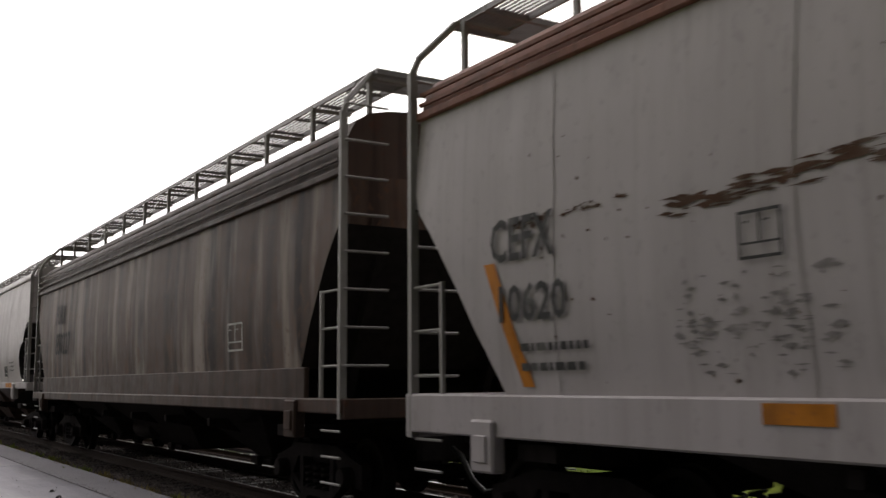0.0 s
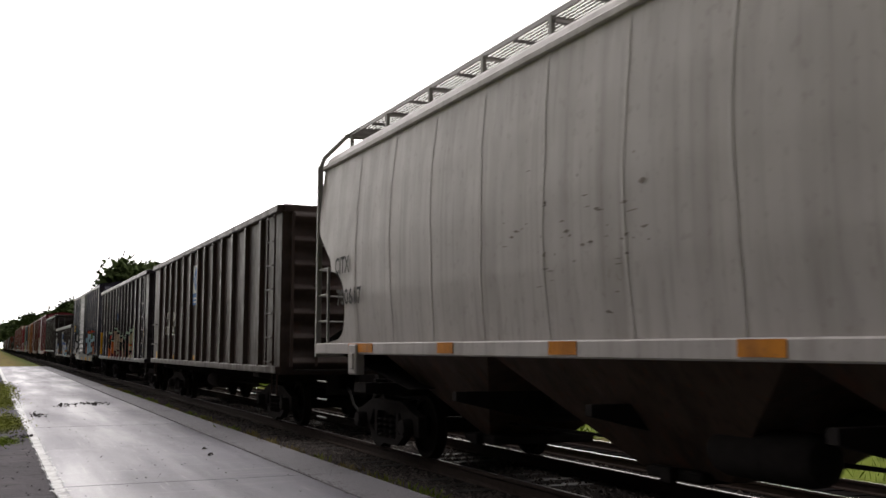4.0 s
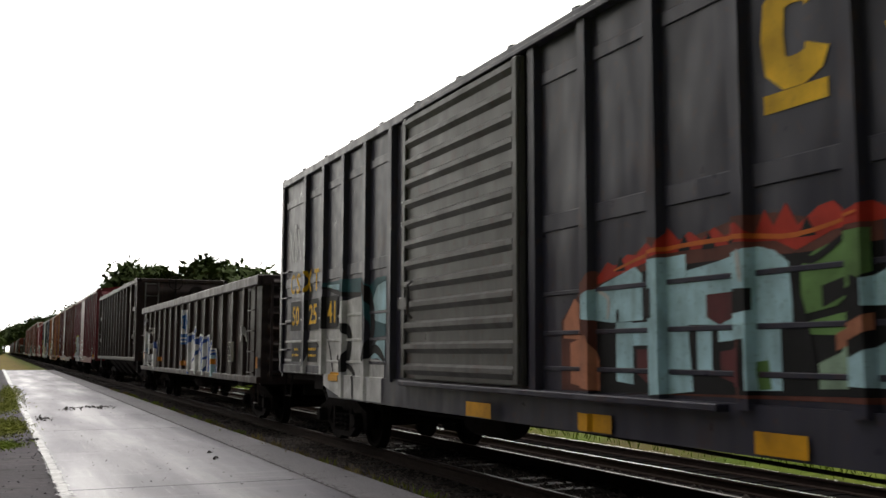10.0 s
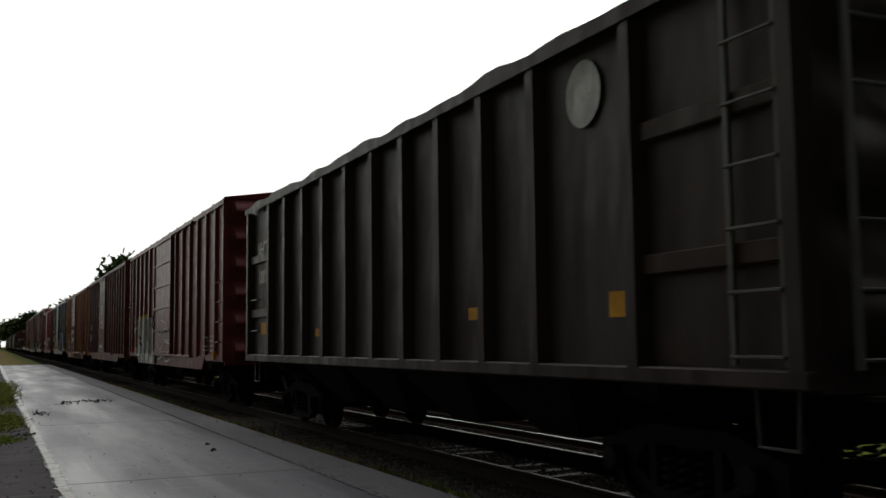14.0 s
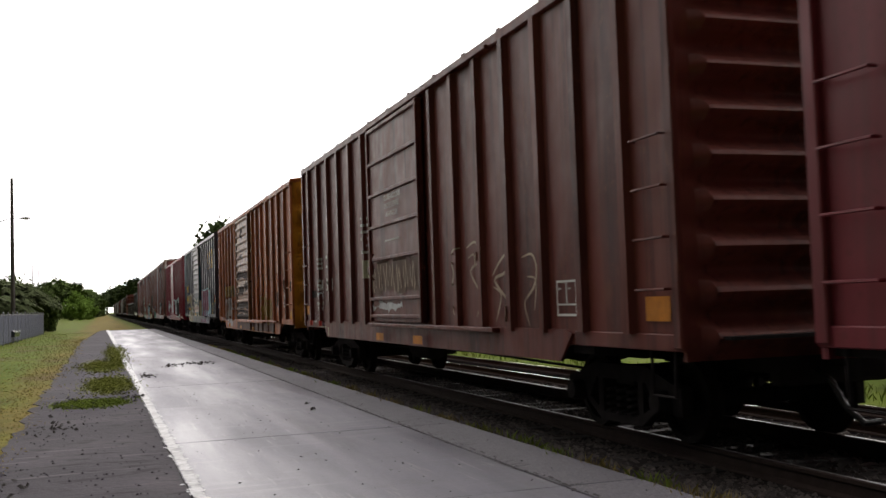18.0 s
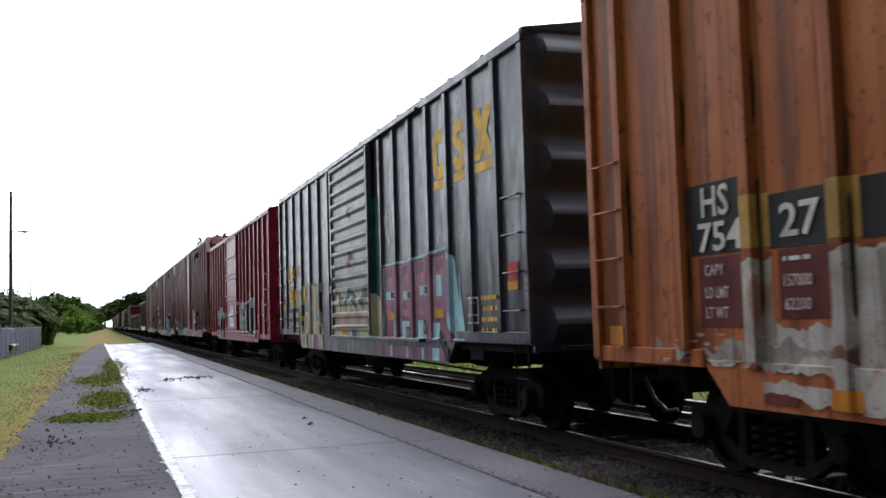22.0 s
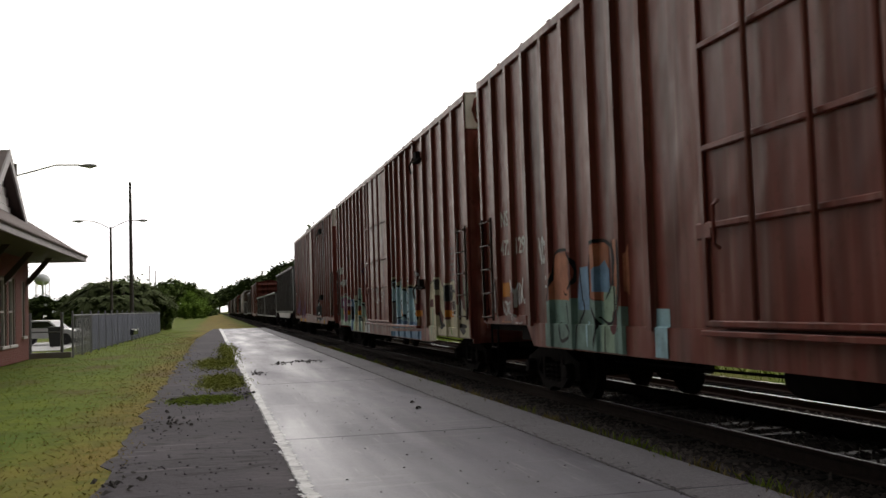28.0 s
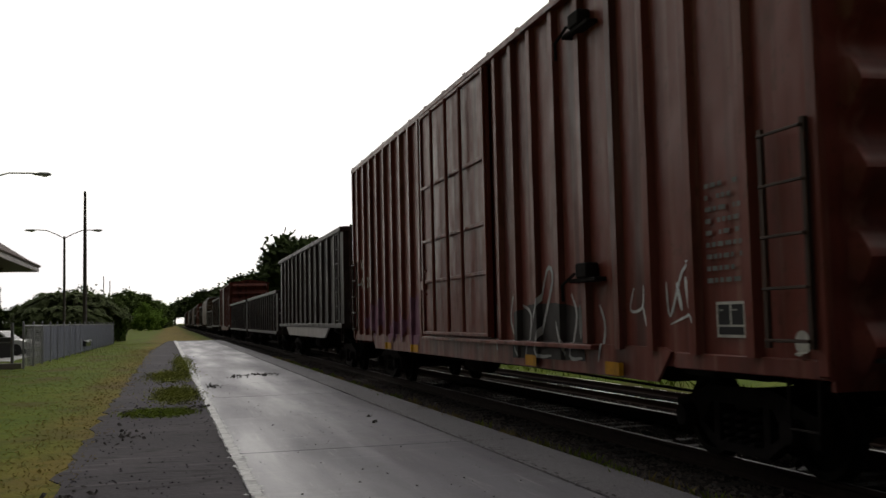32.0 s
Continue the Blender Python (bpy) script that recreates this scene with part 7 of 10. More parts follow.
for car, rows in ((citx, ((19.14, 18.16), (16.05, 15.63), (13.57, 13.10), (11.06, 10.60), (3.25, 2.30))), (cefx, ((13.19, 12.70),))):
    for a, b in rows:
        z = 1.41 if car == citx else 1.21
        plate(car, "reflector", a - car["L"] / 2, z, a - b, 0.12, ORANGE_MARK, -1.602)

# gondolas
for text, a, b, c, d in (("JT", 12.64, 12.25, 2.22, 2.49), ("IX", 11.48, 11.01, 2.22, 2.48), ("100", 12.73, 12.10, 1.82, 2.11), ("353", 11.60, 10.89, 1.81, 2.08)):
    words(g353, text, a, b, c, d)
for a, b, c, d in ((14.61, 14.32, 1.16, 1.36), (11.30, 10.80, 1.16, 1.28), (8.33, 7.86, 1.16, 1.28)):
    mark(g353, a, b, c, d, YELLOW_MARK)
diamond_sign(g353, 8.57, 7.87, 2.55, 3.57)
for text, a, b, c, d in (("JTIX", 14.32, 13.61, 2.43, 2.75), ("100", 14.32, 13.83, 1.97, 2.22), ("048", 13.13, 12.52, 1.96, 2.23)):
    words(g048, text, a, b, c, d)
text_bars(g048, 14.29, 13.42, 1.4, 1.64, 2, 21)
mark(g048, 14.81, 14.62, 1.18, 2.17, YELLOW_MARK)
mark(g048, 0.79, 0.64, 1.19, 2.15, YELLOW_MARK)
tag(g048, 15.4, 14.75, 1.05, 1.62, "white", 22, 0.035, 4)
tag(g048, 13.18, 12.29, 1.05, 1.75, "white", 23, 0.045, 4)
diamond_sign(g048, 8.76, 8.07, 2.58, 3.58)
frame_box(g048, 2.04, 1.51, 1.26, 1.62, 24)
art = area(g048, "mint", 0, [(11.70, 0.98), (11.64, 1.97), (11.34, 2.22), (10.97, 2.12), (10.35, 2.19), (10.20, 1.94), (9.72, 1.73), (9.56, 2.01), (9.08, 2.20), (8.98, 2.30), (8.71, 2.25), (8.60, 2.06), (8.50, 2.18), (8.27, 2.08), (8.17, 2.10), (8.00, 2.20), (7.61, 2.03), (7.49, 2.28), (7.40, 2.33), (7.05, 2.07), (6.95, 1.94), (6.68, 2.04), (6.01, 2.06), (5.91, 1.80), (5.72, 2.10)], [(11.70, 0.95), (5.75, 1.00)], None, "tan, red and cream graffiti letters with a mint outline")
area(g048, "black", 1, [(11.62, 0.99), (11.55, 1.85), (11.32, 2.12), (11.01, 2.05), (10.36, 2.12), (10.16, 1.84), (9.70, 1.64), (9.51, 1.92), (9.07, 2.14), (8.92, 2.23), (8.71, 2.19), (8.63, 1.87), (8.46, 2.11), (8.30, 2.02), (8.14, 2.02), (7.99, 2.13), (7.65, 1.98), (7.48, 2.16), (7.40, 2.26), (7.06, 2.02), (6.96, 1.89), (6.68, 1.98), (6.02, 2.01), (5.92, 1.73), (5.79, 1.77), (5.72, 2.05)], [(11.61, 0.97), (5.75, 1.01)], art)
area(g048, "maroon", 2, [(11.45, 1.36), (9.97, 1.38), (9.31, 1.32), (8.57, 1.57), (7.50, 1.61), (6.91, 1.40), (6.42, 1.50), (5.74, 1.41)], [(11.44, 0.99), (5.75, 1.02)], art)
area(g048, "cream", 3, [(11.52, 1.63), (11.34, 2.07), (11.06, 1.84)], [(11.52, 1.53), (11.06, 1.73)], art)
area(g048, "orange", 3, [(11.50, 1.44), (11.12, 1.62), (10.95, 1.30)], [(11.48, 0.99), (10.94, 1.00)], art)
bar(g048, "yellow", 4, 0.1, [(11.31, 1.62), (11.25, 1.15)], art)
area(g048, "red", 3, [(11.02, 1.99), (10.63, 2.02), (10.34, 2.05), (10.27, 1.89)], [(11.02, 1.83), (10.27, 1.81)], art)
area(g048, "cream", 3, [(10.99, 1.53), (10.48, 1.46)], [(10.99, 1.33), (10.48, 1.37)], art)
area(g048, "salmon", 3, [(10.41, 1.75), (10.23, 1.98), (10.05, 1.82), (9.94, 1.71)], [(10.40, 1.00), (9.93, 1.00)], art)
area(g048, "orange", 3, [(10.05, 1.78), (9.72, 1.64), (9.55, 1.28), (9.47, 1.06)], [(10.04, 1.34), (9.71, 1.05), (9.47, 1.01)], art)
area(g048, "tan", 3, [(9.59, 1.56), (9.08, 1.80), (9.02, 2.16), (8.76, 2.14), (8.68, 1.39)], [(9.58, 1.33), (8.68, 1.34)], art)
area(g048, "cream", 3, [(9.31, 1.25), (8.97, 1.27)], [(9.37, 1.02), (8.92, 1.02)], art)
area(g048, "tan", 3, [(8.57, 1.99), (8.46, 2.07), (8.30, 1.98), (8.35, 1.62)], [(8.57, 1.67), (8.35, 1.59)], art)
bar(g048, "tan", 3, 0.2, [(8.30, 1.80), (8.12, 1.39)], art)
bar(g048, "cream", 4, 0.18, [(8.52, 1.44), (7.92, 1.22)], art)
area(g048, "tan", 3, [(7.99, 1.96), (7.86, 2.04), (7.65, 1.95), (7.58, 1.39)], [(7.95, 1.39), (7.58, 1.39)], art)
area(g048, "tan", 3, [(7.50, 1.78), (7.40, 2.15), (7.09, 1.90), (7.02, 1.66)], [(7.46, 1.63), (7.02, 1.61)], art)
area(g048, "cream", 3, [(7.42, 1.58), (7.05, 1.56), (7.01, 1.19)], [(7.47, 1.13), (7.01, 1.13)], art)
area(g048, "cream", 4, [(7.45, 1.09), (6.96, 1.10)], [(7.47, 1.01), (6.91, 1.01)], art)
area(g048, "tan", 3, [(6.95, 1.83), (6.65, 1.85), (6.27, 1.91), (6.04, 1.93), (5.96, 1.59), (5.94, 1.04)], [(6.95, 1.69), (6.28, 1.69), (6.22, 1.41), (6.20, 1.00), (5.94, 1.00)], art)
area(g048, "salmon", 3, [(6.89, 1.35), (6.66, 1.36), (6.38, 1.40), (6.32, 1.21)], [(6.89, 1.27), (6.32, 1.19)], art)
area(g048, "tan", 3, [(6.52, 1.16), (6.25, 1.27), (6.16, 1.17)], [(6.52, 1.00), (6.16, 1.00)], art)
bar(g048, "orange", 5, 0.13, [(6.25, 1.69), (6.22, 1.41), (6.16, 1.10)], art)
sweep(g048, "black", 5, 0.05, [(10.16, 1.91), (9.67, 1.68), (9.50, 1.38), (9.55, 1.04)], art)
sweep(g048, "black", 5, 0.05, [(8.64, 1.39), (8.68, 1.87), (8.73, 2.18)], art)
sweep(g048, "black", 5, 0.04, [(9.58, 1.31), (8.68, 1.31), (8.57, 1.09)], art)
sweep(g048, "black", 5, 0.03, [(7.96, 1.70), (7.60, 1.69)], art)
sweep(g048, "black", 5, 0.04, [(7.56, 1.40), (7.60, 1.83), (7.65, 1.97)], art)
sweep(g048, "black", 5, 0.04, [(7.46, 1.61), (6.99, 1.60), (6.91, 1.35)], art)
sweep(g048, "black", 5, 0.03, [(7.45, 1.12), (6.91, 1.12)], art)
sweep(g048, "black", 5, 0.05, [(6.94, 1.67), (6.31, 1.67), (6.15, 1.69)], art)
sweep(g048, "black", 5, 0.04, [(6.81, 1.25), (6.38, 1.16)], art)
sweep(g048, "black", 5, 0.05, [(5.96, 1.78), (5.93, 1.41), (5.91, 1.04)], art)
sweep(g048, "maroon", 5, 0.1, [(8.33, 1.55), (8.17, 1.10)], art)
sweep(g048, "cream", 5, 0.05, [(7.86, 1.11), (7.50, 1.40)], art)
art = area(g048, "mint", 0, [(5.96, 1.80), (5.74, 2.05), (5.02, 2.06), (4.95, 2.09), (4.76, 2.01), (4.69, 2.22), (4.61, 2.27), (4.48, 2.19), (4.31, 2.01), (4.15, 1.82), (4.02, 1.93), (3.93, 2.15), (3.71, 2.17), (3.59, 2.32), (3.37, 2.24), (3.30, 2.15), (3.31, 1.76), (3.20, 1.64)], [(5.98, 0.95), (3.24, 1.00)], None, "orange and pale green graffiti letters with a black edged arrow")
area(g048, "black", 1, [(5.91, 1.74), (5.71, 1.97), (5.02, 1.99), (4.75, 1.96), (4.67, 2.17), (4.61, 2.21), (4.50, 2.16), (4.33, 1.96), (4.15, 1.76), (3.99, 1.89), (3.82, 2.09), (3.72, 2.05), (3.64, 2.01), (3.58, 2.23), (3.42, 2.21), (3.37, 2.13), (3.40, 1.56), (3.36, 1.49)], [(5.93, 0.96), (3.39, 1.00)], art)
area(g048, "orange", 2, [(5.68, 1.86), (5.42, 1.96), (4.94, 1.96), (4.95, 1.42)], [(5.69, 1.36), (5.28, 1.34), (5.16, 1.16), (4.96, 1.01)], art)
area(g048, "mint", 3, [(5.63, 1.87), (5.49, 1.91), (5.30, 1.89), (5.36, 1.41)], [(5.58, 1.41), (5.36, 1.39)], art)
area(g048, "maroon", 3, [(5.13, 1.57), (4.95, 1.61)], [(5.14, 1.36), (4.96, 1.35)], art)
area(g048, "rust orange", 2, [(4.76, 1.93), (4.64, 1.89), (4.39, 1.72), (4.35, 1.08)], [(4.79, 1.02), (4.36, 1.00)], art)
area(g048, "tan", 2, [(5.94, 1.30), (5.51, 1.29), (5.29, 1.22)], [(5.95, 0.99), (5.36, 1.00)], art)
area(g048, "salmon", 2, [(5.86, 1.59), (5.74, 1.77), (5.70, 1.59)], [(5.87, 1.36), (5.71, 1.36)], art)
area(g048, "silver", 3, [(5.35, 1.15), (5.22, 1.20), (5.12, 1.16)], [(5.37, 1.00), (5.13, 1.01)], art)
area(g048, "salmon", 3, [(4.65, 2.14), (4.56, 2.16), (4.48, 2.08), (4.24, 1.82)], [(4.55, 1.92), (4.25, 1.68)], art)
area(g048, "orange", 3, [(4.54, 1.91), (4.43, 1.94), (4.15, 1.71), (3.77, 1.55), (3.69, 1.45)], [(4.54, 1.85), (4.27, 1.64), (3.77, 1.50), (3.70, 1.43)], art)
bar(g048, "orange", 3, 0.24, [(4.48, 1.83), (4.21, 1.60), (4.09, 1.47)], art)
area(g048, "cream", 3, [(4.17, 1.63), (3.96, 1.59), (3.77, 1.48), (3.70, 1.40)], [(4.18, 1.41), (3.70, 1.36)], art)
area(g048, "cream", 3, [(4.50, 1.51), (4.33, 1.56), (4.25, 1.42), (4.22, 1.35)], [(4.50, 1.47), (4.29, 1.33)], art)
area(g048, "maroon", 2, [(4.32, 1.30), (3.97, 1.30), (3.38, 1.32)], [(4.33, 0.98), (3.40, 1.00)], art)
bar(g048, "rust orange", 5, 0.15, [(4.25, 1.71), (4.20, 1.50), (4.12, 1.14)], art)
area(g048, "khaki", 3, [(4.08, 1.72), (3.92, 1.85), (3.81, 2.06), (3.72, 2.01), (3.65, 1.97), (3.57, 2.17), (3.46, 2.17), (3.45, 1.90)], [(4.08, 1.67), (3.81, 1.59), (3.67, 1.63), (3.57, 1.77), (3.45, 1.86)], art)
area(g048, "cream", 4, [(3.59, 2.16), (3.50, 2.18), (3.43, 2.13), (3.49, 1.93)], [(3.60, 1.98), (3.49, 1.84)], art)
area(g048, "maroon", 4, [(3.76, 1.62), (3.57, 1.75), (3.49, 1.89), (3.42, 1.88)], [(3.77, 1.56), (3.44, 1.55)], art)
area(g048, "salmon", 4, [(3.65, 1.48), (3.49, 1.53), (3.41, 1.48)], [(3.65, 1.33), (3.42, 1.33)], art)
area(g048, "cream", 4, [(3.98, 1.13), (3.82, 1.24), (3.70, 1.21)], [(3.98, 1.09), (3.70, 1.09)], art)
area(g048, "mint", 4, [(3.38, 1.69), (3.32, 1.79), (3.20, 1.56)], [(3.40, 1.36), (3.39, 1.00), (3.23, 1.01)], art)
bar(g048, "black", 5, 0.17, [(4.86, 1.87), (4.86, 1.00)], art)
sweep(g048, "black", 5, 0.05, [(4.58, 1.53), (4.27, 1.45)], art)
sweep(g048, "black", 5, 0.06, [(4.53, 1.49), (4.31, 1.31), (3.67, 1.34)], art)
sweep(g048, "black", 5, 0.05, [(4.10, 1.75), (4.25, 1.65), (4.17, 1.57)], art)
sweep(g048, "black", 5, 0.05, [(3.77, 1.55), (3.68, 1.43), (3.70, 1.34)], art)
sweep(g048, "black", 5, 0.05, [(3.62, 2.15), (3.64, 1.98), (3.57, 1.77)], art)
sweep(g048, "black", 5, 0.04, [(5.69, 1.34), (5.29, 1.33), (5.20, 1.16)], art)
sweep(g048, "black", 5, 0.03, [(5.50, 1.60), (5.21, 1.61)], art)
sweep(g048, "black", 6, 0.035, [(4.23, 1.95), (4.10, 1.96), (3.97, 1.92)], art)
sweep(g048, "black", 6, 0.035, [(4.21, 1.87), (4.07, 1.89)], art)
sweep(g048, "mint", 6, 0.05, [(4.26, 1.99), (4.14, 2.02), (3.99, 2.00), (3.92, 1.93)], art)
sweep(g048, "white", 5, 0.03, [(5.84, 1.94), (5.03, 1.97)], art)
sweep(g048, "white", 5, 0.04, [(3.85, 1.25), (3.76, 1.18), (3.68, 1.29)], art)
sweep(g048, "white", 5, 0.03, [(4.32, 1.30), (4.35, 1.12)], art)

# dark boxcar with the ribbed door
blocks_sign(csx1, (("ring", 3.97, 3.40), ("bend", 2.93, 2.50), ("cross", 2.0, 1.41)), 3.23, 0.68)
tag(csx1, 0.62, 0.02, 2.7, 3.25, "silver", 33, 0.035, 4)
mark(csx1, 0.6, 0.16, 1.22, 1.46, ORANGE_MARK)
frame_box(csx1, 2.8, 2.4, 1.3, 1.75, 34, 0.03, BLACK_PANEL)
for a, b, c, d in ((4.10, 3.62, 0.80, 0.95), (6.31, 5.79, 0.80, 0.95), (8.44, 7.86, 0.80, 0.95), (13.5, 13.02, 1.03, 1.16)):
    mark(csx1, a, b, c, d, YELLOW_MARK, 10)
for a, b in ((15.72, 15.2), (14.75, 14.2)):
    mark(csx1, a, b, 1.3, 1.62, BLACK_PANEL, 9, "data_panel")
    text_bars(csx1, a - 0.05, b + 0.08, 1.36, 1.56, 2, int(a * 10), CSX_YELLOW)
for text, a, b, c, d in (("C", 15.83, 15.60, 2.45, 2.80), ("S", 15.48, 15.25, 2.45, 2.80), ("X", 14.85, 14.58, 2.45, 2.80), ("T", 14.42, 14.17, 2.45, 2.80)):
    words(csx1, text, a, b, c, d, CSX_YELLOW)
for text, a, b in (("50", 15.7, 15.28), ("25", 14.68, 14.25), ("41", 13.68, 13.28)):
    mark(csx1, a + 0.12, b - 0.1, 1.82, 2.32, BLACK_PANEL, 10, "data_panel")
    words(csx1, text, a, b, 1.91, 2.24, CSX_YELLOW, 11)
part("corner_strip", Shape().box(-1.575, -1.5, 8.09, 8.23, 1.3, 4.42, 0.01), NAVY_CAR, csx1)
for k in range(52):
    for y in (8.12, 8.2):
        part("rivet", shared(("rivet",), lambda: Shape().box(-0.007, 0.007, -0.014, 0.014, -0.014, 0.014, 0.004), LADDER_GREY), LADDER_GREY, csx1, "", (-1.58, y, 1.374 + 0.0585 * k))
tag(csx1, 15.95, 15.2, 2.9, 3.7, "white", 39, 0.03, 3)
mark(csx1, 10.55, 10.22, 3.3, 3.45, SIGN_WHITE, 2, "poster")
mark(csx1, 10.45, 10.24, 2.85, 3.2, SIGN_WHITE, 2, "poster")
bays = [0.14] + list(csx1["ribs"]) + [16.3]
for a, b in zip(bays, bays[1:]):
    if b - a > 0.4 and not (a < 8 < b):
        for z, t in ((4.0, 0.12), (2.58, 0.16), (1.98, 0.04), (1.62, 0.04), (1.3, 0.04)):
            part("panel_bead", Shape().box(-1.546, -1.528, a + 0.1 - 8.21, b - 0.1 - 8.21, z, z + t, 0.006), SPRAY["silver"] if a > 11 and z < 2 else NAVY_CAR, csx1)
art = area(csx1, "rust brown", 0, [(6.66, 1.74), (6.42, 1.93), (6.09, 2.16), (5.87, 2.09), (5.54, 2.25), (5.23, 2.36), (4.88, 2.31), (4.61, 2.34), (4.24, 2.40), (3.91, 2.39), (3.47, 2.29), (2.96, 2.35)], [(6.68, 1.13), (3.02, 1.17)], None, "pale blue and green graffiti letters with a rust brown crown")
area(csx1, "black", 1, [(6.19, 1.97), (5.79, 2.07), (5.24, 2.12), (4.09, 2.12), (3.72, 2.10), (2.97, 2.12)], [(6.07, 1.13), (3.02, 1.21)], art)
area(csx1, "salmon", 2, [(6.61, 1.74), (6.42, 1.94), (6.23, 1.80), (6.22, 1.67)], [(6.62, 1.59), (6.22, 1.57)], art)
area(csx1, "salmon", 2, [(6.50, 1.55), (6.15, 1.62), (6.03, 1.39)], [(6.51, 1.19), (6.03, 1.14)], art)
area(csx1, "pale blue", 2, [(6.21, 1.96), (5.96, 2.04), (5.75, 2.09), (5.50, 2.15), (5.39, 2.08)], [(6.21, 1.75), (5.84, 1.71), (5.40, 1.72)], art)
area(csx1, "pale blue", 2, [(5.81, 1.71), (5.52, 1.71)], [(5.78, 1.23), (5.54, 1.21)], art)
area(csx1, "pale blue", 2, [(5.54, 1.70), (5.16, 1.71)], [(5.54, 1.52), (5.17, 1.52)], art)
bar(csx1, "pale blue", 2, 0.44, [(5.07, 2.19), (5.05, 1.57), (5.01, 1.16)], art)
area(csx1, "pale blue", 2, [(4.84, 2.07), (4.49, 2.11), (4.08, 2.18), (3.92, 2.14), (3.79, 2.05), (3.77, 1.77)], [(4.86, 1.67), (3.77, 1.64)], art)
area(csx1, "pale blue", 2, [(4.82, 1.65), (4.56, 1.65)], [(4.74, 1.34), (4.57, 1.31)], art)
area(csx1, "pale blue", 2, [(4.57, 1.65), (4.15, 1.65)], [(4.50, 1.54), (4.15, 1.56)], art)
area(csx1, "pale blue", 2, [(4.16, 1.65), (3.86, 1.66)], [(4.16, 1.21), (3.88, 1.22)], art)
area(csx1, "maroon", 3, [(4.63, 1.88), (4.27, 1.89)], [(4.62, 1.72), (4.48, 1.66), (4.27, 1.73)], art)
area(csx1, "black", 3, [(4.28, 1.90), (4.11, 1.90)], [(4.28, 1.73), (4.11, 1.75)], art)
area(csx1, "maroon", 3, [(4.49, 1.47), (4.22, 1.50)], [(4.48, 1.29), (4.19, 1.22)], art)
area(csx1, "maroon", 3, [(5.51, 1.49), (5.26, 1.49)], [(5.49, 1.30), (5.27, 1.18)], art)
area(csx1, "black", 3, [(5.35, 1.94), (5.20, 1.96)], [(5.43, 1.72), (5.20, 1.73)], art)
area(csx1, "green", 3, [(3.69, 2.01), (3.57, 2.10), (3.25, 2.19), (3.11, 2.20), (3.11, 1.97)], [(3.71, 1.70), (3.40, 1.75), (3.11, 1.94)], art)
area(csx1, "green", 3, [(3.64, 1.66), (3.27, 1.72)], [(3.65, 1.58), (3.28, 1.57)], art)
area(csx1, "mint", 3, [(3.56, 1.40), (3.37, 1.47), (3.32, 1.54)], [(3.57, 1.24), (3.30, 1.25)], art)
area(csx1, "black", 4, [(3.51, 1.88), (3.26, 1.94), (3.17, 1.91)], [(3.52, 1.74), (3.17, 1.87)], art)
area(csx1, "salmon", 4, [(3.41, 1.58), (3.11, 1.70)], [(3.42, 1.47), (3.11, 1.60)], art)
area(csx1, "pale blue", 3, [(3.15, 1.90), (2.98, 1.96)], [(3.16, 1.74), (2.99, 1.74)], art)
area(csx1, "pale blue", 3, [(3.32, 1.41), (3.00, 1.54)], [(3.33, 1.27), (3.02, 1.26)], art)
bar(csx1, "green", 3, 0.12, [(4.06, 1.41), (4.04, 1.22)], art)
area(csx1, "red", 1, [(6.05, 2.10), (5.90, 2.22), (5.78, 2.18), (5.60, 2.26), (5.48, 2.24), (5.30, 2.36), (5.16, 2.26), (5.06, 2.42), (4.92, 2.30), (4.80, 2.36), (4.66, 2.28), (4.52, 2.36), (4.40, 2.28), (4.22, 2.36), (4.10, 2.26), (4.00, 2.42), (3.92, 2.30), (3.80, 2.44), (3.70, 2.28), (3.52, 2.38), (3.40, 2.40), (3.28, 2.30), (3.10, 2.36), (2.98, 2.30)], [(6.05, 2.04), (5.42, 2.16), (5.10, 2.22), (4.23, 2.22), (3.9, 2.2), (3.72, 2.12), (3.4, 2.22), (2.98, 2.24)], art)
for k, (a, b) in enumerate(((5.70, 2.17), (4.86, 2.26), (4.58, 2.25), (4.3, 2.26), (3.62, 2.24))):
    area(csx1, "black", 2, [(a + 0.07, b - 0.02), (a, b + 0.09), (a - 0.07, b - 0.02)], [(a + 0.07, b - 0.04), (a - 0.07, b - 0.04)], art)
sweep(csx1, "orange", 3, 0.035, [(5.80, 2.14), (5.16, 2.25), (4.25, 2.26), (3.72, 2.22), (3.16, 2.30)], art)
sweep(csx1, "black", 5, 0.05, [(3.78, 2.02), (3.67, 1.69), (3.57, 1.24)], art)
sweep(csx1, "black", 5, 0.035, [(5.75, 1.82), (5.75, 1.71)], art)
sweep(csx1, "black", 5, 0.05, [(3.74, 2.10), (3.57, 2.05), (3.25, 2.21)], art)
sweep(csx1, "silver", 5, 0.04, [(6.05, 1.99), (5.88, 1.91), (5.90, 1.74)], art)
sweep(csx1, "silver", 5, 0.04, [(4.20, 2.17), (4.17, 1.94)], art)
art = area(csx1, "pale blue", 3, [(2.74, 2.06), (2.26, 2.14), (1.93, 2.08), (1.87, 1.84)], [(2.74, 1.80), (1.87, 1.79)], None, "pink and pale blue sprayed forms beside the end")
area(csx1, "pale blue", 3, [(2.89, 1.41), (2.69, 1.47), (2.45, 1.51)], [(2.90, 1.19), (2.46, 1.13)], art)
area(csx1, "salmon", 3, [(2.74, 1.32), (2.36, 1.51), (1.84, 1.59), (1.68, 1.34), (1.22, 1.39)], [(2.75, 1.07), (1.23, 1.14)], art)
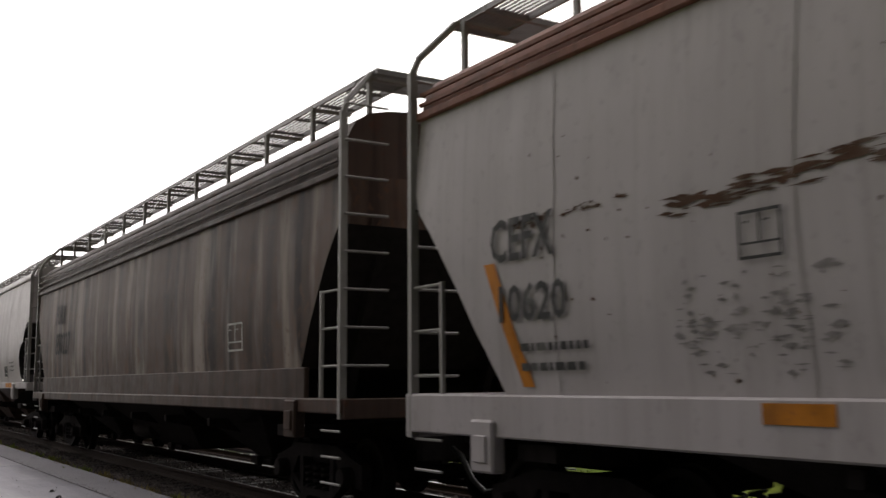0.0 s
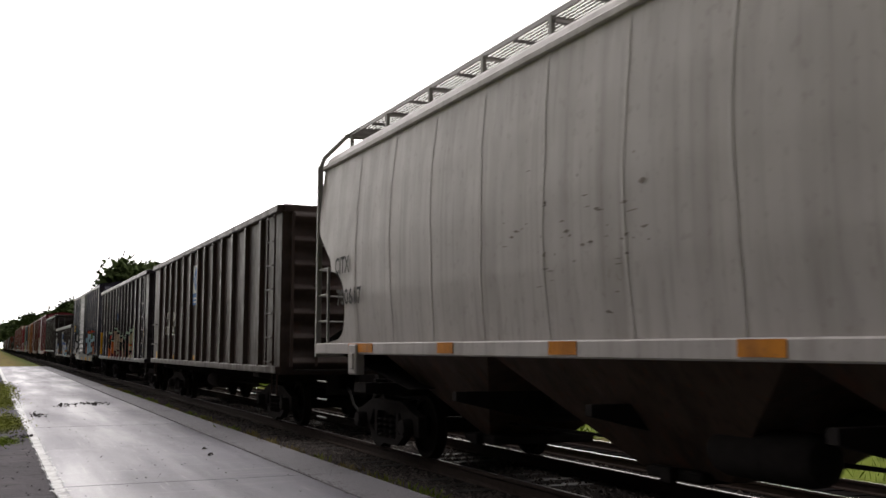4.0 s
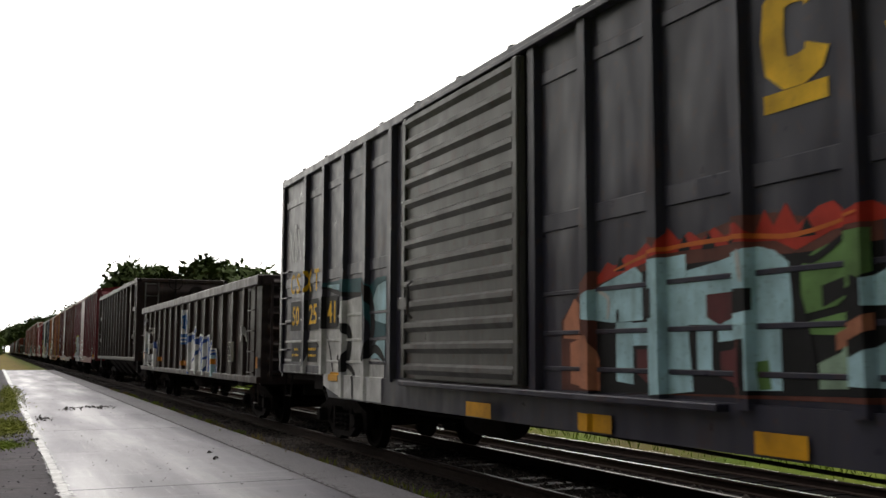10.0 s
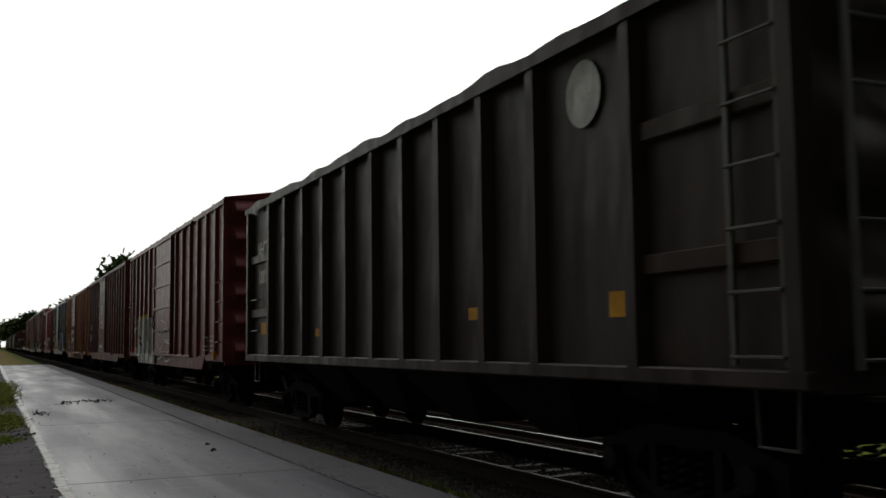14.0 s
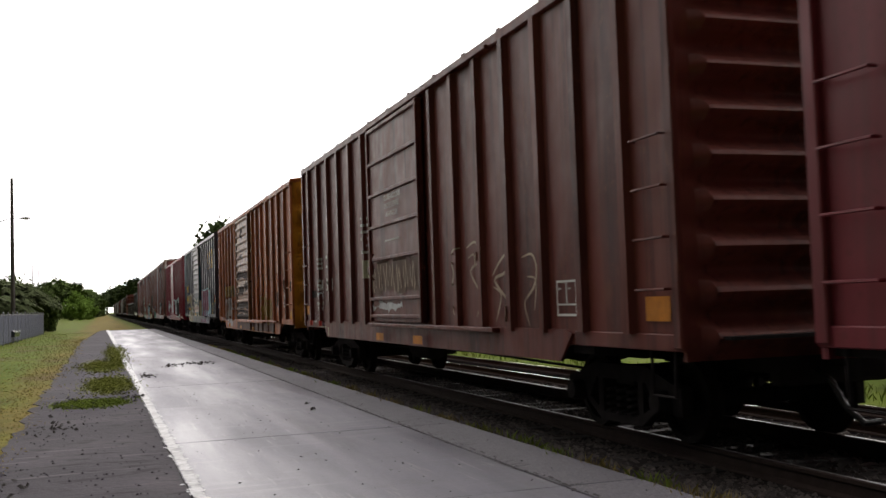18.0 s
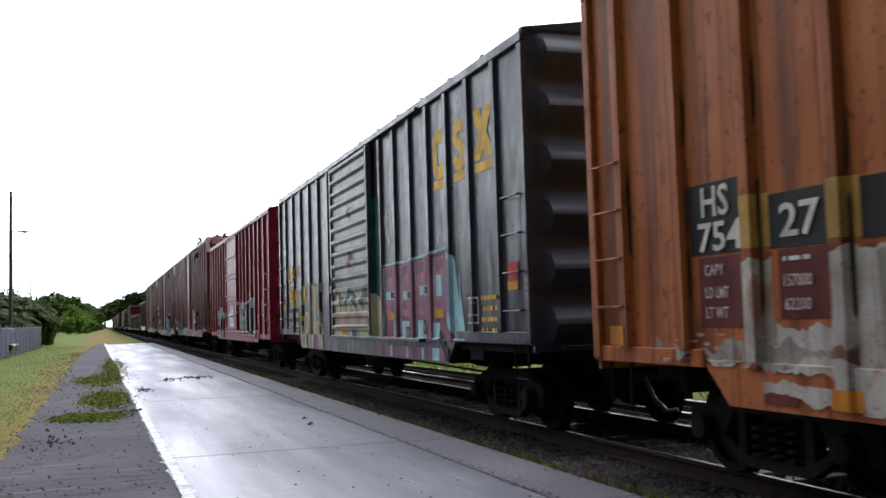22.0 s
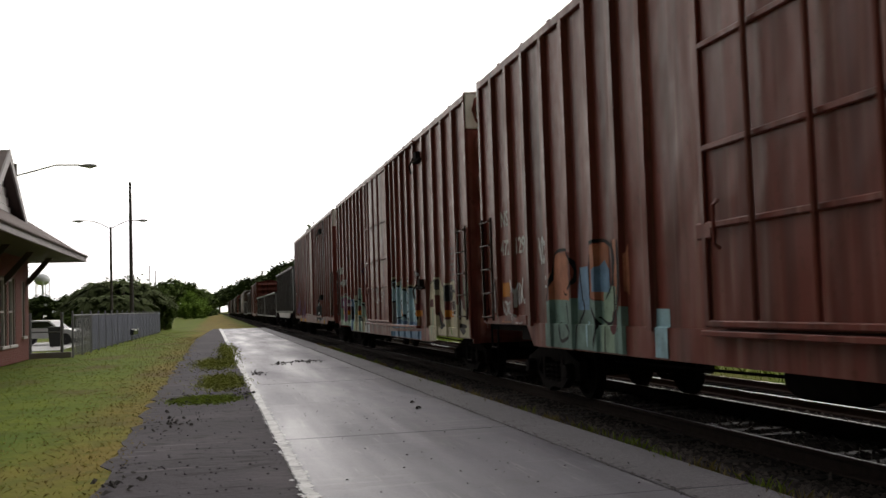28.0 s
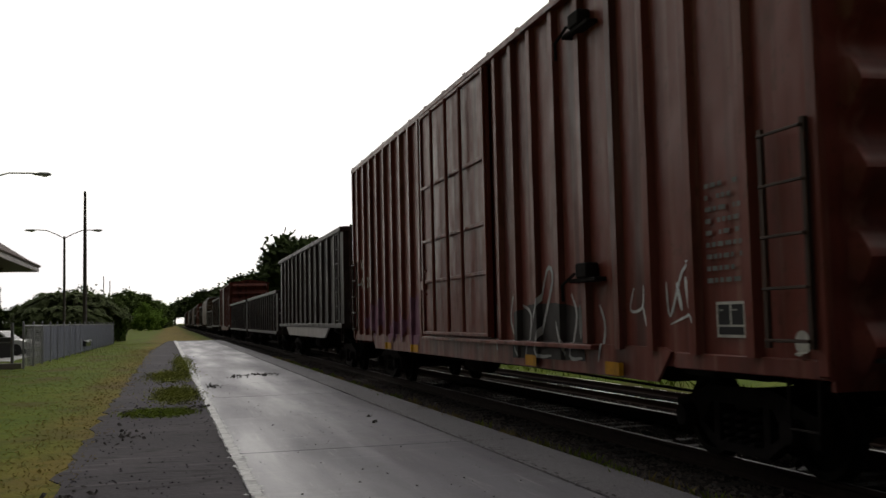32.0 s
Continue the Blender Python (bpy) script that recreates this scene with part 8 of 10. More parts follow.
area(csx1, "rust brown", 2, [(2.45, 1.77), (1.84, 1.79), (1.21, 1.80)], [(2.46, 1.38), (1.22, 1.39)], art)
sweep(csx1, "black", 5, 0.05, [(2.74, 2.03), (2.26, 2.10), (1.93, 2.04), (1.83, 1.82)], art)
sweep(csx1, "red", 4, 0.06, [(2.73, 2.17), (2.17, 2.29), (1.91, 2.14)], art)
art = area(csx1, "silver", 1, [(15.69, 1.14), (14.82, 1.24), (14.75, 1.54), (14.66, 1.80), (13.78, 1.84), (12.95, 1.85), (12.85, 2.21), (12.40, 2.24), (11.91, 2.25), (11.89, 1.66), (11.72, 1.37), (11.17, 1.35)], [(15.69, 1.06), (13.97, 0.99), (13.22, 0.85), (12.47, 0.76), (11.20, 0.79)], None, "silver sprayed panel with black arcs and a teal cloud")
area(csx1, "teal", 2, [(13.79, 2.54), (13.01, 2.54), (11.95, 2.50), (11.76, 2.37), (11.52, 2.47), (11.11, 2.47)], [(13.80, 2.46), (12.92, 2.35), (11.96, 2.29), (11.70, 1.65), (11.15, 1.68)], art)
area(csx1, "pale blue", 3, [(13.71, 2.50), (13.02, 2.48), (12.92, 2.40)], [(13.72, 2.46), (12.92, 2.36)], art)
area(csx1, "pale blue", 3, [(11.68, 2.14), (11.48, 2.36), (11.11, 2.41)], [(11.69, 1.97), (11.51, 1.88), (11.14, 1.83)], art)
area(csx1, "pale blue", 3, [(11.71, 1.48), (11.43, 1.64), (11.15, 1.66)], [(11.72, 1.37), (11.45, 1.38), (11.17, 1.32)], art)
sweep(csx1, "black", 5, 0.17, [(11.98, 2.45), (11.72, 2.16), (11.64, 1.79), (11.89, 1.34)], art)
sweep(csx1, "black", 5, 0.2, [(12.87, 1.85), (12.60, 1.68), (12.81, 1.26), (13.20, 1.39)], art)
sweep(csx1, "black", 5, 0.09, [(12.81, 1.28), (12.42, 1.16), (12.36, 0.79)], art)
sweep(csx1, "black", 5, 0.05, [(13.69, 1.71), (13.52, 1.44), (13.38, 1.14)], art)
sweep(csx1, "black", 5, 0.12, [(11.91, 1.37), (11.53, 1.51), (11.17, 1.35)], art)
sweep(csx1, "black", 5, 0.07, [(13.80, 2.46), (12.92, 2.32), (11.94, 2.27)], art)
sweep(csx1, "black", 5, 0.06, [(14.57, 1.54), (14.12, 1.54), (14.05, 1.07)], art)

# low gondola
diamond_sign(djjx, 8.86, 8.27, 1.66, 2.6)
frame_box(djjx, 2.90, 2.27, 1.25, 1.68, 41)
for a, b, c, d in ((8.82, 8.26, 1.09, 1.22), (4.67, 4.21, 1.17, 1.3), (13.15, 12.62, 1.17, 1.3), (16.97, 16.42, 1.22, 1.45), (0.47, 0.11, 1.14, 1.36)):
    mark(djjx, a, b, c, d, ORANGE_MARK, 10)
words(djjx, "DJJX", 15.24, 14.38, 1.98, 2.25)
words(djjx, "9761", 15.19, 14.43, 1.5, 1.75)
art = area(djjx, "white", 1, [(16.60, 1.60), (16.50, 2.10), (16.36, 2.26), (16.22, 2.20), (15.95, 2.05), (15.78, 2.12), (15.62, 2.06), (15.60, 1.40), (15.57, 1.36), (14.52, 1.39), (14.50, 2.10), (14.42, 1.80), (14.30, 1.62), (14.29, 0.94)], [(16.60, 1.50), (16.48, 1.10), (16.20, 1.02), (15.60, 0.97), (15.07, 0.98), (14.68, 0.96), (14.29, 0.92)], None, "white sprayed figure with blue shading and black lines")
area(djjx, "white", 1, [(14.20, 1.50), (14.05, 1.60), (13.92, 1.52), (13.83, 1.30), (13.90, 1.05)], [(14.20, 0.93), (14.10, 0.90), (13.90, 1.02)], art)
area(djjx, "white", 1, [(13.95, 1.74), (13.86, 1.84), (13.76, 1.76)], [(13.95, 1.72), (13.85, 1.66), (13.76, 1.55)], art)
area(djjx, "blue", 0, [(14.30, 1.72), (14.05, 1.80), (13.78, 1.70)], [(14.30, 1.50), (14.05, 1.55), (13.80, 1.35)], art)
area(djjx, "navy", 0, [(16.72, 1.80), (16.60, 1.90), (16.45, 1.95)], [(16.72, 1.10), (16.45, 0.96)], art)
sweep(djjx, "black", 3, 0.05, [(16.22, 2.22), (16.18, 2.0), (16.17, 1.85)], art)
sweep(djjx, "black", 3, 0.05, [(16.12, 1.70), (15.98, 1.62), (15.96, 1.40), (15.99, 1.02)], art)
sweep(djjx, "steel", 2, 0.16, [(16.06, 1.60), (16.02, 1.40)], art)
sweep(djjx, "black", 3, 0.03, [(16.45, 1.42), (15.95, 1.40), (15.62, 1.20)], art)
sweep(djjx, "black", 3, 0.03, [(15.60, 1.18), (15.0, 1.15), (14.86, 1.20), (14.50, 1.14)], art)
sweep(djjx, "black", 3, 0.035, [(15.22, 1.38), (15.16, 1.2), (15.22, 0.99)], art)
sweep(djjx, "black", 3, 0.035, [(15.06, 1.38), (15.12, 1.2), (15.02, 0.99)], art)
area(djjx, "silver", 2, [(15.52, 1.32), (15.30, 1.34)], [(15.52, 1.02), (15.30, 1.02)], art)
area(djjx, "dark grey", 2, [(15.56, 1.13), (15.26, 1.13)], [(15.50, 1.0), (15.28, 1.0)], art)
sweep(djjx, "black", 3, 0.06, [(14.30, 1.62), (14.24, 1.3), (14.26, 0.94)], art)
sweep(djjx, "black", 3, 0.04, [(15.62, 2.06), (15.72, 1.95), (15.60, 1.85), (15.70, 1.75)], art)
sweep(djjx, "mint", 2, 0.12, [(14.40, 1.20), (14.36, 0.96)], art)
tag(djjx, 16.5, 16.0, 2.3, 2.65, "silver", 44, 0.025, 3)
tag(djjx, 1.6, 1.1, 1.6, 2.05, "silver", 45, 0.05, 3)
art = area(djjx, "white", 0, [(8.25, 1.31), (8.06, 1.80), (7.47, 1.99), (7.25, 1.94), (7.18, 2.11), (6.81, 2.15), (6.61, 1.81), (6.32, 1.92), (5.84, 1.87), (5.63, 1.75), (5.41, 1.87), (5.09, 1.88), (5.04, 1.61), (4.91, 1.75), (4.68, 1.74), (4.64, 1.50), (4.44, 1.55), (4.22, 1.53), (4.11, 1.30), (4.10, 0.81)], [(8.26, 1.17), (7.88, 0.89), (7.50, 0.73), (4.10, 0.78)], None, "white bubble graffiti letters with blue shading")
area(djjx, "blue", 1, [(8.15, 1.31), (7.98, 1.75), (7.47, 1.94), (7.22, 1.88), (7.15, 2.05), (6.85, 2.08), (6.66, 1.76), (6.30, 1.86), (5.86, 1.81), (5.63, 1.69), (5.38, 1.82), (5.16, 1.83), (5.09, 1.55), (4.90, 1.70), (4.73, 1.68), (4.67, 1.44), (4.44, 1.51), (4.26, 1.48), (4.16, 1.30), (4.15, 0.82)], [(8.16, 1.19), (7.80, 0.93), (7.44, 0.77), (4.15, 0.80)], art)
area(djjx, "white", 2, [(8.04, 1.31), (7.79, 1.63), (7.40, 1.80), (7.16, 1.74), (7.07, 1.95), (6.90, 1.97), (6.83, 1.61)], [(8.04, 1.16), (7.72, 0.99), (7.38, 0.82), (6.85, 0.80)], art)
area(djjx, "white", 2, [(6.78, 1.49), (6.61, 1.67), (6.39, 1.60), (6.23, 1.74), (6.08, 1.60), (6.11, 0.83)], [(6.80, 0.80), (6.11, 0.80)], art)
area(djjx, "white", 2, [(6.03, 1.60), (5.84, 1.75), (5.63, 1.60), (5.39, 1.72), (5.24, 1.69), (5.24, 1.08)], [(6.05, 0.80), (5.25, 0.80)], art)
area(djjx, "white", 2, [(5.05, 1.43), (4.90, 1.62), (4.75, 1.63), (4.72, 1.10)], [(5.08, 0.80), (4.73, 0.79)], art)
bar(djjx, "pale blue", 3, 0.3, [(4.45, 1.38), (4.43, 0.79)], art)
bar(djjx, "pale blue", 3, 0.16, [(4.62, 1.38), (4.65, 0.80)], art)
sweep(djjx, "blue", 4, 0.07, [(7.49, 1.19), (7.13, 1.28), (7.06, 1.02), (7.18, 0.80)], art)
sweep(djjx, "blue", 4, 0.09, [(6.62, 1.35), (6.39, 1.55), (6.15, 1.43)], art)
sweep(djjx, "blue", 4, 0.08, [(5.54, 1.28), (5.33, 1.33), (5.50, 0.97)], art)
sweep(djjx, "black", 5, 0.03, [(6.02, 1.16), (5.70, 1.14), (5.76, 1.01), (5.49, 1.04)], art)
sweep(djjx, "white", 4, 0.04, [(7.09, 1.95), (7.00, 1.26)], art)
sweep(djjx, "white", 4, 0.03, [(4.62, 1.38), (4.24, 1.45), (4.23, 0.84)], art)

# tall open hopper
paint_on(nhcx, [[(2.61 + 0.28 * math.cos(t), 3.6 + 0.3 * math.sin(t)) for t in (math.pi * k / 10 for k in range(20))]], SPRAY["silver"], 2, "emblem", None, "round pale emblem")
for a, b, c, d in ((2.28, 2.00, 1.64, 1.85), (4.97, 4.72, 1.68, 1.81), (14.11, 13.61, 1.63, 1.85), (10.57, 10.19, 1.56, 1.68)):
    mark(nhcx, a, b, c, d, YELLOW_MARK, 3)
words(nhcx, "NHCX", 14.31, 13.52, 3.1, 3.4)
words(nhcx, "10016", 14.21, 13.44, 2.58, 2.86)
for a, b in ((13.5, 14.82), (0.2, 1.9)):
    for z in (3.0, 1.95):
        part("side_stiffener", Shape().box(-1.58, -1.52, a - 7.5, b - 7.5, z, z + 0.16, 0.012), BROWN_BLACK, nhcx)

part("brake_wheel", Shape().tube([(0.24 * math.cos(0.3927 * k), 0, 0.24 * math.sin(0.3927 * k)) for k in range(17)], 0.016, 6).box(-0.23, 0.23, -0.012, 0.012, -0.015, 0.015).box(-0.015, 0.015, -0.012, 0.012, -0.23, 0.23), UNDER, nhcx, "", (-0.28, -7.72, 4.0))
part("brake_wheel_post", Shape().box(-0.3, -0.26, -7.74, -7.66, 3.2, 4.12), UNDER, nhcx)

# maroon boxcar
for text, a, b, c, d in (("EE", 15.55, 15.28, 2.24, 2.49), ("C", 14.93, 14.78, 2.24, 2.49), ("10", 15.58, 15.31, 1.84, 2.07), ("47", 14.93, 14.64, 1.84, 2.07)):
    words(eec1, text, a, b, c, d)
ragged(eec1, 15.93, 15.19, 1.1, 1.35, 52, SPRAY["red"], 3, 0.08, "overspray")
frame_box(eec1, 2.35, 1.85, 1.3, 1.63, 53)
text_bars(eec1, 1.6, 1.2, 1.25, 1.7, 4, 54)
mark(eec1, 1.12, 0.8, 1.1, 1.3, ORANGE_MARK, 10)
art = area(eec1, "yellow", 0, [(14.66, 2.35), (14.28, 2.49), (13.94, 2.51), (13.71, 2.43), (13.27, 2.45), (12.81, 2.45), (12.47, 2.49), (12.45, 2.40), (12.23, 2.55), (11.90, 2.50)], [(14.69, 0.77), (12.02, 0.74)], None, "silver graffiti letters with black cuts and a yellow outline")
area(eec1, "silver", 1, [(14.59, 2.31), (14.26, 2.42), (13.95, 2.43), (13.70, 2.36), (13.27, 2.39), (12.81, 2.38), (12.52, 2.41), (12.45, 2.31), (12.21, 2.46), (11.90, 2.44)], [(14.65, 0.77), (12.02, 0.75)], art)
bar(eec1, "black", 2, 0.2, [(13.86, 2.35), (13.81, 1.96), (13.68, 1.64)], art)
bar(eec1, "black", 2, 0.14, [(13.01, 2.14), (13.04, 1.61)], art)
bar(eec1, "black", 2, 0.26, [(12.36, 2.30), (12.32, 1.88), (12.27, 1.54)], art)
bar(eec1, "black", 2, 0.36, [(12.93, 1.10), (12.95, 0.76)], art)
sweep(eec1, "black", 2, 0.035, [(13.69, 1.68), (13.53, 1.28), (13.47, 0.72)], art)
sweep(eec1, "black", 2, 0.035, [(12.28, 1.58), (12.18, 1.18), (12.08, 0.79)], art)
area(eec1, "yellow", 0, [(15.23, 1.31), (14.84, 1.38), (14.40, 1.44)], [(15.27, 0.79), (14.45, 0.78)], art)
area(eec1, "silver", 1, [(15.19, 1.26), (14.82, 1.32), (14.40, 1.38)], [(15.23, 0.79), (14.45, 0.79)], art)
sweep(eec1, "yellow", 1, 0.05, [(14.66, 2.35), (14.52, 1.77), (14.42, 1.42)], art)
sweep(eec1, "white", 2, 0.07, [(13.49, 2.28), (13.55, 1.28)], art)
sweep(eec1, "white", 2, 0.06, [(14.08, 2.35), (14.13, 1.09)], art)
sweep(eec1, "white", 2, 0.08, [(12.64, 2.30), (12.66, 1.28)], art)
sweep(eec1, "grey", 2, 0.1, [(13.21, 2.25), (13.24, 1.03)], art)
sweep(eec1, "grey", 2, 0.12, [(12.78, 2.08), (12.77, 1.28)], art)
sweep(eec1, "grey", 2, 0.1, [(13.94, 1.46), (13.91, 0.82)], art)
sweep(eec1, "grey", 2, 0.12, [(12.11, 2.15), (12.12, 1.29)], art)
sweep(eec1, "yellow", 2, 0.03, [(13.24, 1.03), (13.05, 0.96)], art)
sweep(eec1, "white", 2, 0.05, [(15.06, 1.07), (14.76, 1.12)], art)
art = area(eec1, "silver", 1, [(12.04, 2.34), (9.94, 2.32), (9.89, 1.32)], [(12.12, 0.69), (9.92, 0.71)], None, "silver graffiti strip beside the door")
bar(eec1, "black", 2, 0.14, [(11.34, 2.17), (11.17, 1.08)], art)
bar(eec1, "grey", 2, 0.2, [(10.46, 2.13), (10.42, 0.86)], art)
sweep(eec1, "white", 9, 0.05, [(9.25, 2.31), (9.00, 1.76), (8.04, 1.84), (7.23, 1.92), (6.80, 1.72)], art)
sweep(eec1, "white", 9, 0.05, [(9.48, 1.54), (8.71, 1.32), (7.85, 1.53), (6.81, 1.43), (7.27, 1.13)], art)
sweep(eec1, "white", 9, 0.05, [(9.18, 1.00), (8.07, 1.12), (7.67, 0.97), (6.83, 1.04)], art)
sweep(eec1, "white", 9, 0.04, [(8.67, 2.18), (7.62, 2.03), (8.05, 1.64), (6.95, 1.57)], art)
area(eec1, "silver", 1, [(9.72, 0.74), (8.09, 0.85), (7.29, 0.83)], [(9.72, 0.63), (7.30, 0.72)], art)

# rust brown boxcar
for text, a, b, z in (("CLOSE AND LOCK", 8.87, 7.9, 3.18), ("DOORS BEFORE", 8.86, 8.0, 3.04), ("MOVING CAR", 8.77, 8.09, 2.90)):
    words(eec2, text, a, b, z, z + 0.095)
text_bars(eec2, 8.87, 8.05, 2.47, 2.55, 1, 60)
text_bars(eec2, 10.62, 10.3, 2.35, 3.1, 6, 67)
for text, a, b, c, d in (("EE", 14.66, 14.40, 2.26, 2.51), ("60", 14.66, 14.36, 1.78, 2.04), ("C", 13.76, 13.58, 2.24, 2.52), ("61", 13.76, 13.44, 1.76, 2.03), ("LD LMT", 14.69, 14.33, 1.46, 1.54), ("LT WT", 14.69, 14.36, 1.34, 1.42)):
    words(eec2, text, a, b, c, d)
mark(eec2, 10.58, 10.28, 1.93, 2.26, SPRAY["cream"], 3, "poster")
ragged(eec2, 9.85, 7.1, 1.58, 2.2, 61, worn("faded brown overspray", (0.15, 0.10, 0.075), 0.7, 0.7, (0.085, 0.03, 0.025)), 1, 0.12, "graffiti")
for k in range(7):
    tag(eec2, 9.8 - 0.38 * k, 9.5 - 0.38 * k, 1.62, 2.15, "tan", 610 + k, 0.035, 2)
ragged(eec2, 9.85, 8.0, 1.3, 1.5, 62, SPRAY["silver"], 1, 0.1, "graffiti")
for a, b, c, d in ((9.63, 9.15, 0.82, 0.95), (7.46, 6.98, 0.82, 0.95), (0.62, 0.21, 1.22, 1.44), (16.37, 15.95, 1.25, 1.46)):
    mark(eec2, a, b, c, d, ORANGE_MARK, 10)
frame_box(eec2, 2.46, 1.99, 1.26, 1.64, 63)
for a, b, c, d in ((15.65, 15.46, 1.01, 1.12), (14.62, 14.44, 1.0, 1.12)):
    mark(eec2, a, b, c, d, SPRAY["red"], 10)
mark(eec2, 15.57, 15.18, 1.64, 1.80, SOOT, 2, "stain")
art = sweep(eec2, "white", 9, 0.03, [(14.76, 1.52), (14.70, 1.74), (14.62, 1.60), (14.56, 1.74), (14.42, 1.60), (14.46, 1.75), (14.36, 1.75)], None, "white scribble and cream spray low beside the corner")
sweep(eec2, "white", 9, 0.03, [(15.32, 0.98), (15.20, 0.84), (15.08, 0.97), (14.96, 0.84), (14.86, 0.96)], art)
sweep(eec2, "white", 9, 0.02, [(15.28, 1.3), (15.22, 1.12), (15.08, 1.10), (15.04, 1.26)], art)
area(eec2, "khaki", 8, [(14.82, 0.97), (14.40, 1.0), (13.6, 0.98)], [(14.95, 0.80), (14.40, 0.79), (13.6, 0.8)], art)
area(eec2, "mint", 9, [(14.76, 0.93), (14.60, 0.95)], [(14.76, 0.84), (14.62, 0.82)], art)
art = sweep(eec2, "tan", 9, 0.035, [(5.47, 2.18), (5.68, 2.06), (5.55, 1.82), (5.72, 1.55), (5.57, 1.27)], None, "faint tan graffiti outlines on rust brown paint")
sweep(eec2, "tan", 9, 0.04, [(5.21, 2.16), (4.88, 2.22), (4.70, 1.99), (5.09, 1.84), (4.76, 1.53), (4.89, 1.25)], art)
sweep(eec2, "tan", 9, 0.03, [(5.17, 2.02), (4.95, 2.06), (4.91, 1.90)], art)
sweep(eec2, "tan", 9, 0.04, [(4.30, 1.76), (4.10, 1.90), (3.81, 2.01), (3.89, 1.79), (4.24, 1.70), (3.80, 1.41), (3.77, 1.19)], art)
sweep(eec2, "tan", 9, 0.03, [(4.30, 1.62), (4.04, 1.51), (4.24, 1.18)], art)
sweep(eec2, "tan", 9, 0.035, [(3.37, 1.94), (3.08, 1.96), (2.97, 1.78), (3.07, 1.58), (3.33, 1.41), (3.21, 1.15)], art)
sweep(eec2, "tan", 9, 0.025, [(3.24, 1.71), (3.00, 1.66), (3.06, 1.32)], art)

# faded orange boxcar
for a, b, c, d, m in ((15.08, 14.36, 1.89, 2.47, BLACK_PANEL), (14.05, 13.42, 1.88, 2.28, BLACK_PANEL), (13.12, 12.46, 1.88, 2.28, BLACK_PANEL), (12.2, 11.5, 1.88, 2.3, BLACK_PANEL), (14.98, 14.38, 1.31, 1.87, RED_PANEL), (13.97, 13.35, 1.37, 1.87, RED_PANEL)):
    mark(hs, a, b, c, d, m, 1, "data_panel")
for a, b in ((14.36, 14.05), (13.42, 13.12), (12.46, 12.2)):
    mark(hs, a, b, 1.9, 2.3, worn("dull ochre paint", (0.42, 0.25, 0.06), 0.4), 0, "data_panel")
for text, a, b, c, d in (("HS", 14.89, 14.52, 2.19, 2.44), ("754", 14.95, 14.36, 1.91, 2.15), ("27", 13.92, 13.49, 1.95, 2.2), ("0.", 12.75, 12.5, 1.95, 2.18)):
    words(hs, text, a, b, c, d)
for text, a, b, c, d in (("CAPY", 14.88, 14.62, 1.72, 1.81), ("LD LMT", 14.88, 14.56, 1.54, 1.63), ("LT WT", 14.88, 14.58, 1.38, 1.47), ("157000", 13.90, 13.60, 1.60, 1.69), ("62200", 13.90, 13.62, 1.43, 1.52)):
    words(hs, text, a, b, c, d, FADED_WHITE)
text_bars(hs, 13.9, 13.6, 1.76, 1.84, 1, 72)
for k, (a, b, c, d, m) in enumerate(((15.7, 14.35, 0.95, 1.25, "tan"), (14.2, 13.2, 0.95, 1.3, "silver"), (13.0, 12.3, 0.95, 1.86, "silver"), (12.05, 11.35, 0.95, 1.84, "tan"), (11.05, 10.7, 1.45, 1.7, "cream"))):
    ragged(hs, a, b, c, d, 730 + k, worn("scraped pale primer " + m, (0.30, 0.26, 0.23), 1.0, 0.6, (0.15, 0.05, 0.025)), 1, 0.16, "scraped_paint")
    scrapes(hs, a, b, c, d, 40, 1730 + k, SPRAY[m], (0.04, 0.2))
mark(hs, 11.9, 11.55, 1.35, 1.75, DARK_RUN, 3, "stain")
mark(hs, 11.1, 10.55, 1.75, 2.25, DARK_RUN, 3, "stain")
# darker brown band over the sill, below the ledge
ragged(hs, 11.2, 2.2, 0.71, 1.02, 790, worn("dark brown sill", (0.085, 0.036, 0.022), 0.4, 0.6, (0.12, 0.045, 0.02)), 0, 0.04, "stain")
part("sill_ledge", Shape().box(-1.66, -1.555, 2.2 - 8.4, 11.0 - 8.4, 1.03, 1.07, 0.01), ORANGE_CAR, hs, "scraped ledge along the sill")
for a, b, c, d in ((7.32, 6.88, 0.73, 0.84), (9.85, 9.45, 0.75, 0.85)):
    mark(hs, a, b, c, d, ORANGE_MARK, 10)
HS_GREY = worn("bare grey primer", (0.46, 0.42, 0.38), 0.75, 0.6, (0.26, 0.09, 0.035))
for k, (a, b, c, d) in enumerate(((14.34, 14.05, 0.98, 1.90), (13.38, 12.5, 0.80, 1.86), (14.03, 13.38, 0.90, 1.36), (14.5, 12.5, 0.74, 1.0), (15.3, 14.5, 0.98, 1.12))):
    ragged(hs, a, b, c, d, 780 + k, HS_GREY, 0, 0.10, "scraped_paint")
mark(hs, 16.52, 16.14, 1.14, 1.32, ORANGE_MARK, 3)
mark(hs, 13.44, 13.14, 0.76, 0.90, ORANGE_MARK, 3)
mark(hs, 14.66, 13.78, 0.75, 0.82, RED_PANEL, 3, "data_panel")
frame_box(hs, 1.5, 1.05, 1.83, 2.2, 74, 0.03, BLACK_PANEL)
frame_box(hs, 1.5, 1.08, 1.44, 1.77, 75, 0.03, BLACK_PANEL)
mark(hs, 0.62, 0.2, 1.12, 1.34, YELLOW_MARK, 3)
mark(hs, 0.6, 0.34, 1.85, 2.1, SOOT, 2, "stain")
mark(hs, 10.78, 10.6, 2.75, 3.05, SIGN_WHITE, 3, "poster")
